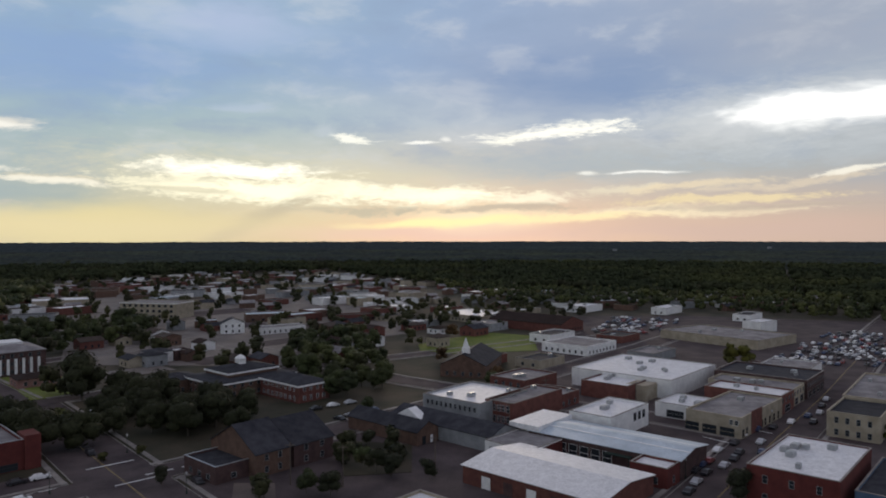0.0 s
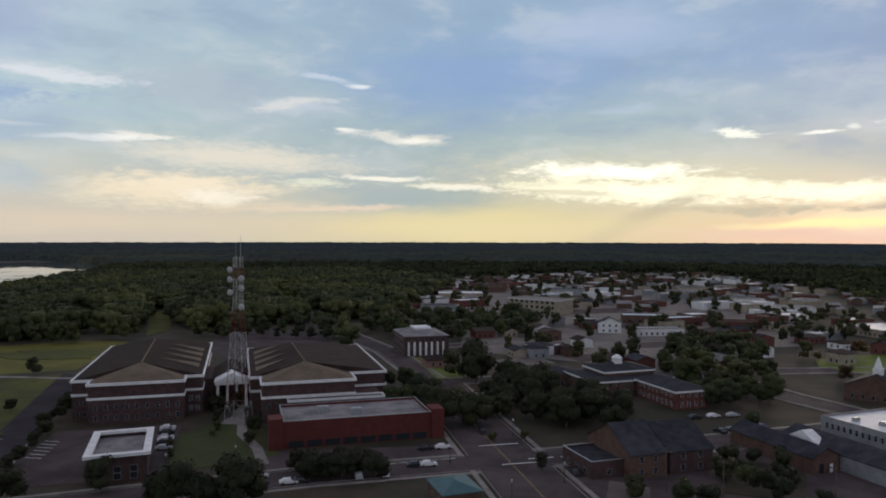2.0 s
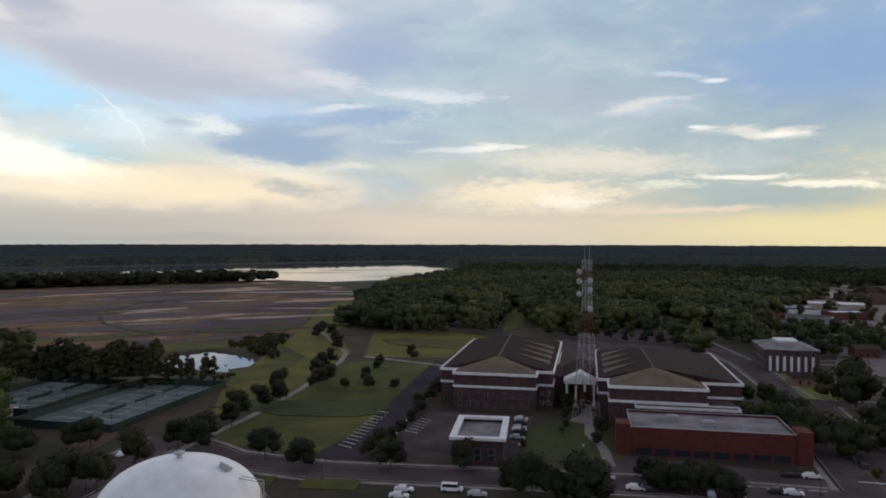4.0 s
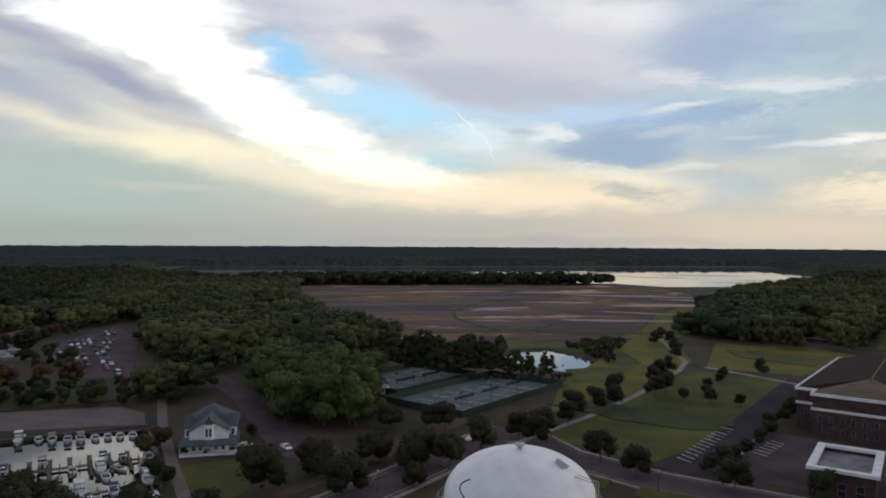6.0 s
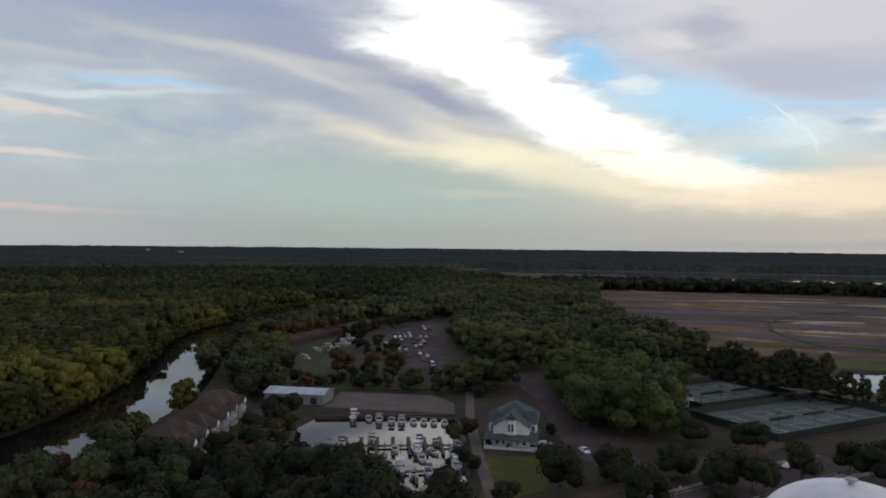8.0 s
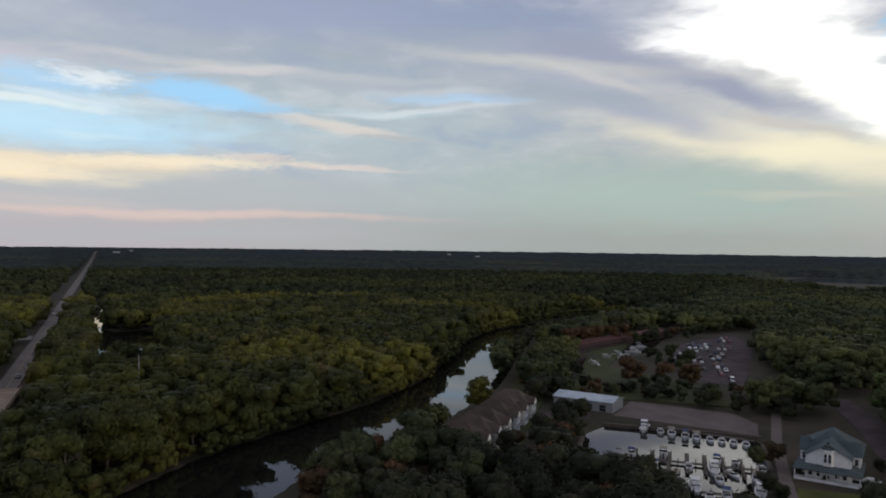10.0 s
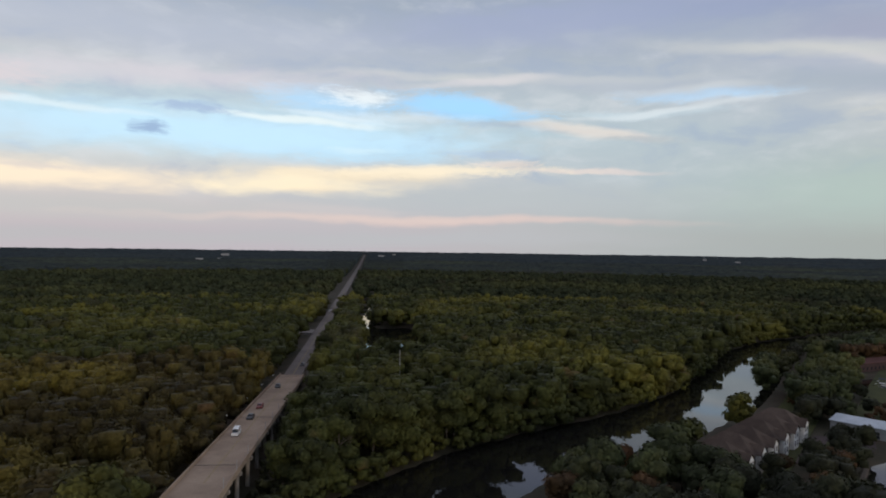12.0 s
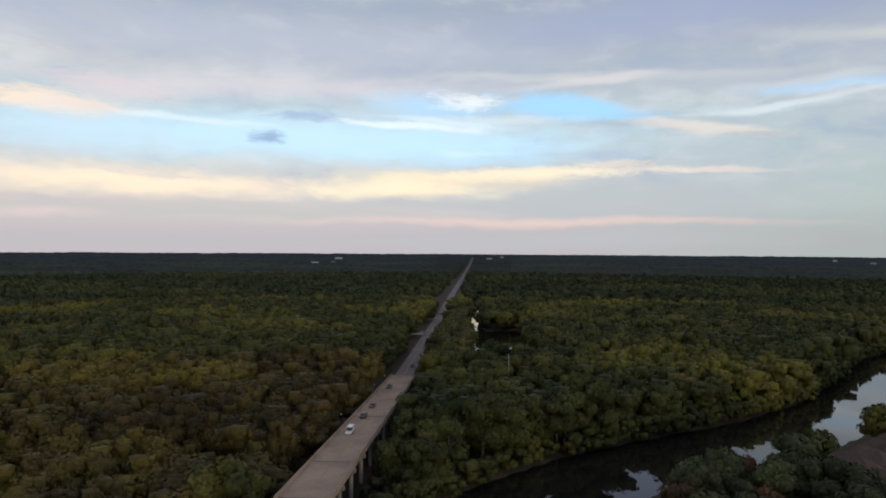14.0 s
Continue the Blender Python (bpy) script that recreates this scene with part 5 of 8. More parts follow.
forest("forest", fx[ok & ~green], fy[ok & ~green], far_proto, LEAF_HAZE, "far woods of mixed dark green, haze in the colour", 0.75, 1.3)
forest("forest", fx[ok & green], fy[ok & green], far_proto, LEAF_HAZE, "far swamp forest of mixed green, haze in the colour", 0.75, 1.3)
tx, ty = scatter([(-985, -80), (-1000, 150), (-985, 330), (-1030, 380), (-1075, 250), (-1085, 60), (-1075, -140), (-1020, -160)], 15.0)
forest("forest", tx, ty, far_proto, LEAF_OAK, "dark belt of trees on the lake shore", 0.95, 1.5)

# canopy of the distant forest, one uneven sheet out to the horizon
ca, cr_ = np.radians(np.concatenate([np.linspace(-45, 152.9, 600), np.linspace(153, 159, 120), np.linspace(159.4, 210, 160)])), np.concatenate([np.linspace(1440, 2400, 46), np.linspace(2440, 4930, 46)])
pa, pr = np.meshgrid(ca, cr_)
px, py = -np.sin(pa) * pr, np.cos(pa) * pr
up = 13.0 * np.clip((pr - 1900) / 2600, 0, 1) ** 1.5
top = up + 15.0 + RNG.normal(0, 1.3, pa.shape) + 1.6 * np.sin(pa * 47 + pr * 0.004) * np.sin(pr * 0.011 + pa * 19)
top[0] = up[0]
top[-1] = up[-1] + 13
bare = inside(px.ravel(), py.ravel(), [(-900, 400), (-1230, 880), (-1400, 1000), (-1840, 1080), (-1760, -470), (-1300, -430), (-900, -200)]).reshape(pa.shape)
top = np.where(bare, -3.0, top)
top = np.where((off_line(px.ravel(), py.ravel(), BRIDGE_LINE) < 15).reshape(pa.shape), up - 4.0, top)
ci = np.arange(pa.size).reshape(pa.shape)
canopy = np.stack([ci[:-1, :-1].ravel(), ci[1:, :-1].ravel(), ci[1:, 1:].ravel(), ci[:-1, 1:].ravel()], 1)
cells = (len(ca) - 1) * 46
# both bands carry the haze of distance in their leaf colour
for rows_, mat in ((canopy[:cells], LEAF_CANOPY_HAZE), (canopy[cells:], LEAF_FAR_HAZE)):
    tagged(new("distant_forest", quads_mesh("distant_forest", np.stack([px.ravel(), py.ravel(), top.ravel()], 1), rows_, mat)), "unbroken dark forest tinted with haze, out to the horizon", "forest", kind="stuff")

# ---- houses and halls ----
PANES = {}


def window_meshes(w, h, frame_mat):
    key = (round(w, 2), round(h, 2), frame_mat.name)
    if key not in PANES:
        g = Geo()
        b = 0.06
        g.box(-w / 2 - b, -0.07, -b, w / 2 + b, 0.02, 0).box(-w / 2 - b, -0.07, h, w / 2 + b, 0.02, h + b)
        g.box(-w / 2 - b, -0.07, 0, -w / 2, 0.02, h).box(w / 2, -0.07, 0, w / 2 + b, 0.02, h).box(-w / 2, -0.05, h * 0.48, w / 2, 0.02, h * 0.52)
        PANES[key] = (g.mesh("window", frame_mat), Geo().box(-w / 2, -0.02, 0, w / 2, 0.02, h).mesh("pane", GLASS))
    return PANES[key]


def window(parent, x, y, z, turn, w, h, frame_mat):
    f, p = window_meshes(w, h, frame_mat)
    if parent.location.length > 600:
        return
    if parent.location.length > 360:
        part("window", p, None, parent, at=pose(x, y, z, 0, 0, turn) @ pose(0, -0.03, 0))
        return
    ob = part("window", f, None, parent, at=pose(x, y, z, 0, 0, turn))
    part("pane", p, None, ob)


def windows(parent, side, lu, lv, floors, storey, w, h, gap, frame_mat, sill=0.9, margin=1.2):
    """Rows of windows on one side: s, e, n or w."""
    length = lu if side in "sn" else lv
    n = max(1, int((length - 2 * margin) / gap))
    for fl in range(floors):
        z = fl * storey + sill
        for k in range(n):
            d = margin + (k + 0.5) * (length - 2 * margin) / n
            x, y, turn = {"s": (d, 0, 0), "n": (lu - d, lv, 180), "w": (0, lv - d, -90), "e": (lu, d, 90)}[side]
            window(parent, x, y, z, turn, w, h, frame_mat)


def flat_roof(ob, lu, lv, h, wall, roof, parapet=0.5, cap=WHITE):
    t = 0.3
    part("roof", Geo().box(t, t, h - parapet - 0.25, lu - t, lv - t, h - parapet), roof, ob)
    g = Geo()
    for x0, y0, x1, y1 in ((-0.06, -0.06, lu + 0.06, t + 0.05), (-0.06, lv - t - 0.05, lu + 0.06, lv + 0.06), (-0.06, t + 0.05, t + 0.05, lv - t - 0.05), (lu - t - 0.05, t + 0.05, lu + 0.06, lv - t - 0.05)):
        g.box(x0, y0, h, x1, y1, h + 0.14)
    part("parapet_cap", g, cap, ob)


def wall_ring(lu, lv, h, t=0.3):
    """Four walls in one closed ring."""
    outer, inner = [(0, 0), (lu, 0), (lu, lv), (0, lv)], [(t, t), (lu - t, t), (lu - t, lv - t), (t, lv - t)]
    verts = [(x, y, z) for z in (-0.3, h) for x, y in outer + inner]
    faces = []
    for i in range(4):
        j = (i + 1) % 4
        faces += [(i, j, 8 + j, 8 + i), (4 + j, 4 + i, 12 + i, 12 + j), (8 + i, 8 + j, 12 + j, 12 + i), (j, i, 4 + i, 4 + j)]
    return Geo().add(verts, faces)


def gable_roof(lu, lv, h, rise, along="u", over=0.4, t=0.18):
    g = Geo()
    a, b = (lu, lv) if along == "u" else (lv, lu)
    put = (lambda x, y, z: (x, y, z)) if along == "u" else (lambda x, y, z: (y, x, z))
    drop = rise * over / (b / 2)
    for y0, y1 in ((-over, b / 2), (b + over, b / 2)):
        v = [put(-over, y0, h - drop), put(a + over, y0, h - drop), put(a + over, y1, h + rise), put(-over, y1, h + rise)]
        g.add(v + [(x, y, z + t) for x, y, z in v], [(0, 1, 2, 3), (4, 5, 6, 7), (0, 1, 5, 4), (1, 2, 6, 5), (2, 3, 7, 6), (3, 0, 4, 7)])
    return g


def gable_ends(lu, lv, h, rise, along="u", t=0.3):
    ends = []
    a, b = (lu, lv) if along == "u" else (lv, lu)
    put = (lambda x, y, z: (x, y, z)) if along == "u" else (lambda x, y, z: (y, x, z))
    for x0 in (0, a - t):
        v = [put(x, y, z) for x in (x0, x0 + t) for y, z in ((0, h), (b, h), (b / 2, h + rise))]
        ends.append(Geo().add(v, [(0, 1, 2), (3, 4, 5), (0, 1, 4, 3), (1, 2, 5, 4), (2, 0, 3, 5)]))
    return ends


def hip_roof(lu, lv, h, rise, over=0.4, t=0.15):
    a, b = (lu, lv) if lu >= lv else (lv, lu)
    put = (lambda x, y, z: (x, y, z)) if lu >= lv else (lambda x, y, z: (y, x, z))
    k = min(b / 2, a / 2 - 0.2)
    base = [put(-over, -over, h), put(a + over, -over, h), put(a + over, b + over, h), put(-over, b + over, h)]
    top = [put(k, b / 2, h + rise), put(a - k, b / 2, h + rise)]
    low = [(x, y, z - t) for x, y, z in base]
    return Geo().add(base + top + low, [(0, 1, 5, 4), (1, 2, 5), (2, 3, 4, 5), (3, 0, 4), (0, 1, 7, 6), (1, 2, 8, 7), (2, 3, 9, 8), (3, 0, 6, 9), (6, 7, 8, 9)])


def building(label, x, y, lu, lv, h, turn=48.0, wall=BRICK, roof=ROOF_GREY, style="flat", floors=1, sides="sw", win=(1.1, 1.5, 3.2), frame_mat=GREYWALL, rise=2.5,
             along="u", category="building", group="", vents=0, band=None, name="building", parapet=0.5, cap=CONCRETE, sill=0.9, shop=""):
    ob = thing(name, x, y, 0, turn, label, category, group)
    part("wall", wall_ring(lu, lv, h), wall, ob)
    if style == "flat":
        flat_roof(ob, lu, lv, h, wall, roof, parapet, cap)
    elif style == "gable":
        for end in gable_ends(lu, lv, h, rise, along):
            part("gable", end, wall, ob)
        part("roof", gable_roof(lu, lv, h, rise, along), roof, ob)
    else:
        part("roof", hip_roof(lu, lv, h, rise), roof, ob)
    storey = (h - (parapet if style == "flat" else 0)) / floors
    for side in sides:
        if side in shop:
            n = max(1, int((lu if side in "sn" else lv) / 5))
            windows(ob, side, lu, lv, 1, storey, (lu if side in "sn" else lv) / n - 1.2, 2.3, (lu if side in "sn" else lv) / n - 0.01, frame_mat, 0.4, 0.3)
            if floors > 1:
                for k in range(max(1, int((lu if side in "sn" else lv) / win[2]))):
                    d = (k + 0.5) * (lu if side in "sn" else lv) / max(1, int((lu if side in "sn" else lv) / win[2]))
                    px, py, tn = {"s": (d, 0, 0), "n": (lu - d, lv, 180), "w": (0, lv - d, -90), "e": (lu, d, 90)}[side]
                    window(ob, px, py, storey + sill, tn, win[0], win[1], frame_mat)
        else:
            windows(ob, side, lu, lv, floors, storey, win[0], win[1], win[2], frame_mat, sill)
    if band is not None:
        g = Geo()
        for x0, y0, x1, y1 in ((-0.25, -0.25, lu + 0.25, 0), (-0.25, lv, lu + 0.25, lv + 0.25), (-0.25, 0, 0, lv), (lu, 0, lu + 0.25, lv)):
            g.box(x0, y0, h - 0.9, x1, y1, h - 0.3)
        part("cornice", g, band, ob)
    for k in range(vents):
        s = RNG.uniform(0.7, 1.5)
        vx, vy = RNG.uniform(0.15, 0.85) * lu, RNG.uniform(0.15, 0.85) * lv
        u = part("air_conditioner", Geo().box(-s, -s * 0.7, 0, s, s * 0.7, 1.1).box(-s * 0.8, -s * 0.5, 1.1, s * 0.8, s * 0.5, 1.2), STEEL, ob, "grey roof unit", at=pose(vx, vy, h - parapet))
    return ob


# brick offices by the cross street
building("brown brick gabled office with a dark roof", -46.5, 176.3, 10.4, 21, 6.0, 48, BRICK_BROWN, ROOF_DARK, "gable", 2, "s", along="u", rise=5.6, win=(1.0, 1.5, 3.6))
building("two-storey brick office with a dark gable roof", -38.8, 185.0, 13, 20, 5.8, 48, BRICK_DARK, ROOF_DARK, "gable", 2, "s", along="u", rise=5.2, win=(1.2, 1.5, 3.6))
building("low flat-roofed dark brick annexe", -55, 171.5, 10, 15, 4.4, 48, BRICK_DARK, ROOF_DARK, "flat", 1, "sw", cap=STEEL, win=(1.4, 1.2, 4.0))
hall = building("long brown brick hall with a dark roof", -7.5, 203.5, 9, 30, 4.0, 48, BRICK_BROWN, ROOF_DARK, "gable", 1, "", rise=2.4, along="v")
part("door", Geo().box(2.2, -0.08, 0, 3.6, -0.004, 2.4), GLASS, hall, "dark doorway")
part("door", Geo().box(5.6, -0.08, 0, 6.6, -0.004, 2.2), WHITE, hall, "white door")
shed_c = building("grey metal workshop with a dark roof", 13, 197.5, 13, 40, 4.2, 48, GREYWALL, ROOF_DARK, "gable", 1, "", rise=2.4, along="v")
part("gable_wall", Geo().add([(-0.1, 26, 4.2), (-0.1, 38, 4.2), (-0.1, 32, 7.4), (3.5, 26, 4.2), (3.5, 38, 4.2), (3.5, 32, 7.4)], [(0, 1, 2), (3, 4, 5), (0, 1, 4, 3), (1, 2, 5, 4), (2, 0, 3, 5)]), WHITE, shed_c,
     "white cross gable")
building("two-storey grey office with a white roof", 11.6, 224, 27, 24, 7.4, 50, GREYWALL, ROOF_WHITE, "flat", 2, "w", vents=3, win=(0.9, 1.5, 1.9), frame_mat=STEEL)
building("two-storey red brick shop row", 22, 224, 30, 11, 7.4, 50, BRICK, ROOF_GREY, "flat", 2, "w", vents=1, win=(1.0, 2.0, 1.7), frame_mat=WHITE)
shop_e = building("low red brick shop with a pale roof", 40, 246, 14, 14, 5.0, 50, BRICK, ROOF_GREY, "flat", 1, "s", vents=1, cap=CONCRETE)
shop_f = building("white two-storey shop with a white roof", 49, 208, 25, 14, 7.0, 49, WHITE, ROOF_WHITE, "flat", 2, "", vents=2)
for x in (15.5, 18.5, 21.5):
    window(shop_f, x, 0, 3.2, 0, 1.8, 2.4, GREYWALL)
market = building("open market hall with a blue-grey metal roof", 58, 174, 18, 44, 5.0, 50, BRICK_DARK, ROOF_METAL, "gable", 1, "", rise=1.2, along="v")
# white frames and dark panes stand in for columns and shaded open bays
for k in range(7):
    window(market, 0, 40 - k * 3.4, 0.2, -90, 2.5, 3.4, WHITE)
part("roof_seam", Geo().box(5.3, -0.4, 5.78, 5.9, 40, 5.98), WHITE, market, "white roof seam")
part("roof_seam", Geo().box(12.1, -0.4, 5.78, 12.7, 40, 5.98), WHITE, market, "white roof seam")
part("white_roof_end", Geo().box(-0.3, 40.5, 5.2, 18.3, 50.5, 6.6), ROOF_WHITE, market, "white raised roof end")
garage = building("white garage with roller doors", 22.5, 184, 16, 15, 4.6, 48, WHITE, ROOF_GREY, "flat", 1, "", parapet=0.2)
for k in range(3):
    part("roller_door", Geo().box(-0.07, 1.2 + 4.4 * k, 0.0, -0.004, 4.8 + 4.4 * k, 3.3), STEEL_WHITE, garage, "pale roller door")
part("side_wall", Geo().box(0.0, -0.1, -0.3, 16, -0.004, 4.2), BRICK_BRIGHT, garage, "red brick side")
part("awning", Geo().box(-0.4, 0, 3.5, 3.4, 7, 3.7).box(-0.4, 0, 0, -0.2, 0.2, 3.5).box(-0.4, 6.8, 0, -0.2, 7, 3.5), SCREEN, thing("awning", 47.5, 181, 0, 50, "dark green awning in the market yard", "awning"))
shed_h = building("long red brick shed with a pale metal roof", 33.0, 148.0, 24, 38, 4.4, 48, BRICK, ROOF_WHITE, "gable", 1, "", rise=1.4, along="v")
for k in range(4):
    part("door", Geo().box(-0.07, 10 + 6.5 * k, 0, -0.004, 12.6 + 6.5 * k, 3.0), WHITE if k % 2 else BRICK_DARK, shed_h, "tall shed door")
building("low grey-roofed yard building", 44, 163, 7, 20, 4.0, 50, BRICK_DARK, ROOF_GREY, "flat", 1, "s", cap=CONCRETE)
building("small bright red brick shop", 53, 168, 7.5, 9.5, 5.0, 50, BRICK_BRIGHT, ROOF_WHITE, "flat", 1, "sw", win=(1.0, 1.6, 3.4))
building("low shop with a pale roof", -4, 136, 14, 14, 4.6, 48, CREAM, ROOF_WHITE, "flat", 1, "w")
shop_k = building("cream corner shop with a grey roof", 88, 210, 36, 17, 6.4, 47, CREAM, ROOF_GREY, "flat", 2, "", vents=1, cap=CREAM)
for k in range(3):
    window(shop_k, 0, 15.0 - 5.4 * k, 0.3, -90, 4.4, 2.6, CREAM)
for y in (1.4, 3.0):
    window(shop_k, 0, y, 4.0, -90, 1.0, 1.4, WHITE)
for x in (1.5, 4.5, 11, 14, 17, 20, 24, 28, 32):
    window(shop_k, x, 0, 0.4, 0, 1.6, 2.4, CREAM)
part("side_wall", Geo().box(8, -0.12, -0.3, 17, -0.004, 7.0), BRICK, shop_k, "red brick party wall")
building("low white shop with big windows", 81.5, 229.5, 17, 14, 4.8, 48, WHITE, ROOF_WHITE, "flat", 1, "w", vents=3, shop="w")
building("shop row with a white roof", 113, 238, 14, 26, 6.6, 48, BRICK, ROOF_WHITE, "flat", 2, "s", vents=2, shop="s")
building("cream shop row with a grey roof", 123, 250, 15, 30, 6.2, 50, CREAM, ROOF_GREY, "flat", 2, "s", vents=3, shop="s", cap=CREAM)
building("brick shop row with a dark roof", 134, 262, 26, 34, 7.0, 50, BRICK_DARK, ROOF_DARK, "flat", 2, "s", vents=3, shop="s", cap=CONCRETE)
building("low white store behind the shops", 150, 292, 22, 20, 5.6, 50, WHITE, ROOF_GREY, "flat", 1, "w", vents=1)
building("large plain store with a white flat roof", 84, 262, 44, 42, 7.0, 49, WHITE, ROOF_WHITE, "flat", 1, "", vents=7, parapet=0.3)
building("red brick shop with a white roof", 66.5, 257, 22, 19, 6.0, 49, BRICK, ROOF_WHITE, "flat", 1, "", vents=3)
part("annexe", Geo().box(0, 0, -0.3, 12, 8, 5.6), CREAM, thing("annexe", 74, 259, 0, 49, "pink stucco shop annexe with two windows", "building"))
building("red brick shop with dark windows behind the market", 30, 262, 22, 16, 7.0, 49, BRICK, ROOF_GREY, "flat", 2, "w", vents=2)
block_q = building("red brick corner block with a pale roof and roof units", 83, 148.5, 32, 19, 8.6, 49, BRICK_BRIGHT, ROOF_WHITE, "flat", 2, "w", vents=6, win=(1.0, 1.7, 4.6), parapet=0.3)
building("blue painted shop beside the brick block", 97, 140, 30, 14, 6.6, 49, material("blue_paint", (0.06, 0.10, 0.17), (0.09, 0.14, 0.22)), ROOF_DARK, "flat", 1, "w")
building("tan two-storey stucco corner shop", 126, 205, 24, 14, 7.6, 50, CREAM, ROOF_DARK, "flat", 2, "w", win=(1.0, 1.7, 2.8), cap=CREAM)
building("long cream stucco shop row", 146, 228, 50, 16, 7.0, 52, CREAM, ROOF_GREY, "flat", 2, "w", vents=2, cap=CREAM)
building("long low white school wing", 72, 357, 30, 27, 4.8, 48, WHITE, ROOF_GREY, "flat", 1, "sw", cap=WHITE)
building("red brick hall with a brown gable roof", 73, 441, 26, 56, 5.4, 48, BRICK, ROOF_BROWN, "gable", 1, "s", rise=4.2, along="v")
building("low store with a white roof", 26, 494, 40, 45, 4.8, 48, CREAM, ROOF_WHITE, "flat", 1, "sw", vents=3)
building("long cream warehouse with a grey roof", 166, 376, 42, 60, 5.0, 38, CREAM, ROOF_GREY, "flat", 1, "", vents=3)
building("white boxy loading house", 196, 440, 20, 12, 7.0, 38, WHITE, ROOF_WHITE, "flat", 1, "")
for x, y, lu, lv in ((20, 330, 16, 12), (100, 338, 24, 14), (140, 300, 12, 14), (44, 322, 20, 14), (60, 400, 26, 14), (100, 400, 22, 16), (30, 450, 18, 20), (110, 560, 30, 18), (60, 545, 26, 14), (170, 545, 30, 12),
                     (-16, 470, 20, 14), (-40, 505, 24, 16), (0, 560, 24, 14), (215, 500, 26, 12)):
    building("low shop behind the main street", x, y, lu, lv, RNG.uniform(3.8, 5.4), 48, (WHITE, CREAM, BRICK, GREYWALL)[int(RNG.integers(4))], (ROOF_GREY, ROOF_WHITE, ROOF_DARK)[int(RNG.integers(3))],
             "flat", 1, "w", group="low shops", vents=1, cap=CONCRETE, win=(1.4, 1.4, 4.5))
church = building("brick church with a dark roof and a white steeple", 18, 301, 34, 20, 5.4, 74, BRICK_BROWN, ROOF_DARK, "gable", 1, "sw", rise=4.6, category="church")
part("steeple", Geo().box(4, 8.5, 8.5, 7, 11.5, 12).lathe([(1.5, 12), (0.9, 14), (0.05, 16.5)], 8, 5.5, 10), WHITE, church, "white steeple")

# offices north of the court street
arc = building("brick office wing with a grey hipped roof and white eaves", -52, 256, 14, 24, 6.6, 48, BRICK, ROOF_DARK, "hip", 2, "sw", rise=2.0, win=(1.0, 1.6, 2.6), frame_mat=WHITE)
arc2 = building("low brick office wing with dark hipped roof and white cupola", -82, 260, 34, 26, 6.2, 48, BRICK_BROWN, ROOF_DARK, "hip", 2, "sw", rise=1.6)
part("clerestory", Geo().box(7, 5, 6.25, 29, 21, 8.7), BRICK_BROWN, arc2)
part("upper_roof", hip_roof(22, 16, 8.75, 1.9), ROOF_DARK, arc2, "dark raised hipped roof", at=pose(7, 5, 0))
part("cupola", Geo().box(15.5, 11, 9.6, 18.5, 14, 12.4).lathe([(2.3, 12.4), (1.6, 13.0), (0.1, 13.9)], 8, 17, 12.5), WHITE, arc2, "white cupola")


def eaves(ob, x0, y0, x1, y1, z, out=0.55):
    """White fascia under a roof's edge."""
    for a in ((x0 - out, y0 - out, x1 + out, y0 - 0.004), (x0 - out, y1 + 0.004, x1 + out, y1 + out), (x0 - out, y0 - 0.004, x0 - 0.004, y1 + 0.004), (x1 + 0.004, y0 - 0.004, x1 + out, y1 + 0.004)):
        part("eaves", Geo().box(a[0], a[1], z - 0.75, a[2], a[3], z - 0.12), WHITE, ob, "white fascia")


eaves(arc, 0, 0, 14, 24, 6.6)
eaves(arc2, 0, 0, 34, 26, 6.2)
eaves(arc2, 7, 5, 29, 21, 8.7)
building("low office wing with a grey roof", -104, 268, 16, 16, 5.4, 48, BRICK_BROWN, ROOF_DARK, "hip", 1, "sw", rise=1.8)
three = building("three-storey brick office with white panels and hipped roof", -194, 302.5, 23, 30, 10.2, 44, BRICK_DARK, ROOF_GREY, "hip", 3, "sw", rise=3.0, win=(1.2, 1.6, 3.0))
for k in range(7):
    part("panel", Geo().box(1.6 + k * 3.0, -0.12, 0.4, 2.7 + k * 3.0, -0.01, 7.2), WHITE, three, "tall white panel")
part("roof_deck", Geo().box(7, 9, 12.4, 16, 20, 13.4), ROOF_WHITE, three, "pale flat roof top")
building("low pink brick lodge with a hipped roof", -168, 281, 16, 12, 3.6, 44, material("pink_brick", (0.22, 0.12, 0.105), (0.30, 0.17, 0.15)), ROOF_BROWN, "hip", 1, "sw", rise=1.6)
building("small dark house with a white roof edge", -130, 345, 9, 9, 5.0, 48, BRICK_DARK, ROOF_WHITE, "flat", 2, "sw")
hotel = building("four-storey white block with broad windows", -240, 530, 46, 24, 12.0, -12, CREAM, ROOF_GREY, "flat", 3, "sw", win=(2.2, 2.0, 4.4), band=WHITE)
building("white house with a gabled front", -137, 440, 14, 10, 6.5, 20, WHITE, ROOF_DARK, "gable", 2, "sw", along="v", rise=3.2)
building("long low white building", -112, 436, 30, 12, 4.4, 35, WHITE, ROOF_GREY, "flat", 1, "sw")
building("low hall with a white roof", -346, 600, 44, 34, 6.0, 30, CREAM, ROOF_WHITE, "flat", 1, "sw")

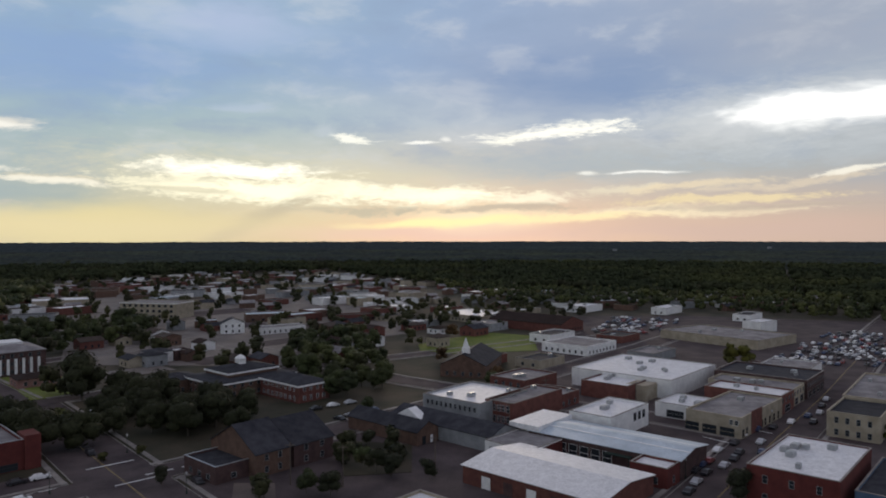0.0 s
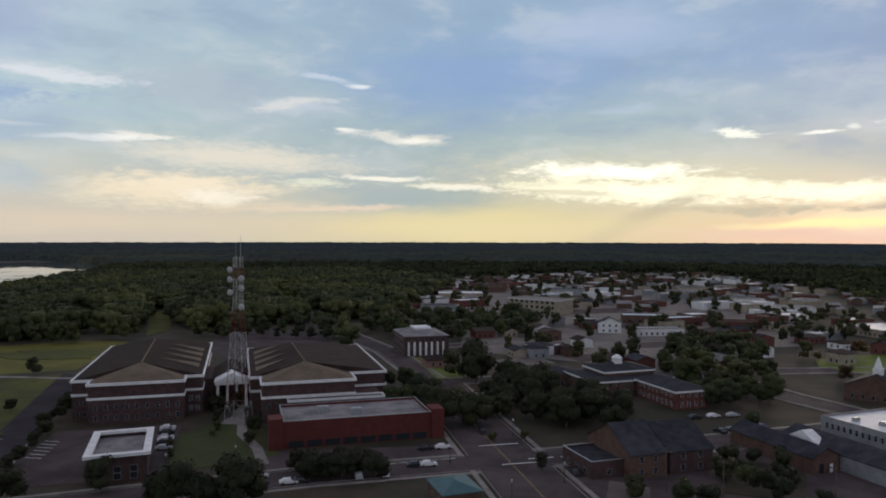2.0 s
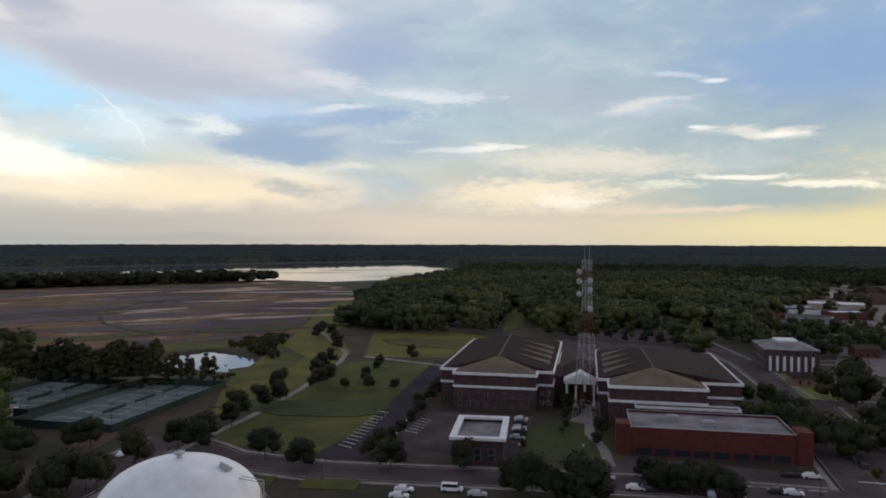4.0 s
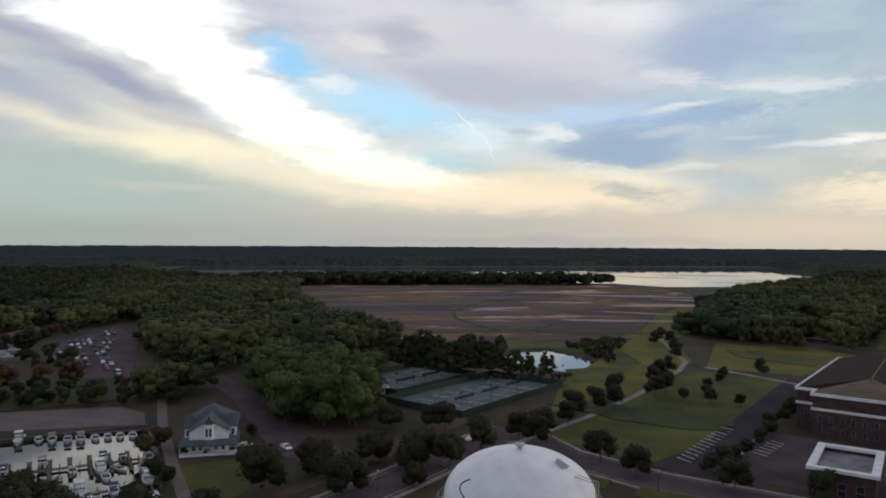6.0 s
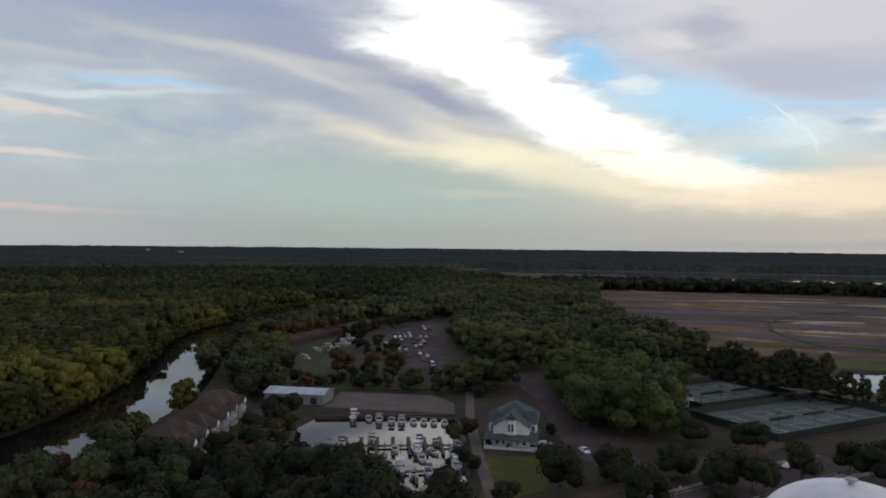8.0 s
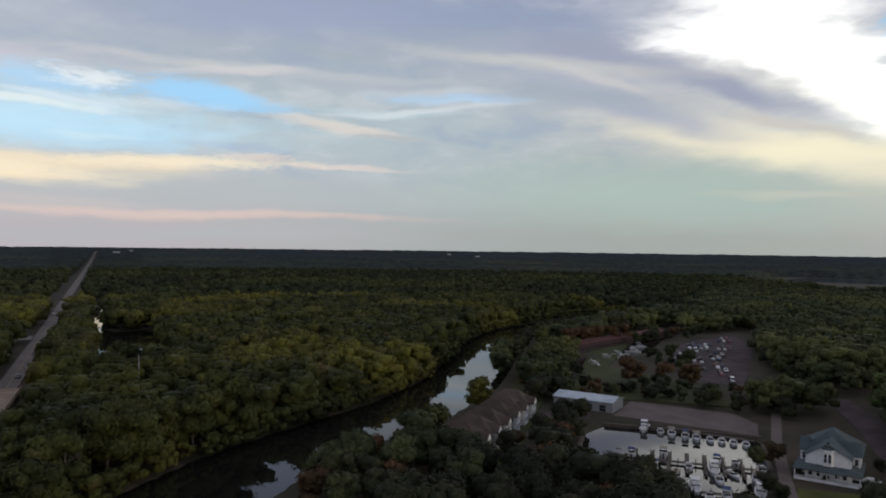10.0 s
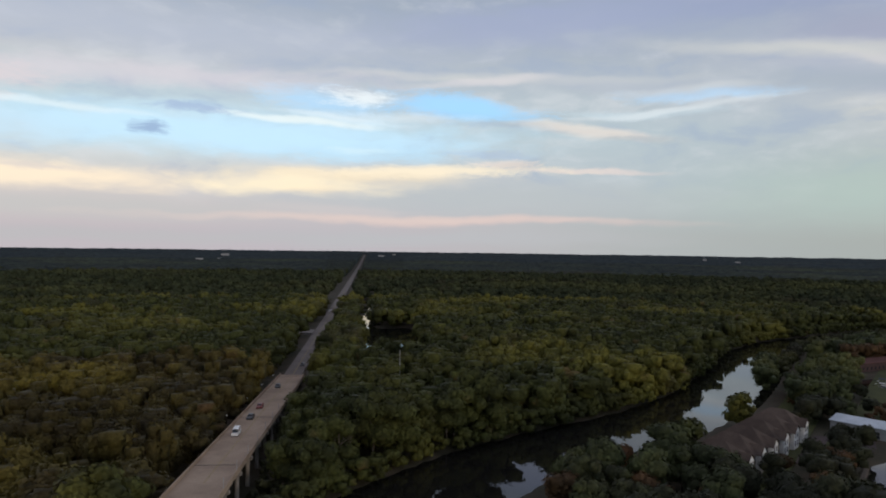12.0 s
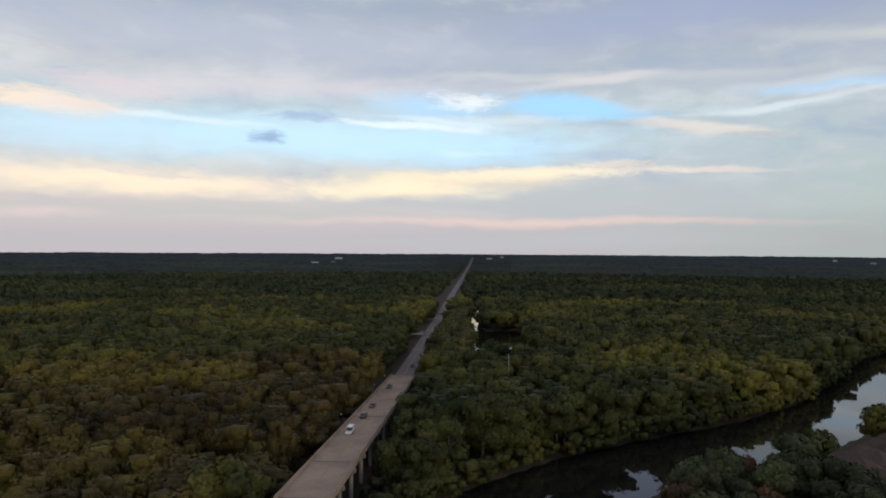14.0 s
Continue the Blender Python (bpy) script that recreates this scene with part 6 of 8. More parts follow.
# far houses and sheds of the town
TOWN_FAR = [(-420, 520), (-205, 470), (-60, 470), (-25, 640), (55, 570), (330, 565), (360, 630), (60, 740), (-30, 880), (-200, 1200), (-400, 1060), (-500, 760)]
hx, hy = scatter(TOWN_FAR, 37.0)
ok = dry(hx, hy, 8)
walls, roofs = (WHITE, CREAM, BRICK, BRICK_BROWN, GREYWALL), (ROOF_GREY, ROOF_DARK, ROOF_WHITE, ROOF_BROWN, ROOF_METAL)
for x, y in zip(hx[ok], hy[ok]):
    if math.hypot(x + 215, y - 535) < 60 or math.hypot(x + 330, y - 625) < 50 or math.hypot(x - 25, y - 530) < 50:
        continue
    w, r = int(RNG.integers(5)), int(RNG.integers(5))
    if RNG.random() < 0.22:
        building("small far house with a gable roof", x, y, RNG.uniform(9, 14), RNG.uniform(8, 11), RNG.uniform(3.2, 5.5), RNG.choice((20, 48, 110, -42)), walls[w],
                 roofs[r % 2], "gable", 1, "s", rise=RNG.uniform(1.4, 2.2), group="far houses", win=(1.1, 1.4, 4.0), name="house", category="house")
    else:
        building("far flat-roofed shed or shop", x, y, RNG.uniform(14, 34), RNG.uniform(12, 22), RNG.uniform(4, 7), RNG.choice((20, 48, 60)), walls[w],
                 roofs[r], "flat", 1, "s", group="far shops", win=(2.0, 1.6, 6.0))
nx, ny = scatter([(-200, 330), (-150, 300), (-120, 300), (-50, 345), (30, 400), (0, 480), (-60, 470), (-205, 470)], 30.0)
ok = dry(nx, ny, 6)
for x, y in zip(nx[ok], ny[ok]):
    if math.hypot(x + 115, y - 440) < 34:
        continue
    w, r = int(RNG.integers(5)), int(RNG.integers(4))
    building("small house with a gable roof among trees", x, y, RNG.uniform(9, 14), RNG.uniform(8, 12), RNG.uniform(3.2, 5.5), RNG.choice((48, 138, -42)), walls[w], (ROOF_GREY, ROOF_DARK, ROOF_BROWN, ROOF_COTTAGE)[r],
             "gable" if RNG.random() < 0.6 else "hip", 1, "sw", rise=RNG.uniform(1.3, 2.2), group="houses of the old quarter", name="house", category="house")

# red brick office before the court house
red = building("long flat-roofed office of bright red brick", -138.8, 152.9, 43.4, 21, 7.8, 45.5, BRICK_BRIGHT, ROOF_GREY, "flat", 1, "", parapet=0.7, cap=STEEL)
part("stair_tower", Geo().box(-4.0, -0.8, -0.3, -0.003, 5, 8.8), BRICK_BRIGHT, red, "red brick corner tower")
part("stair_tower", Geo().box(43.403, -0.8, -0.3, 47.2, 6, 8.8), BRICK_BRIGHT, red, "red brick corner tower")
# windows with dark frames, coloured to read as the shaded strip at ground level
windows(red, "s", 43.4, 21, 1, 4, 4.2, 1.7, 5.0, ROOF_DARK, 0.3, 1.0)
for px, py in ((12.5, 12), (22, 7)):
    part("air_conditioner", Geo().box(px - 1.7, py - 1.3, 7.1, px + 1.7, py + 1.3, 8.7).box(px - 1.3, py - 0.9, 8.7, px + 1.3, py + 0.9, 8.95), STEEL, red, "grey roof unit")

# court house: two wings, a link and a columned porch
jc = thing("courthouse", -215, 137.5, 0, 45.5, "dark brick court house with white cornices and brown hipped roofs", "courthouse")


def wing(u0, v0, u1, v1, h, name="wing", mat=BRICK_DARK):
    return part(name, Geo().box(u0, v0, -0.3, u1, v1, h), mat, jc)


def cornice(u0, v0, u1, v1, z0, z1, out=0.5, mat=WHITE, name="cornice"):
    g = Geo()
    for a in ((u0 - out, v0 - out, u1 + out, v0), (u0 - out, v1, u1 + out, v1 + out), (u0 - out, v0, u0, v1), (u1, v0, u1 + out, v1)):
        g.box(a[0], a[1], z0, a[2], a[3], z1)
    return part(name, g, mat, jc, "white cornice")


wing(0, 6.8, 40.4, 84, 12.4)
wing(6, -0.8, 34.9, 6.79, 12.4)
wing(59.5, -13.4, 89.5, -2.01, 12.4)
wing(56, -2, 102, 62, 12.4)
wing(67.7, -17.2, 98.5, -13.41, 7.6)
wing(89.51, -13.4, 98.5, -2.01, 7.6)
wing(40.41, 18, 55.99, 44, 9.6, "link")
for u0, v0, u1, v1 in ((0, 6.8, 40.4, 84), (6, -0.8, 34.9, 6.8), (59.5, -13.4, 89.5, -2), (56, -2, 102, 62)):
    cornice(u0, v0, u1, v1, 12.4, 13.3, 0.55)
    cornice(u0, v0, u1, v1, 7.9, 8.7, 0.3)
cornice(67.7, -17.2, 98.5, -13.41, 7.2, 8.0, 0.4)
def hipped(u0, v0, u1, v1, p0, f0, ridge0, ridge1, z0=13.2, z1=17.4):
    """Brown hipped roof whose tan front face runs out over the projecting bay."""
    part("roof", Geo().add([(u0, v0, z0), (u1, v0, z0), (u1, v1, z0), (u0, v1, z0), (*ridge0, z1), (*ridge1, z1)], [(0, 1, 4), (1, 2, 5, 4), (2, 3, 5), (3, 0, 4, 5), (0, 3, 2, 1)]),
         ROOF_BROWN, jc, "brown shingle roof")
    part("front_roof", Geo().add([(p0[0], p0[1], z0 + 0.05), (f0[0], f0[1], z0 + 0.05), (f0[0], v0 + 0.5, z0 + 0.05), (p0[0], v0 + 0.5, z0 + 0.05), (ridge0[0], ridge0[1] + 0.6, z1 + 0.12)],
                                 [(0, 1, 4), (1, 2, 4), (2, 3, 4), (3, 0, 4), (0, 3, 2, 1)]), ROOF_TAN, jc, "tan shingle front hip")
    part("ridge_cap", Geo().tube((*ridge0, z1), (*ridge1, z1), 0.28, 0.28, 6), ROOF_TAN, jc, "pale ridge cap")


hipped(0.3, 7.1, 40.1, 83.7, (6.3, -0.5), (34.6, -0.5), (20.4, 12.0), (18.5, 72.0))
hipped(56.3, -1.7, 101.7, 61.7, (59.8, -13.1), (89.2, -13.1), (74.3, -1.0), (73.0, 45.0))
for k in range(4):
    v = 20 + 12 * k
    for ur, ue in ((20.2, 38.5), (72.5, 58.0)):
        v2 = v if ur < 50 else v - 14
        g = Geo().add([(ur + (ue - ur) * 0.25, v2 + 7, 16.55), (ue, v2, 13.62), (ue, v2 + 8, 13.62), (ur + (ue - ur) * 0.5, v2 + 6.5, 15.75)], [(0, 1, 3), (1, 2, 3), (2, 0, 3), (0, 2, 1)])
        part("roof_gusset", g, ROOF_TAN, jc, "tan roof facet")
for u0, n, v in ((6, 9, -0.8), (59.5, 9, -13.4)):
    for z, hh in ((1.2, 1.6), (4.6, 1.6)):
        for k in range(n):
            window(jc, u0 + 2.2 + k * 3.1, v, z, 0, 1.0, hh, GREYWALL)
for z in (1.2, 4.6):
    for u in (1.6, 3.8):
        window(jc, u, 6.8, z, 0, 1.0, 1.6, GREYWALL)
    for u in (36.6, 38.8):
        window(jc, u, 6.8, z, 0, 1.0, 1.6, WHITE)
# porch
part("porch_floor", Geo().box(44, 10, -0.3, 56, 18, 0.7), CONCRETE, jc)
for k in range(4):
    part("column", Geo().lathe([(0.55, 0.7), (0.5, 1.1), (0.42, 8.1), (0.6, 8.5)], 12, 45.2 + k * 3.2, 11.2), WHITE, jc, "white column")
part("pediment", Geo().box(44.2, 10.2, 8.5, 55.6, 17.99, 9.6).add([(44, 10, 9.6), (55.8, 10, 9.6), (49.9, 10, 12.6), (44, 18, 9.6), (55.8, 18, 9.6), (49.9, 18, 12.6)],
     [(0, 1, 2), (3, 4, 5), (0, 1, 4, 3), (1, 2, 5, 4), (2, 0, 3, 5)]), WHITE, jc, "white pediment")
part("porch_glass", Geo().box(46, 17.6, 0.7, 54, 17.9, 8.3), GLASS, jc, "tall dark glazing")
part("roof", gable_roof(12.4, 22, 9.7, 3.1, "v"), ROOF_BROWN, jc, at=pose(43.6, 18.2, 0.1))

# low brick pavilion with a white roof rim
pav = building("low brick pavilion with a broad white roof rim", -151, 104.5, 13.6, 23, 6.4, 48, BRICK_DARK, ROOF_GREY, "flat", 1, "sw", win=(1.6, 3.2, 3.4), parapet=0.8)
pav.matrix_basis = pose(-159.1, 106.4, 0, 0, 0, 49.5)
g = Geo()
for a in ((-0.8, -0.8, 14.4, 1.0), (-0.8, 22, 14.4, 23.8), (-0.8, 1.0, 1.0, 22), (12.6, 1.0, 14.4, 22)):
    g.box(a[0], a[1], 6.55, a[2], a[3], 7.3)
part("roof_rim", g, WHITE, pav, "broad white rim")
kiosk = building("small brick kiosk with a teal roof", -76, 134, 9, 11, 4.2, 48, BRICK_BROWN, ROOF_TEAL, "hip", 1, "sw", rise=1.4)

# ---- water tower ----
tower = thing("water_tower", -82.9, 18.7, 0, 0, "white spheroid water tower on steel legs", "water tower")
A_T, C_T, Z_T = 9.0, 5.6, 30.0
part("tank", Geo().lathe([(max(A_T * math.cos(radians(a)), 0.02), Z_T + C_T * math.sin(radians(a)) * (1 if a > 0 else 1.25)) for a in range(-90, 91, 6)], 64), TANK, tower, smooth=True)
part("vent", Geo().lathe([(0.28, Z_T + C_T - 0.05), (0.28, Z_T + C_T + 0.35), (0.62, Z_T + C_T + 0.42), (0.62, Z_T + C_T + 0.62), (0.1, Z_T + C_T + 0.78)], 16), STEEL_WHITE, tower, "grey-white roof vent")
part("hatch", Geo().box(-0.6, -0.45, 0, 0.6, 0.45, 0.5).box(-0.66, -0.51, 0.5, 0.66, 0.51, 0.58), STEEL_WHITE, tower, "square roof hatch", at=pose(3.4, 4.0, Z_T + 4.45, -26, 18, 30))
part("riser", Geo().tube((0, 0, -0.3), (0, 0, Z_T - 6.6), 0.9, 0.9, 16), TANK, tower)
for k in range(6):
    a = k * math.pi / 3 + 0.3
    part("leg", Geo().tube((math.cos(a) * 10.2, math.sin(a) * 10.2, -0.3), (math.cos(a) * 8.7, math.sin(a) * 8.7, Z_T - 1.5), 0.38, 0.38, 10), TANK, tower)
g = Geo()
for k in range(36):
    a, b = radians(10 * k), radians(10 * k + 10)
    for z in (Z_T - 1.4, Z_T - 0.9, Z_T - 0.35):
        g.tube((math.cos(a) * 9.9, math.sin(a) * 9.9, z), (math.cos(b) * 9.9, math.sin(b) * 9.9, z), 0.03, 0.03, 4)
    g.tube((math.cos(a) * 9.9, math.sin(a) * 9.9, Z_T - 1.5), (math.cos(a) * 9.9, math.sin(a) * 9.9, Z_T - 0.35), 0.03, 0.03, 4)
part("balcony_rail", g, STEEL_WHITE, tower)
part("balcony", Geo().lathe([(8.7, Z_T - 1.62), (9.95, Z_T - 1.62), (9.95, Z_T - 1.5), (8.7, Z_T - 1.5)], 48), STEEL_WHITE, tower)
g = Geo()
for s in (-0.25, 0.25):
    g.tube((5.6 + s, 7.6 - s, Z_T - 1.5), (5.6 + s, 7.6 - s, Z_T + 3.1), 0.05, 0.05, 6)
    g.tube((5.6 + s, 7.6 - s, Z_T + 3.1), (4.2 + s, 5.6 - s, Z_T + 3.55), 0.05, 0.05, 6)
for k in range(14):
    g.tube((5.35, 7.85, Z_T - 1.4 + 0.33 * k), (5.85, 7.35, Z_T - 1.4 + 0.33 * k), 0.025, 0.025, 4)
part("ladder", g, STEEL_WHITE, tower, "white steel ladder")


def on_tank(a, e, out=0.03):
    a, e = radians(a), radians(e)
    return ((A_T + out) * math.cos(e) * math.cos(a), (A_T + out) * math.cos(e) * math.sin(a), Z_T + (C_T + out) * math.sin(e))


g = Geo()
curl = [(-62 + 0.6 * k - 9 * math.sin(k * 0.33), 36 - 2.1 * k) for k in range(12)] + [(-55 + 5 * math.cos(k * 0.5), 6 + 7 * math.sin(k * 0.5)) for k in range(11)]
for (a0, e0), (a1, e1) in zip(curl, curl[1:]):
    g.tube(on_tank(a0, e0), on_tank(a1, e1), 0.08, 0.08, 5)
part("lettering", g, INK, tower, "dark curling brush stroke")

# ---- radio mast ----
mast = thing("radio_mast", -172.8, 169.2, 0, 20, "red and white lattice radio mast with white dishes", "radio mast")


def mast_half(z):
    return 3.4 + (1.15 - 3.4) * min(z, 40) / 40


levels = [0, 6, 11.5, 16.5, 21, 25, 28.8, 32.4, 36, 39.5, 43, 46.5, 50, 53.5]
for k in range(len(levels) - 1):
    z0, z1 = levels[k], levels[k + 1]
    a, b = mast_half(z0), mast_half(z1)
    g = Geo()
    lo, hi = [(-a, -a), (a, -a), (a, a), (-a, a)], [(-b, -b), (b, -b), (b, b), (-b, b)]
    for i in range(4):
        j = (i + 1) % 4
        g.tube((*lo[i], z0), (*hi[i], z1), 0.09, 0.09, 5)
        g.tube((*lo[i], z0), (*hi[j], z1), 0.042, 0.042, 4)
        g.tube((*lo[j], z0), (*hi[i], z1), 0.042, 0.042, 4)
        g.tube((*hi[i], z1), (*hi[j], z1), 0.042, 0.042, 4)
    part("lattice_section", g, STEEL_RED if k in (1, 2, 6, 7, 11) else STEEL_WHITE, mast, "red painted lattice" if k in (1, 2, 6, 7, 11) else "white painted lattice")
part("footing", Geo().box(-4.6, -4.6, -0.3, 4.6, 4.6, 0.25), CONCRETE, mast)
for x, z in ((-0.8, 58.5), (0.9, 60.5)):
    part("antenna", Geo().tube((x, 0, 53), (x, 0, z), 0.07, 0.04, 6), STEEL, mast)
for side, z in ((1, 37.6), (1, 43.6), (1, 46.8), (-1, 42.2), (-1, 46.4), (-1, 49.6)):
    ob = part("dish", Geo().lathe([(0.2, -0.4), (0.8, -0.15), (1.0, 0.2), (1.0, 0.4), (0.7, 0.6), (0.1, 0.7)], 20), STEEL_WHITE, mast, "white drum antenna dish", smooth=False,
              at=pose(side * 1.9, -1.6, z, 90, 0, 15 * side))

# ---- bridge and causeway ----
def deck_z(s):
    rise = 13.0 * min(max((s + 140 - 1900) / 2600, 0), 1) ** 1.5
    return 11.0 - 0.047 * min(max(s, 0), 187) if s < 187 else 2.2 - 1.3 * min((s - 187) / 250, 1) + rise


def bridge_at(s, across=0.0):
    return (BRIDGE_A.x + BRIDGE_D.x * s - BRIDGE_D.y * across * -1, BRIDGE_A.y + BRIDGE_D.y * s - BRIDGE_D.x * across)


bridge = thing("bridge", 0, 0, 0, 0, "long two-lane concrete girder bridge on column bents", "bridge")


def span(s0, s1, c0, c1, dz0, dz1):
    """A slab along the bridge between two offsets across, from dz0 to dz1 over the deck."""
    n = max(1, int((s1 - s0) / 40))
    v, f = [], []
    for k in range(n + 1):
        s = s0 + (s1 - s0) * k / n
        for c in (c0, c1):
            x, y = bridge_at(s, c)
            v += [(x, y, deck_z(s) + dz0), (x, y, deck_z(s) + dz1)]
        if k:
            a = 4 * (k - 1)
            f += [(a, a + 2, a + 6, a + 4), (a + 1, a + 5, a + 7, a + 3), (a, a + 4, a + 5, a + 1), (a + 2, a + 3, a + 7, a + 6)]
    return Geo().add(v, f + [(0, 1, 3, 2), (4 * n, 4 * n + 2, 4 * n + 3, 4 * n + 1)])


for k in range(-8, 13):
    s0, s1 = 14.4 * k, 14.4 * (k + 1) - 0.04
    part("deck_slab", span(s0, s1, -5.7, 5.7, -0.45, 0.0), DECK, bridge)
    for c in (-4, 0, 4):
        part("girder", span(s0, s1, c - 0.35, c + 0.35, -1.5, -0.452), CONCRETE, bridge)
    for c in (-5.55, 5.3):
        part("parapet", span(s0, s1, c, c + 0.25, 0.002, 0.8), DECK, bridge)
    top = deck_z(s0) - 1.5
    for c in (-4.2, 4.2):
        x, y = bridge_at(s0, c)
        part("column", Geo().tube((x, y, -2.4), (x, y, top - 0.9), 0.5, 0.5, 10), CONCRETE, bridge)
    part("bent_cap", span(s0 - 0.6, s0 + 0.6, -5.3, 5.3, -2.45, -1.502), CONCRETE, bridge)
for k in range(-6, 13):
    x, y = bridge_at(14.4 * k + 7, 5.42)
    part("post", Geo().tube((x, y, deck_z(14.4 * k) + 0.4), (x, y, deck_z(14.4 * k) + 2.6), 0.07, 0.06, 6), STEEL, bridge, "short dark rail post")
part("kerb_walk", span(-115, 187, 4.4, 5.29, 0.003, 0.2), DECK, bridge)
road = tagged(part("road_causeway", span(187, 4100, -4.0, 4.0, -2.2, -0.02), ROAD_PALE, None, "straight grey road on a low causeway"), kind="structure")
tagged(part("causeway_lay_by", span(352, 372, -15, -4.6, -2.4, -0.05), CONCRETE, None, "pale concrete lay-by"), kind="structure")
tagged(part("embankment", span(187, 4100, -6.5, 6.5, -3.5, -1.2), SOIL, None, "grassy causeway bank"), kind="structure")
part("lane_line", span(-115, 187, -0.18, -0.06, 0.004, 0.012), YELLOW, bridge)
part("lane_line", span(-115, 187, 0.06, 0.18, 0.004, 0.012), YELLOW, bridge)
for s in (0, 28.8, 86.4, 144, 180):
    part("expansion_joint", span(s - 0.22, s + 0.18, -5.2, 4.3, 0.004, 0.02), RUBBER, bridge, "dark expansion joint")
tagged(part("road_line", span(187, 1500, -0.15, 0.15, -0.018, -0.006), YELLOW, None, "yellow centre line"), kind="structure")

# ---- vehicles ----
def car_model(label, paint, length=4.6, height=1.45, van=False):
    ob = thing("car", 0, 0, 0, 0, label, "car")
    h, w = height, 0.9
    l = length / 2
    if van:
        low = [(-l, 0.35), (-l, 1.0), (-l + 0.1, h), (l - 1.3, h), (l - 0.9, 1.05), (l, 0.95), (l, 0.35)]
        glass = [(-l + 0.3, 1.08), (-l + 0.35, h - 0.12), (l - 1.38, h - 0.12), (l - 1.0, 1.08)]
    else:
        low = [(-l, 0.35), (-l, 0.88), (-l + 0.5, 0.95), (-l + 1.1, h), (l - 1.9, h), (l - 1.2, 0.95), (l - 0.1, 0.8), (l, 0.35)]
        glass = [(-l + 0.72, 0.99), (-l + 1.14, h - 0.07), (l - 1.94, h - 0.07), (l - 1.38, 0.99)]

    def slab(prof, half, top):
        n = len(prof)
        v = [(x, -(half if z < 1 else top), z) for x, z in prof] + [(x, (half if z < 1 else top), z) for x, z in prof]
        return Geo().add(v, [tuple(range(n)), tuple(range(n, 2 * n))[::-1]] + [(i, (i + 1) % n, n + (i + 1) % n, n + i) for i in range(n)])

    part("body", slab(low, w, w * 0.82), paint, ob)
    part("side_glass", slab(glass, w * 0.93, w * 0.845), GLASS, ob)
    xr, xf = (l - 1.16, l - 1.76) if not van else (l - 0.9, l - 1.26)
    part("windscreen", Geo().add([(xf, -0.68, h - 0.06), (xf, 0.68, h - 0.06), (xr + 0.02, 0.76, 0.98), (xr + 0.02, -0.76, 0.98), (xf + 0.05, -0.68, h - 0.02), (xf + 0.05, 0.68, h - 0.02),
         (xr + 0.08, 0.76, 1.02), (xr + 0.08, -0.76, 1.02)], [(0, 1, 2, 3), (4, 5, 6, 7), (0, 1, 5, 4), (1, 2, 6, 5), (2, 3, 7, 6), (3, 0, 4, 7)]), GLASS, ob)
    wheel = Geo().tube((0, -0.11, 0), (0, 0.11, 0), 0.33, 0.33, 12).mesh("wheel", RUBBER)
    for x in (-l + 0.85, l - 0.85):
        for y in (-0.8, 0.8):
            part("wheel", wheel, None, ob, at=pose(x, y, 0.33))
    return ob


def enamel(name, c):
    return material(name, tuple(v * 0.9 for v in c), c, 0.8, 5.0, 0.3, 0.0, spec=0.5)


CAR_KINDS = [car_model("white parked car", enamel("white_enamel", (0.75, 0.75, 0.75))), car_model("silver grey parked car", enamel("silver_enamel", (0.42, 0.43, 0.45))),
             car_model("black parked car", enamel("black_enamel", (0.03, 0.03, 0.035))), car_model("dark blue parked car", enamel("blue_enamel", (0.04, 0.06, 0.12))),
             car_model("dark red parked car", enamel("red_enamel", (0.20, 0.03, 0.03))), car_model("white parked van with a high roof", enamel("van_enamel", (0.75, 0.75, 0.74)), 5.2, 1.95, True)]
USED = [False] * len(CAR_KINDS)


def car(kind, x, y, turn, z=0.08, group=""):
    m = pose(x, y, z, 0, 0, turn)
    if USED[kind]:
        ob = copy_thing(CAR_KINDS[kind], m)
    else:
        ob, USED[kind] = CAR_KINDS[kind], True
        ob.matrix_basis = m
    if group:
        ob["group"] = group
    return ob


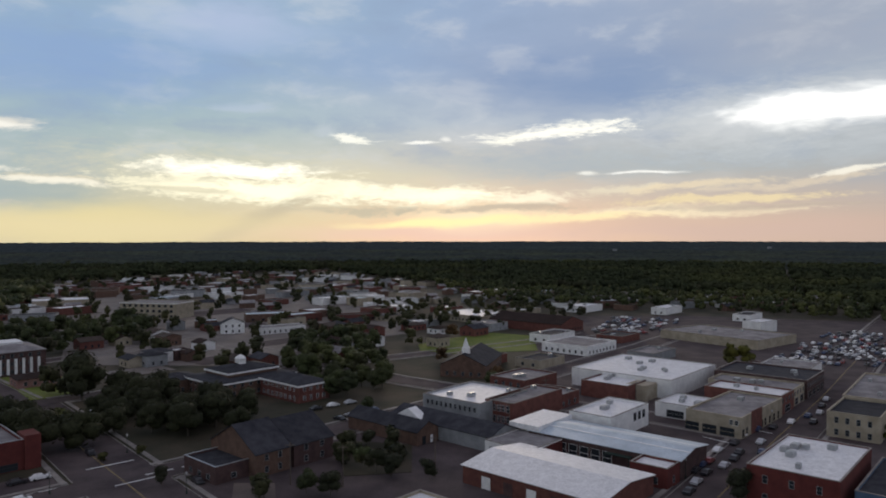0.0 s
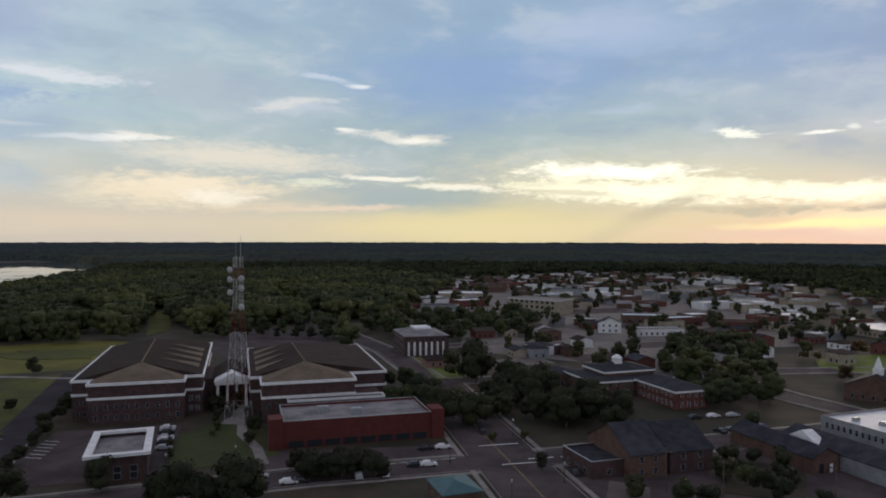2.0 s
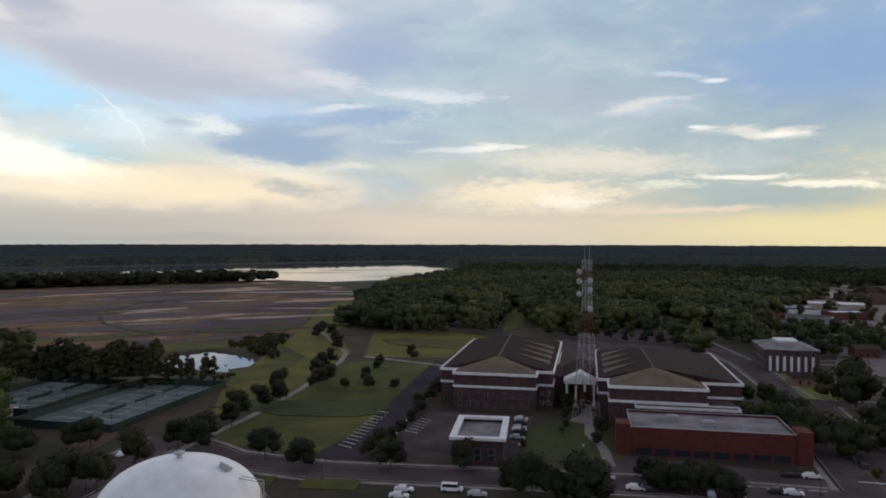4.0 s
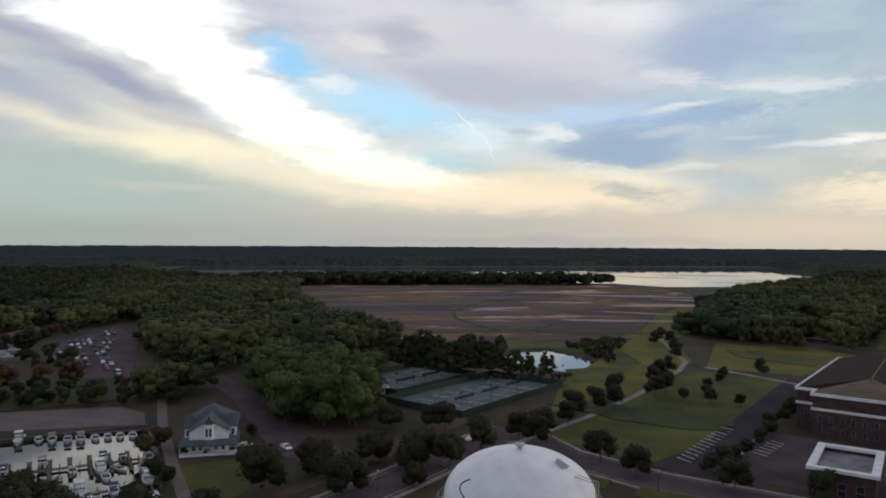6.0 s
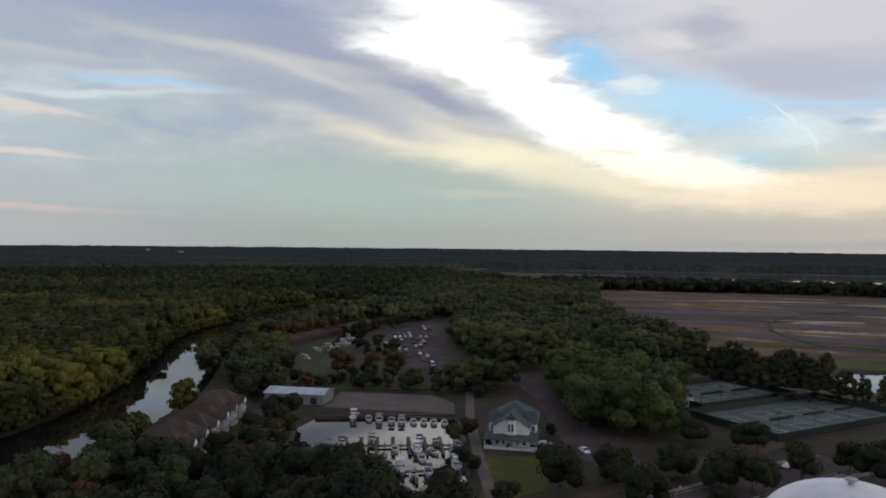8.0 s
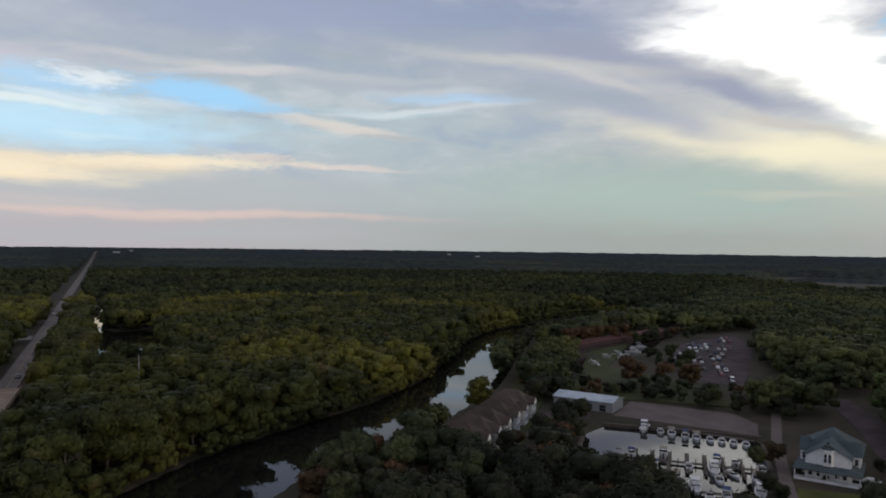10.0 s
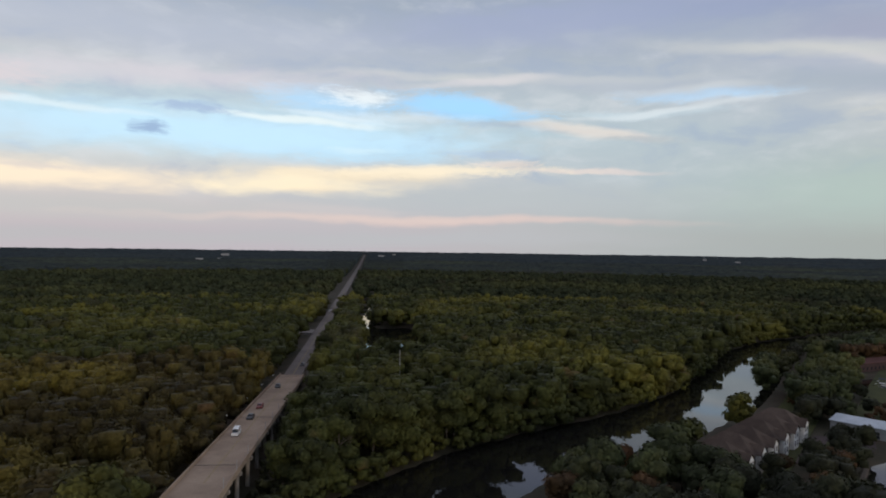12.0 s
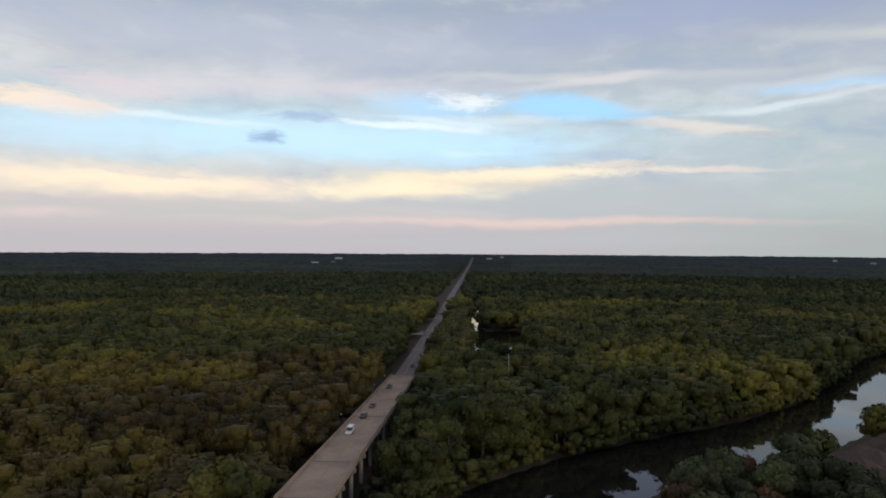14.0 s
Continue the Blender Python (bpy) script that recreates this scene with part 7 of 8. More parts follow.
BT = math.degrees(math.atan2(BRIDGE_D.y, BRIDGE_D.x))
for s, c, kind in ((61.0, -1.9, 5), (84, -1.8, 2), (103, -1.8, 4), (148, -1.7, 2), (212, 1.9, 2), (520, -1.8, 0)):
    x, y = bridge_at(s, c)
    tagged(car(kind, x, y, BT + 180, deck_z(s) + 0.01, "vehicles on the bridge"), CAR_KINDS[kind]["label"].replace("parked ", "") + " on the concrete bridge")
for x, y, turn, kind in ((-99.8, 175.9, 44, 0), (-103.5, 172.5, 44, 2), (-98.3, 158.5, 40, 2), (-95.5, 160.6, 40, 0), (-101.2, 148.6, 134, 0), (-106, 144, 134, 1), (-118, 131.9, 44, 0),
                         (-116, 134, 44, 2), (-127.2, 131.4, 44, 1), (-131.5, 127.5, 44, 0), (-147.3, 84.7, 50, 0), (-144.1, 81.5, 50, 0), (-141.2, 94.4, 50, 5), (-135.2, 97.5, 50, 1),
                         (-60, 173.5, -49, 2), (-97.4, 196.3, -49, 2), (2.6, 209.6, 120, 1), (66.4, 179.3, 52, 2), (73.1, 184.7, 52, 1), (78.1, 190.6, 52, 2), (76.5, 198.2, 52, 0),
                         (81.7, 196, 52, 2), (70.5, 188.5, 52, 4), (61.5, 172.5, 52, 1), (57.5, 166, 52, 2), (111.6, 228.2, 52, 0), (118.8, 228.2, 52, 2), (89, 214.2, 140, 0), (127, 240, 52, 1),
                         (-38.9, 251.8, 44, 0), (-33.4, 256.1, 44, 1), (-44, 247, 44, 2), (-28.5, 241, 138, 0), (-31, 237, 138, 1), (-34, 233, 138, 2), (-24, 245, 138, 3),
                         (-209.5, -21.5, 30, 0), (-212.5, -33.5, 100, 1), (-213.6, 33.2, 140, 0), (62, 193, 140, 2), (64, 181, 52, 2), (67.5, 185.5, 52, 3), (84, 205, 52, 2), (92, 206, 52, 1), (97, 220, 52, 3), (103, 222, 52, 2), (106, 231, 52, 0), (121, 236, 52, 3), (133, 250, 52, 2), (140, 260, 52, 1), (88, 196, 52, 3), (16, 190, 48, 0), (40, 224, 140, 1), (44, 229, 140, 3)):
    car(kind, x, y, turn)
for k in range(9):
    car((0, 1, 2, 3, 1, 0, 2, 4, 1)[k], -186 + 2.1 * k + 1.5, 145 - 1.9 * k + 6, 45, 0.1, "cars in the court yard") if k % 4 != 3 else None


def car_park(poly, turn, dx, dy, fill, group, z=0.08):
    c, s = math.cos(radians(turn)), math.sin(radians(turn))
    pts = [(x * c + y * s, -x * s + y * c) for x, y in poly]
    xs, ys = [p[0] for p in pts], [p[1] for p in pts]
    for i, u in enumerate(np.arange(min(xs) + 3, max(xs) - 3, dx)):
        for v in np.arange(min(ys) + 2, max(ys) - 2, dy):
            x, y = u * c - v * s, u * s + v * c
            if inside(np.array([x]), np.array([y]), poly)[0] and RNG.random() < fill:
                car(int(RNG.choice(6, p=(0.2, 0.22, 0.26, 0.18, 0.08, 0.06))), x, y, turn + (180 if i % 2 else 0) + RNG.normal(0, 2), z, group)


car_park([(92, 445), (125, 530), (172, 515), (134, 434)], 48, 8.5, 3.4, 0.62, "cars on the sales lot")
car_park([(176, 366), (160, 350), (181, 329), (204, 327), (246, 372), (290, 440), (240, 444)], 48, 8.0, 3.4, 0.62, "cars on the rail yard lot")
car_park([(-375, -154), (-440, -170), (-510, -168), (-330, -106)], 24, 7.0, 3.3, 0.34, "vehicles in the boatyard")

# ---- marina ----
def hull_shape(l, w, h):
    prof = [(-l / 2, 0.9), (-l / 4, 1.0), (l * 0.1, 0.98), (l * 0.3, 0.75), (l * 0.42, 0.42), (l / 2, 0.03)]
    v, f = [], []
    for x, k in prof:
        rise = 0.16 * h * max(x / l, 0)
        v += [(x, -w / 2 * k, h + rise), (x, -w / 2 * k * 0.72, -0.25), (x, w / 2 * k * 0.72, -0.25), (x, w / 2 * k, h + rise)]
    for i in range(len(prof) - 1):
        a = 4 * i
        f += [(a + j, a + j + 1, a + j + 5, a + j + 4) for j in range(3)] + [(a, a + 4, a + 7, a + 3)]
    return Geo().add(v, f + [(0, 3, 2, 1), (len(v) - 4, len(v) - 3, len(v) - 2, len(v) - 1)])


BLUE_CLOTH = material("blue_canvas", (0.03, 0.05, 0.12), (0.05, 0.08, 0.17), 1.0, 5.0)
TAN_CLOTH = material("tan_canvas", (0.24, 0.20, 0.15), (0.32, 0.27, 0.21), 1.0, 5.0)
HULL = material("white_gelcoat", (0.42, 0.42, 0.43), (0.62, 0.62, 0.61), 0.6, 4.0, 0.3, 0.0, spec=0.5)


def boat_model(label, l, w, style, cloth):
    ob = thing("boat", 0, 0, -0.85, 0, label, "boat", "boats in the basin")
    h = 0.95 if l > 6 else 0.7
    part("hull", hull_shape(l, w, h), HULL, ob)
    part("cockpit_floor", Geo().box(-l * 0.46, -w * 0.36, h + 0.005, l * 0.02, w * 0.36, h + 0.03), WOOD, ob)
    part("outboard_motor", Geo().box(-l / 2 - 0.55, -0.22, 0.1, -l / 2 - 0.02, 0.22, h + 0.5), RUBBER, ob, "black outboard motor")
    if style == "cabin":
        part("cabin", Geo().add([(-l * 0.1, -w * 0.36, h), (l * 0.3, -w * 0.28, h), (l * 0.3, w * 0.28, h), (-l * 0.1, w * 0.36, h), (-l * 0.08, -w * 0.33, h + 1.1), (l * 0.16, -w * 0.28, h + 1.1),
             (l * 0.16, w * 0.28, h + 1.1), (-l * 0.08, w * 0.33, h + 1.1)], [(0, 1, 5, 4), (1, 2, 6, 5), (2, 3, 7, 6), (3, 0, 4, 7), (4, 5, 6, 7)]), HULL, ob, "white cabin")
        part("windscreen", Geo().box(-l * 0.05, -w * 0.335, h + 0.55, l * 0.2, w * 0.335, h + 0.95), GLASS, ob)
        part("hard_top", Geo().box(-l * 0.2, -w * 0.36, h + 2.0, l * 0.12, w * 0.36, h + 2.1), HULL, ob)
        for x in (-l * 0.18, l * 0.1):
            for y in (-w * 0.33, w * 0.33):
                part("post", Geo().tube((x, y, h), (x, y, h + 2.0), 0.04, 0.04, 5), STEEL, ob)
    else:
        part("windscreen", Geo().box(l * 0.06, -w * 0.38, h, l * 0.09, w * 0.38, h + 0.5), GLASS, ob)
        part("seat", Geo().box(-l * 0.4, -w * 0.34, h + 0.03, -l * 0.3, w * 0.34, h + 0.5), HULL, ob)
        if cloth is not None:
            part("canopy", Geo().box(-l * 0.3, -w * 0.42, h + 1.5, l * 0.1, w * 0.42, h + 1.58).box(-l * 0.27, -w * 0.36, h + 1.58, l * 0.07, w * 0.36, h + 1.64), cloth, ob, "canvas canopy")
            for x in (-l * 0.28, l * 0.08):
                for y in (-w * 0.4, w * 0.4):
                    part("post", Geo().tube((x, y, h), (x, y, h + 1.5), 0.03, 0.03, 4), STEEL, ob)
    return ob


BOAT_KINDS = [boat_model("white cabin cruiser moored in the basin", 9.5, 3.1, "cabin", None), boat_model("small open white motor boat", 6.0, 2.3, "open", None),
              boat_model("white motor boat under a blue canopy", 6.5, 2.4, "open", BLUE_CLOTH), boat_model("white pontoon boat under a tan canopy", 7.0, 2.6, "open", TAN_CLOTH)]
BOAT_USED = [False] * 4


def boat(kind, x, y, turn):
    m = pose(x, y, -0.85, 0, 0, turn)
    if BOAT_USED[kind]:
        return copy_thing(BOAT_KINDS[kind], m)
    BOAT_USED[kind] = True
    BOAT_KINDS[kind].matrix_basis = m
    return BOAT_KINDS[kind]


TO_EYE = 22.0
for x, y, kind, flip in ((-228, -102.7, 0, 0), (-227, -96.5, 1, 0), (-226.5, -92.5, 3, 0), (-226.5, -88, 2, 0), (-227, -84.5, 3, 0), (-228, -80.5, 1, 0), (-229, -77.2, 1, 0), (-229.5, -73.8, 1, 0),
                         (-230, -70.2, 1, 0), (-225, -65.6, 1, 0), (-196.5, -92.3, 2, 180), (-203.5, -85.6, 3, 180), (-196, -75.0, 1, 0), (-197.4, -68.6, 0, 0), (-197.2, -63.4, 1, 20), (-206.5, -71, 2, 180),
                         (-208.5, -66.5, 1, 180), (-189, -82, 2, 0), (-184.5, -74.0, 3, 180), (-179.5, -67.0, 0, 0), (-176.0, -62.0, 1, 180), (-178.5, -58.8, 2, 0), (-186.5, -53.2, 0, 0), (-197.0, -57.2, 3, 0),
                         (-178.5, -69.8, 1, 0), (-166.9, -53.5, 2, 0), (-163, -66, 1, 0), (-206, -58.5, 2, 0), (-190, -64.5, 1, 0), (-169, -47, 0, 0)):
    boat(kind, x, y, TO_EYE + flip + RNG.normal(0, 3))
for x, y, kind in ((-331, -176, 0), (-338, -181, 1), (-346, -184, 2), (-356, -183, 0), (-364, -182, 3), (-372, -184, 0), (-381, -184, 1), (-392, -184, 0), (-402, -188, 2), (-415, -191, 0), (-326, -182, 1)):
    boat(kind, x, y, RNG.uniform(60, 120))


def dock(label, a, b, half, piles=True):
    ob = thing("dock", 0, 0, 0, 0, label, "dock", "docks of the basin")
    a, b = Vector(a), Vector(b)
    d = (b - a).normalized()
    n = Vector((-d.y, d.x))
    length = (b - a).length
    count = max(2, int(length / 2.4))
    for k in range(count):
        p, q = a + d * (length * k / count), a + d * (length * (k + 1) / count - 0.05)
        part("plank_panel", Geo().prism([tuple(p - n * half), tuple(q - n * half), tuple(q + n * half), tuple(p + n * half)], -0.35, -0.2), WOOD, ob)
    if piles:
        for k in range(0, count + 1, 2):
            for sgn in (-1, 1):
                p = a + d * (length * k / count) + n * sgn * (half + 0.15)
                part("pile", Geo().tube((p.x, p.y, -2.6), (p.x, p.y, 0.7), 0.12, 0.11, 6), WOOD, ob)
    return ob


dock("long weathered wooden dock", (-193.0, -92.5), (-206.5, -56.5), 0.9)
dock("long weathered wooden dock", (-172.0, -76.0), (-184.5, -49.0), 0.9)
dock("wooden dock along the bulkhead", (-231.5, -105), (-236.0, -69.5), 0.8)
dock("wooden dock along the grassy bank", (-234.0, -66.0), (-166.0, -43.0), 0.8)
for k in range(8):
    f = (k + 0.5) / 8
    x, y = -193 - 13.5 * f, -92.5 + 36 * f
    dock("narrow finger dock between the boats", (x - 1.0, y - 0.4), (x - 9, y - 3.5), 0.35)
    dock("narrow finger dock between the boats", (x + 1.0, y + 0.4), (x + 9, y + 3.7), 0.35)
for k in range(5):
    f = (k + 0.5) / 5
    x, y = -172 - 12.5 * f, -76 + 27 * f
    dock("narrow finger dock between the boats", (x + 1.0, y + 0.4), (x + 9, y + 3.7), 0.35)
tagged(part("wall_bulkhead", Geo().prism([(-241, -69), (-222.5, -114.5), (-223.3, -115), (-242, -69.2)], -2.4, 0.35).prism([(-206, -113), (-167, -95.5), (-166.5, -96.2), (-205.6, -114)], -2.4, 0.35), WOOD, None,
             "weathered timber bulkhead"), kind="structure")

# shed, marina cottages and the white house
building("long low grey metal boat shed", -235.5, -142.5, 23, 12, 3.7, 98.0, GREYWALL, ROOF_METAL, "gable", 1, "s", rise=1.3, along="u", win=(2.4, 2.2, 5.0), sill=0.3, category="shed", name="shed")
for k in range(6):
    x, y = -158 - 0.947 * 10.6 * k, -119.5 - 0.32 * 10.6 * k
    unit = building("marina cottage with a brown hipped roof and white gables", x, y, 10.5, 15, 5.4, 198.7, CREAM, ROOF_COTTAGE, "hip", 2, "sw", rise=4.2, group="marina cottages", name="cottage", category="cottage",
                    win=(1.0, 1.5, 2.4))
    for dx in (2.6,):
        gb = part("gable", Geo().add([(dx, -1.4, 5.3), (dx + 5.2, -1.4, 5.3), (dx + 2.6, -1.4, 7.4), (dx, 2.4, 5.3), (dx + 5.2, 2.4, 5.3), (dx + 2.6, 2.4, 7.4)],
                                     [(0, 1, 2), (0, 1, 4, 3), (1, 2, 5, 4), (2, 0, 3, 5)]), WHITE, unit, "white gabled bay")
        part("bay", Geo().box(dx + 0.2, -1.2, -0.3, dx + 5.0, -0.003, 5.29), WHITE, unit, "white bay")
        part("dormer_roof", Geo().add([(dx - 0.3, -1.7, 5.2), (dx + 2.6, -1.7, 7.6), (dx + 5.5, -1.7, 5.2), (dx - 0.3, 4, 5.3), (dx + 2.6, 4, 7.7), (dx + 5.5, 4, 5.3)],
                                      [(0, 1, 4, 3), (1, 2, 5, 4)]), ROOF_COTTAGE, unit)
        window(unit, dx + 1.5, -1.2, 1.2, 0, 1.2, 1.6, WHITE)
        window(unit, dx + 3.7, -1.2, 1.2, 0, 1.2, 1.6, WHITE)
        window(unit, dx + 1.5, -1.2, 3.6, 0, 1.2, 1.4, WHITE)
        window(unit, dx + 3.7, -1.2, 3.6, 0, 1.2, 1.4, WHITE)
ROOF_SLATE = material("green_grey_shingles", (0.050, 0.070, 0.075), (0.080, 0.105, 0.110), 0.3, 5.0, 0.85, 0.25)
house = building("white Victorian house with grey-green roofs and a porch", -206.8, -48.0, 10.6, 20, 6.3, 96.5, WHITE, ROOF_SLATE, "gable", 2, "we", rise=3.2, along="v", name="house", category="house", win=(1.0, 1.7, 3.2))
part("main_roof", hip_roof(14.4, 15.5, 6.25, 5.2), ROOF_SLATE, house, "grey-green hipped main roof", at=pose(-1.9, 5.0, 0))
part("porch_floor", Geo().box(-2.4, -2.6, -0.3, 13.0, -0.003, 0.6), WHITE, house)
part("porch_roof", Geo().add([(-2.7, -2.9, 3.0), (13.3, -2.9, 3.0), (13.3, 12, 3.0), (-2.7, 12, 3.0), (0, 0, 4.0), (10.6, 0, 4.0), (10.6, 12, 4.0), (0, 12, 4.0), (-2.7, -2.9, 2.8), (13.3, -2.9, 2.8), (13.3, 12, 2.8), (-2.7, 12, 2.8)],
                             [(0, 1, 5, 4), (1, 2, 6, 5), (3, 0, 4, 7), (8, 9, 1, 0), (9, 10, 2, 1), (11, 8, 0, 3), (2, 3, 7, 6)]), ROOF_SLATE, house, "grey-green porch roof")
for k in range(7):
    part("porch_post", Geo().box(-2.3 + k * 2.5, -2.5, 0.6, -2.1 + k * 2.5, -2.3, 2.8), WHITE, house)
part("bay", Geo().prism([(3.9, -0.003), (4.4, -1.0), (6.2, -1.0), (6.7, -0.003)], 4.0, 8.4), WHITE, house, "white bay window")
part("bay_roof", Geo().add([(3.6, 0.6, 8.4), (4.2, -1.3, 8.4), (6.4, -1.3, 8.4), (7.0, 0.6, 8.4), (5.3, 0.6, 9.6)], [(0, 1, 4), (1, 2, 4), (2, 3, 4), (0, 3, 2, 1)]), ROOF_SLATE, house)
for x in (4.8, 5.8):
    window(house, x, -1.0, 5.0, 0, 0.6, 2.2, WHITE)
for side in (0, 1):
    x0 = -1.8 if side == 0 else 10.603
    part("side_wing", Geo().box(x0, 5, -0.3, x0 + 1.8, 11, 6.2), WHITE, house, "white side wing")
    part("side_gable", Geo().add([(x0 - 0.3, 4.6, 6.2), (x0 - 0.3, 11.4, 6.2), (x0 - 0.3, 8, 9.2), (x0 + 2.1, 4.6, 6.2), (x0 + 2.1, 11.4, 6.2), (x0 + 2.1, 8, 9.2)] if side == 0 else
         [(x0 + 2.1, 4.6, 6.2), (x0 + 2.1, 11.4, 6.2), (x0 + 2.1, 8, 9.2), (x0 - 2.3, 4.6, 6.2), (x0 - 2.3, 11.4, 6.2), (x0 - 2.3, 8, 9.2)],
         [(0, 1, 2), (0, 2, 5, 3), (1, 4, 5, 2), (3, 4, 5), (0, 3, 4, 1)]), ROOF_SLATE, house, "grey-green side gable")
    window(house, x0 + 0.9, 5.0, 1.2, 0, 0.8, 1.6, WHITE)
    window(house, x0 + 0.9, 5.0, 3.9, 0, 0.8, 1.6, WHITE)
for x in (1.2, 3.0, 7.4, 9.2):
    window(house, x, 0, 1.0, 0, 0.9, 1.7, WHITE)
part("attic_vent", Geo().box(5.0, -0.06, 9.6, 5.6, -0.004, 10.1), GLASS, house)
building("long rust-red boat storage shed", -360, -205, 112, 11, 4.2, 176, BRICK_DARK, material("rust_red_roof", (0.062, 0.026, 0.024), (0.098, 0.040, 0.034)), "gable", 1, "s", rise=1.5, category="shed", name="shed")
building("small white club house by the courts", -279, 6, 7, 5, 3.0, 135, WHITE, ROOF_GREY, "hip", 1, "sw", rise=1.2)

# ---- tennis courts ----
courts = thing("tennis_courts", -238.6, 33.4, 0, 135, "green tennis courts with white lines behind dark screens", "tennis courts")


def court_block(u0, v0, nu, nv):
    lu, lv = 17.5 * nu, 37.0 * nv
    part("court_slab", Geo().box(u0, v0, -0.3, u0 + lu, v0 + lv, 0.16), COURT, courts)
    for i in range(nu):
        for j in range(nv):
            cx, cy = u0 + 17.5 * (i + 0.5), v0 + 37.0 * (j + 0.5)
            g = Geo()
            for x in (-5.48, -4.11, 4.11, 5.48):
                g.box(cx + x - 0.06, cy - 11.9, 0.16, cx + x + 0.06, cy + 11.9, 0.172)
            for y in (-11.9, -6.4, 6.4, 11.9):
                g.box(cx - 5.42, cy + y - 0.06, 0.173, cx + 5.42, cy + y + 0.06, 0.18)
            g.box(cx - 0.06, cy - 6.3, 0.181, cx + 0.06, cy + 6.3, 0.186)
            part("court_lines", g, PAINT, courts, "white court lines")
            part("net", Geo().box(cx - 6.2, cy - 0.03, 0.16, cx + 6.2, cy + 0.03, 1.1), SCREEN, courts, "dark net")
    for a in ((u0, v0 - 0.06, u0 + lu, v0), (u0, v0 + lv, u0 + lu, v0 + lv + 0.06), (u0 - 0.06, v0, u0, v0 + lv), (u0 + lu, v0, u0 + lu + 0.06, v0 + lv)):
        part("wind_screen", Geo().box(a[0], a[1], -0.2, a[2], a[3], 2.6), SCREEN, courts, "dark green wind screen")
    for i in range(nu + 1):
        for j in range(nv + 1):
            x, y = u0 + 17.5 * i, v0 + 37.0 * j
            part("light_mast", Geo().tube((x, y, -0.2), (x, y, 9.0), 0.09, 0.06, 6).box(x - 0.9, y - 0.2, 8.8, x + 0.9, y + 0.2, 9.1), SCREEN, courts, "dark light mast")


court_block(2, 1, 4, 1)
court_block(14, 42, 3, 1)

# ---- street furniture ----
def lamp_model():
    ob = thing("street_lamp", 0, 0, 0, 0, "dark green post-top street lamp", "street lamp", "street lamps")
    part("post", Geo().lathe([(0.22, -0.2), (0.2, 0.5), (0.08, 0.8), (0.06, 4.4)], 8), SCREEN, ob)
    part("globe", Geo().lathe([(0.1, 4.4), (0.26, 4.7), (0.24, 5.0), (0.05, 5.25)], 10), STEEL_WHITE, ob, "pale lamp globe")
    return ob


lamp = lamp_model()
spots = [(-188.8, 21.1), (-165.3, 71.5), (-150, 122), (-205, 34.5), (-172, 4), (-140, 136), (-60, 166), (-88, 198), (-112, 226), (-66, 148), (84, 190), (60, 176), (104, 225), (73, 170), (-92, 166), (-118, 190)]
lamp.matrix_basis = pose(*spots[0], 0.1)
for x, y in spots[1:]:
    copy_thing(lamp, pose(x, y, 0.1))


def pole_model():
    ob = thing("utility_pole", 0, 0, 0, 0, "weathered wooden utility pole with a crossarm", "utility pole", "utility poles")
    part("pole", Geo().tube((0, 0, -0.3), (0, 0, 10.5), 0.17, 0.11, 8), WOOD, ob)
    part("crossarm", Geo().box(-1.2, -0.07, 9.6, 1.2, 0.07, 9.78), WOOD, ob)
    return ob


pole = pole_model()
spots = [(-24, 170), (-2, 178), (-37, 172), (36, 250), (140, 330), (190, 320), (-128, -130), (-150, -140), (20, 215), (66, 244)]
pole.matrix_basis = pose(*spots[0], 0)
for x, y in spots[1:]:
    copy_thing(pole, pose(x, y, 0))
marker = thing("marker_post", -28.9, -175.1, 0, 0, "slender dark post with a white cap beside the bridge", "post", "marker posts")
part("post", Geo().tube((0, 0, -2.4), (0, 0, 6.0), 0.07, 0.06, 6), WOOD, marker)
part("cap", Geo().lathe([(0.08, 6.0), (0.22, 6.1), (0.22, 6.3), (0.05, 6.4)], 8), WHITE, marker, "white cap")
for x, y in ((-41.1, -200.9), (-55.1, -228.5), (-67.9, -252.9), (-79.3, -274.0), (-89.1, -291.9)):
    copy_thing(marker, pose(x, y, 0))
snag = thing("bare_trunk", -126, -248, 0, 0, "tall bare grey dead trunk in the swamp", "dead tree")
part("trunk", Geo().tube((0, 0, -0.3), (0.4, 0.2, 20), 0.3, 0.1, 7), STEEL, snag)

# parking bays and crossings
def lines(name, a, b, count, length, turn, mat=PAINT, z=0.17, wide=0.12):
    g = Geo()
    c, s = math.cos(radians(turn)), math.sin(radians(turn))
    for k in range(count):
        f = k / max(count - 1, 1)
        x, y = a[0] + (b[0] - a[0]) * f, a[1] + (b[1] - a[1]) * f
        g.prism([(x - s * -wide, y + c * -wide), (x + c * length - s * -wide, y + s * length + c * -wide), (x + c * length - s * wide, y + s * length + c * wide), (x - s * wide, y + c * wide)], z - 0.05, z)
    return tagged(part(name, g, mat, None, "white painted bay lines"), kind="structure")


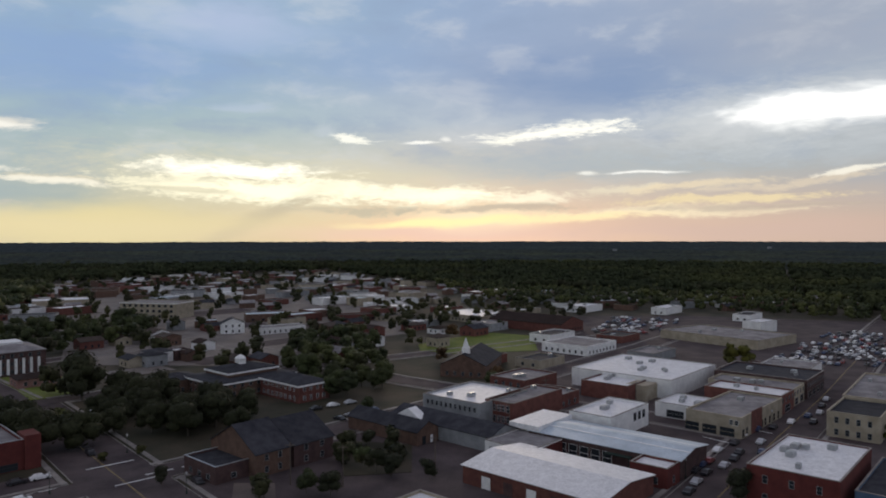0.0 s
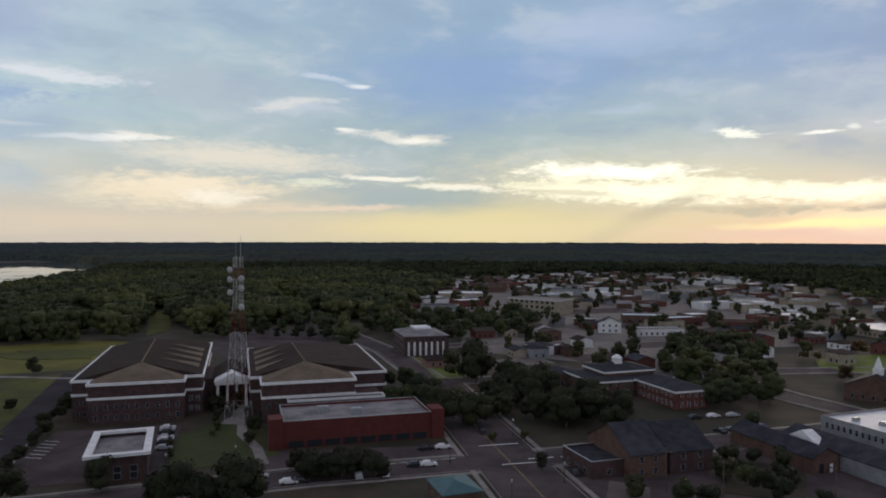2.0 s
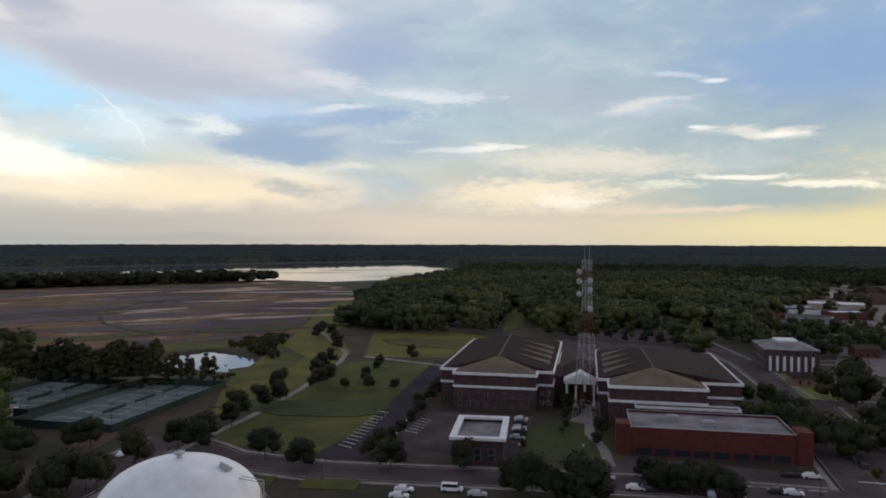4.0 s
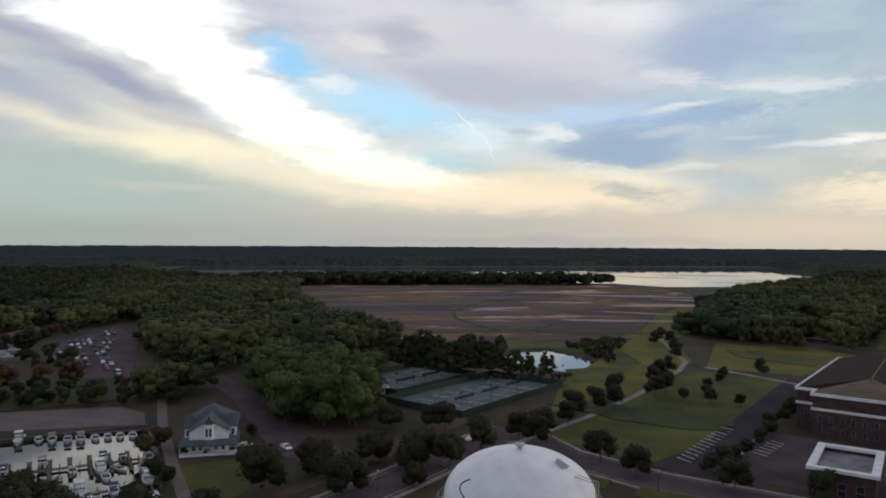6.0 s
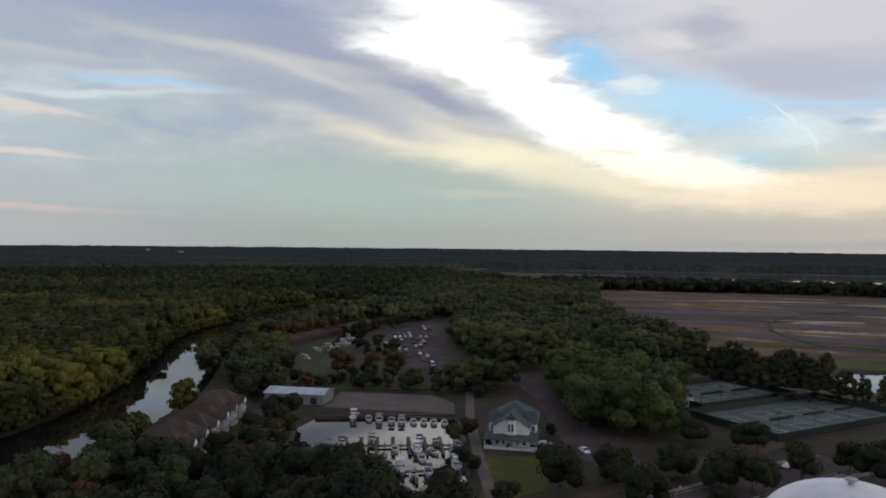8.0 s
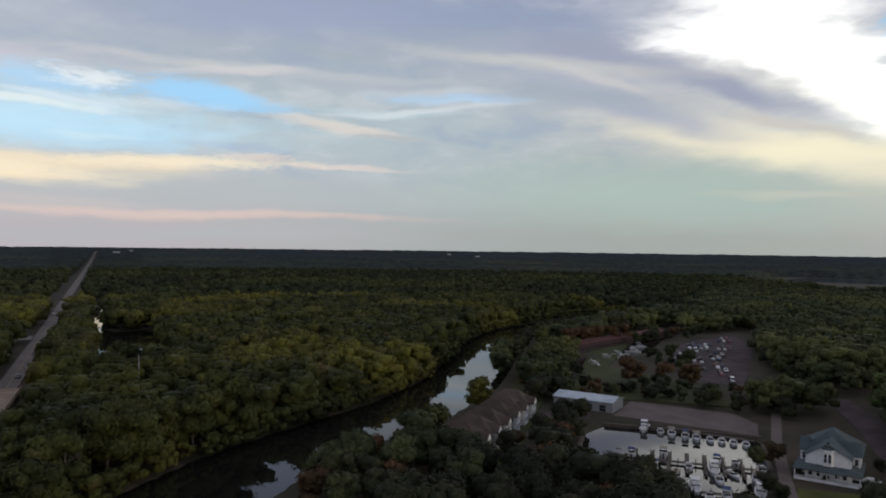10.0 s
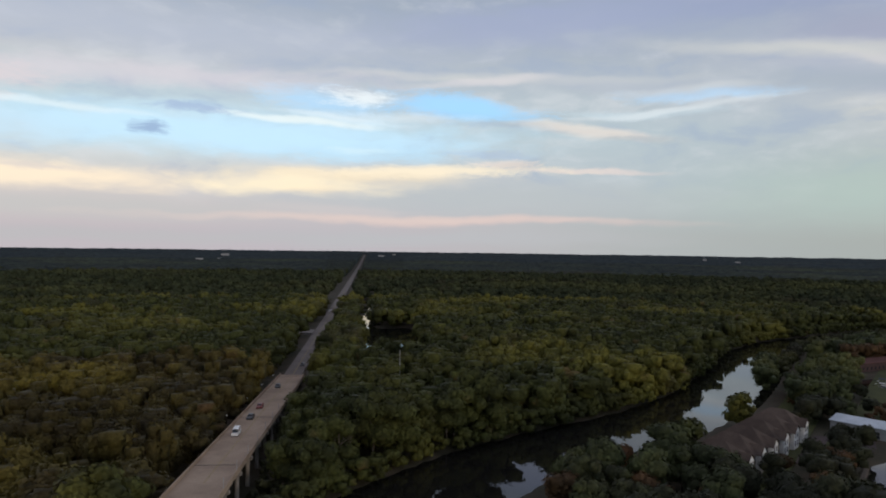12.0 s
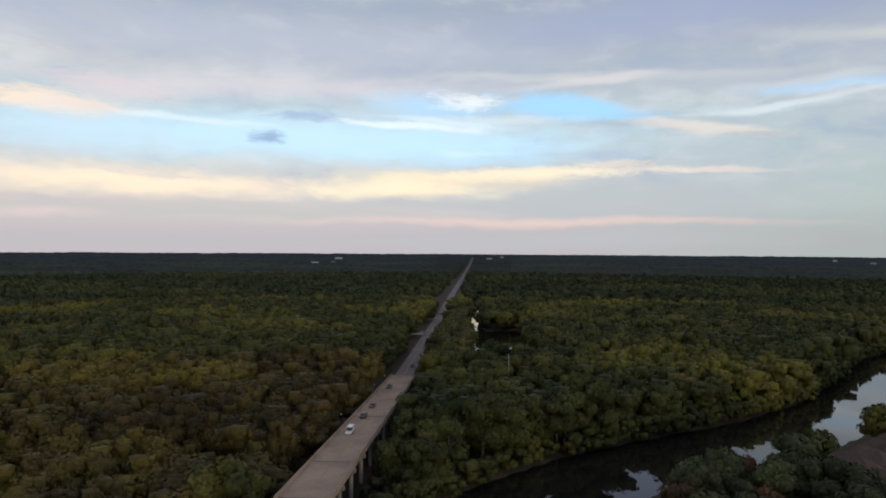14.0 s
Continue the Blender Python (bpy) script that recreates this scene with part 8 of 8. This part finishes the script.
lines("parking_lines", (-191, 88), (-222, 117), 13, 5, 20)
lines("parking_lines", (-179, 96), (-202, 117), 10, 5, 150)
lines("parking_lines", (-194, 112), (-205, 124), 6, 5, 20)
lines("parking_lines", (-96, 166), (-112, 150), 7, 5, 45)
lines("crossing_lines", (-92, 183), (-79, 171), 2, 12, 43, z=0.2, wide=0.25)
lines("crossing_lines", (-75, 179), (-68, 185), 3, 2.5, 43, z=0.2, wide=0.25)
lines("crossing_lines", (84, 205), (100, 216), 2, 10, 130, z=0.2, wide=0.2)
for line, shift in ((COURT_STREET[:5], 0.15), (COURT_STREET[:5], -0.15), (MAIN_STREET[1:5], 0.15), (MAIN_STREET[1:5], -0.15)):
    strip("road_line", line, 0.07, -0.2, 0.09, YELLOW, shift, label="yellow centre line", kind="structure")

# ---- trees and shrubs one by one ----
for x, y, s in ((-174.6, -23, 1.0), (-161.6, -34.4, 0.5), (-184.8, -11.1, 0.9), (-193.7, 3.6, 0.8), (-187.9, 13.8, 0.75), (-168.3, -3.4, 0.9), (-175, 12.9, 0.55), (-228, 9, 0.8), (-228, 22, 0.7),
                (-112, 197, 1.15), (-121, 203, 1.1), (-104, 203, 0.95), (-128, 214, 1.0)):
    tree("oak", x, y, s * 1.22)
for x, y in ((-212, 47.5), (-219.7, 57.4), (-228.6, 67.7), (-237, 73), (-245.6, 83.7), (-250.8, 91.8), (-263, 96), (-290, 122), (-300, 130), (-314, 141), (-204, 50.2), (-202, 34.5), (-188.5, 65), (-225.5, 26.4),
             (-190.4, 17.4), (-186.8, 23.1), (-161.9, 88.9), (-151.7, 104.9), (-174.5, 69.2), (-356, 163), (-364, 166), (-405, 172), (-398, 178), (-411, 178), (-420, 182), (-274, 121), (-266, 113), (-303, 179)):
    tree("park", x, y, RNG.uniform(1.2, 1.55))
for x, y in ((-175.8, 89.5), (-180, 96), (-184, 102), (-190, 108), (-200, 118), (-208, 126), (-216, 130), (-232, 147), (-240, 154), (-224, 140), (-178, 92), (-260, 122), (-254, 130), (-264, 134), (-276, 140), (-249, 139),
             (-286, 150), (-300, 160)):
    tree("park", x, y, RNG.uniform(0.7, 1.0))
row("oak", (-119, 134), (-101, 148), 6, 0.75)
row("park", (-124, 138), (-106, 152), 6, 0.8)
row("oak", (-134, 104), (-114, 119), 5, 0.95)
row("town", (-136, 201), (-116, 218), 5, 0.8)
row("town", (-168, 226), (-150, 240), 4, 0.7)
for x, y, k in ((-156, 178, 0.8), (-150, 184, 0.7), (-190, 176, 0.6), (-188, 184, 0.7), (-165, 174, 0.45)):
    tree("oak", x, y, k)
row("park", (-346, 300), (-262, 333), 9, 1.1)
row("pine", (-332, 8), (-312, 36), 15, 1.1)
row("pine", (-312, 36), (-309, 62), 13, 1.0)
row("pine", (-308, 62), (-304, 84), 9, 0.72)
row("pine", (-320, 20), (-316, 56), 9, 1.0)
row("shrub", (-306, 40), (-303, 92), 14, 1.2)
# grove between the drive and the courts
gx_, gy_ = scatter([(-318, -46), (-286, -42), (-236, -26), (-222, -14), (-232, 6), (-280, 8), (-322, -8), (-340, -30)], 9.0)
for x, y in zip(gx_, gy_):
    tree("grove", x, y, RNG.uniform(0.9, 1.35))
# oaks of the court square
gx_, gy_ = scatter([(-100, 217), (-74, 206), (-53, 214), (-54, 236), (-70, 250), (-98, 264), (-124, 268), (-126, 250)], 11.5)
for x, y in zip(gx_, gy_):
    tree("oak", x, y, RNG.uniform(0.7, 1.25))
gx_, gy_ = scatter([(-44, 254), (-16, 270), (-24, 342), (-48, 418), (-88, 418), (-76, 330), (-60, 300)], 12.0)
for x, y in zip(gx_, gy_):
    tree("town", x, y, RNG.uniform(0.6, 1.0))
for x, y, k, s in ((-133, 262, "oak", 1.75), (-141, 270, "oak", 1.2), (-32, 166, "town", 0.5), (-26, 164, "park", 0.9), (-21, 184, "town", 0.5), (-17, 180, "park", 1.0), (-13, 177.5, "park", 1.0), (-28, 200, "shrub", 2.0), (-22, 204, "shrub", 1.7), (-15, 200, "shrub", 2.2), (-12, 190, "shrub", 1.8), (-26, 188, "shrub", 2.3), (-44, 168, "shrub", 1.5), (-41, 163, "shrub", 1.7), (-3.4, 175.3, "park", 0.75), (128.6, 320, "swamp", 0.9), (135, 318, "swamp", 0.85),
                   (66.9, 160.1, "park", 1.1), (-68, 171.6, "park", 0.7), (-1, 343, "rust", 0.9), (22, 288, "rust", 1.0), (19, 280, "town", 0.6), (-25.6, 240, "town", 0.5), (5, 420, "rust", 1.1), (16, 444, "town", 0.7),
                   (130, 208, "swamp", 0.35), (-83, 196, "shrub", 1.0), (-91, 190, "shrub", 1.0), (-24, 196, "shrub", 1.3), (-14, 192, "shrub", 1.1), (-212, 181, "park", 0.8), (-177, 164, "park", 0.7),
                   (-158, 161, "park", 0.9), (-162, 165, "shrub", 1.3), (-190, 190, "town", 0.6), (-196, 182, "town", 0.55), (-150, 152, "shrub", 1.4), (-184, 178, "shrub", 1.3), (-211, -57, "rust", 0.8), (-206, -60, "town", 0.5),
                   (-184, -51, "park", 0.9), (-180, -47, "park", 0.8), (-222, -33, "park", 0.7)):
    tree(k, x, y, s)
for x, y in ((-155, 116), (-168, 138), (-160, 132), (-146, 124), (-196, 136), (-190, 130), (-205, -33), (-206, -43), (-207, -50), (-140, 112), (-170, 158), (-166, 152)):
    tree("shrub", x, y, RNG.uniform(0.7, 1.2))
# trees between the basin, the cottages and the river
for poly, gap, k, lo, hi in (([(-150, -44), (-142, -70), (-166, -97), (-130, -112), (-100, -100), (-120, -50)], 9.5, "oak", 0.95, 1.35),
                             ([(-98, -128), (-110, -104), (-140, -98), (-152, -116), (-150, -134), (-170, -147), (-125, -142)], 9.0, "town", 0.85, 1.2),
                             ([(-168, -100), (-198, -112), (-208, -120), (-190, -126), (-166, -118)], 8.5, "oak", 0.7, 1.0),
                             ([(-224, -122), (-232, -128), (-226, -140), (-212, -134), (-206, -118)], 8.0, "oak", 0.7, 0.95)):
    gx_, gy_ = scatter(poly, gap)
    ok = off_line(gx_, gy_, RIVER_LINE) > 20
    for x, y in zip(gx_[ok], gy_[ok]):
        tree("rust" if RNG.random() < 0.14 else k, x, y, RNG.uniform(lo, hi))
for x, y, s in ((-160, -137, 0.95), (-164, -141, 0.9), (-207, -157, 0.95), (-214, -160, 0.9), (-296, -135, 0.1)):
    tree("swamp", x, y, s) if s > 0.2 else None
for x, y in ((-292, -136), (-300, -126), (-297, -142), (-308, -118), (-372, -216), (-384, -214), (-398, -212), (-412, -208), (-426, -206)):
    tree("rust", x, y, RNG.uniform(1.2, 1.65))
gx_, gy_ = scatter([(-232, -152), (-262, -140), (-272, -84), (-284, -74), (-330, -92), (-322, -118), (-314, -150), (-296, -172), (-262, -176)], 7.5)
for x, y in zip(gx_, gy_):
    r = math.hypot(x, y)
    if r < 312 or RNG.random() < 0.12:
        LATE.append((("oak", "town", "rust")[int(RNG.choice(3, p=(0.5, 0.22, 0.28)))], x, y, RNG.uniform(0.7, 1.15) * (0.62 if r > 290 else 1.0)))
for x, y, s in ((-151, -78, 1.45), (-149, -71, 1.5), (-150, -63, 1.35), (-146, -66, 1.5), (-155, -83, 1.35), (-159, -89, 1.2)):
    tree("oak", x, y, s)
for poly in ([(-270, -181), (-335, -206), (-363, -202), (-315, -176), (-272, -162), (-243, -157)], [(-432, -126), (-461, -118), (-372, -76), (-352, -52), (-334, -56), (-336, -84), (-362, -98)],
             [(-276, -86), (-272, -64), (-286, -56), (-322, -72), (-330, -86)]):
    gx_, gy_ = scatter(poly, 9.0)
    ok = dry(gx_, gy_, 0)
    for x, y in zip(gx_[ok], gy_[ok]):
        LATE.append(("town" if RNG.random() < 0.75 else "oak", x, y, RNG.uniform(0.75, 1.15)))
row("town", (-262, -186), (-322, -226), 10, 1.0)
for poly, gap in (([(-238, -152), (-262, -176), (-300, -196), (-360, -228), (-430, -268), (-432, -256), (-366, -214), (-306, -178), (-256, -146)], 7.5),
                  ([(-330, -128), (-345, -150), (-372, -166), (-392, -160), (-356, -130)], 11.0), ([(-400, -196), (-470, -212), (-520, -196), (-500, -178), (-440, -182)], 12.0)):
    gx_, gy_ = scatter(poly, gap)
    ok = off_line(gx_, gy_, RIVER_LINE) > 20.5
    for x, y in zip(gx_[ok], gy_[ok]):
        LATE.append((("town", "oak", "rust")[int(RNG.choice(3, p=(0.55, 0.3, 0.15)))], x, y, RNG.uniform(0.45, 0.85)))
# trees too many to tell apart, joined by kind
for kind, (h, r, lobes, mat) in CROWD.items():
    rows_ = [q for q in LATE if q[0] == kind]
    if rows_:
        forest("tree_group", [q[1] for q in rows_], [q[2] for q in rows_], [crown(RNG, h, r, lobes, 420 if kind == "pine" else 300 if kind != "shrub" else 40, (0.036 if kind == "pine" else 0.055) * h if kind != "shrub" else 0.4, 0.15) for _ in range(5)], mat,
               LABELS[kind] + ", many together", 0.92, 1.08, [q[3] for q in rows_])
row("town", (-225, 345), (-300, 400), 8, 1.1)
row("town", (-190, 352), (-150, 330), 4, 0.8)
# uneven front of the wood behind the court house
gx_, gy_ = scatter([(-432, 200), (-398, 240), (-368, 290), (-330, 330), (-280, 372), (-262, 350), (-300, 318), (-340, 292), (-372, 258), (-398, 214)], 13.0)
ok = dry(gx_, gy_) & (RNG.random(len(gx_)) < 0.6) & ~inside(gx_, gy_, LANE)
forest("tree_group", gx_[ok], gy_[ok], next_proto, LEAF_WEST, "leafy trees at the front of the wood", 0.45, 0.95)
gx_, gy_ = scatter([(-300, 352), (-236, 300), (-206, 330), (-150, 400), (-190, 470), (-300, 430)], 15.0)
ok = dry(gx_, gy_, 4.0) & (np.hypot(gx_ + 190, gy_ - 318) > 26) & (RNG.random(len(gx_)) < 0.75)
forest("tree_group", gx_[ok], gy_[ok], next_proto, LEAF_WEST, "leafy trees along the court street", 0.5, 1.05)
# gardens of the old quarter, joined
gx_, gy_ = scatter([(-200, 325), (-150, 270), (-110, 290), (-60, 300), (-20, 350), (-10, 480), (-60, 620), (-30, 880), (-200, 1200), (-420, 1060), (-500, 760), (-420, 500), (-300, 420)], 25.0)
ok = dry(gx_, gy_) & (RNG.random(len(gx_)) < np.where(np.hypot(gx_, gy_) > 430, 0.42, 0.75))
forest("garden_trees", gx_[ok], gy_[ok], [crown(RNG, 10.5, 5.4, 6, 54, 0.95, 0.05) for _ in range(6)], LEAF_TOWN, "leafy garden trees between the houses", 0.6, 1.25)
gx_, gy_ = scatter([(60, 600), (200, 575), (300, 500), (430, 330), (900, 500), (800, 760), (200, 900), (-20, 900)], 13.0)
forest("garden_trees", gx_, gy_, [crown(RNG, 11, 5.5, 4, 20, 1.5, 0.1) for _ in range(5)], LEAF_WEST, "leafy woods behind the shops", 0.7, 1.15)
gx_, gy_ = scatter([(-60, 420), (40, 455), (120, 545), (40, 640), (-40, 640)], 20.0)
ok = ~inside(gx_, gy_, [(-24, 365), (62, 365), (74, 455), (-20, 455)])
gx_, gy_ = gx_[ok], gy_[ok]
forest("garden_trees", gx_, gy_, [crown(RNG, 8, 4.2, 6, 60, 0.9, 0.1) for _ in range(5)], LEAF_TOWN, "leafy garden trees between the shops", 0.7, 1.15)
# low growth beside the bridge
pts = [bridge_at(s, c) for s, c in zip(RNG.uniform(20, 190, 90), RNG.uniform(7.0, 15.0, 90))]
pts = [p for p in pts if off_line(np.array([p[0]]), np.array([p[1]]), RIVER_LINE)[0] > 20]
forest("scrub", [p[0] for p in pts], [p[1] for p in pts], [crown(RNG, 4.0, 2.4, 5, 110, 0.4, 0.0) for _ in range(5)], LEAF_TOWN, "low green growth beside the bridge", 0.6, 1.3)
# rough growth of the levee and the marsh edge
gx_, gy_ = scatter([(-340, 122), (-405, 118), (-432, 150), (-418, 160), (-380, 140)], 5.0)
forest("scrub", gx_, gy_, [crown(RNG, 3.0, 2.2, 5, 60, 0.5, 0.0) for _ in range(5)], LEAF_TOWN, "low green scrub by the pond", 0.6, 1.3)
gx_, gy_ = scatter([(-228, 112), (-262, 128), (-300, 165), (-318, 152), (-280, 118), (-246, 92)], 9.0)
for x, y in zip(gx_, gy_):
    if RNG.random() < 0.55:
        tree("shrub", x, y, RNG.uniform(0.8, 2.0))

# pale buildings far off among the woods
for x, y, w, d, h in ((-466, -2252, 22, 12, 19), (-540, -2330, 14, 12, 18), (-1342, -2809, 26, 12, 24), (-1526, -3069, 16, 12, 27), (-2264, -1717, 18, 10, 24), (-2522, -2081, 16, 10, 28), (-700, -2900, 30, 12, 26),
                      (560, 2300, 14, 10, 20), (1150, 2500, 14, 10, 24)):
    building("pale building far off above the woods", x, y, w, d, h, math.degrees(math.atan2(y, x)) + 90, GREYWALL, ROOF_WHITE, "flat", 1, "", group="buildings beyond the woods", cap=GREYWALL)
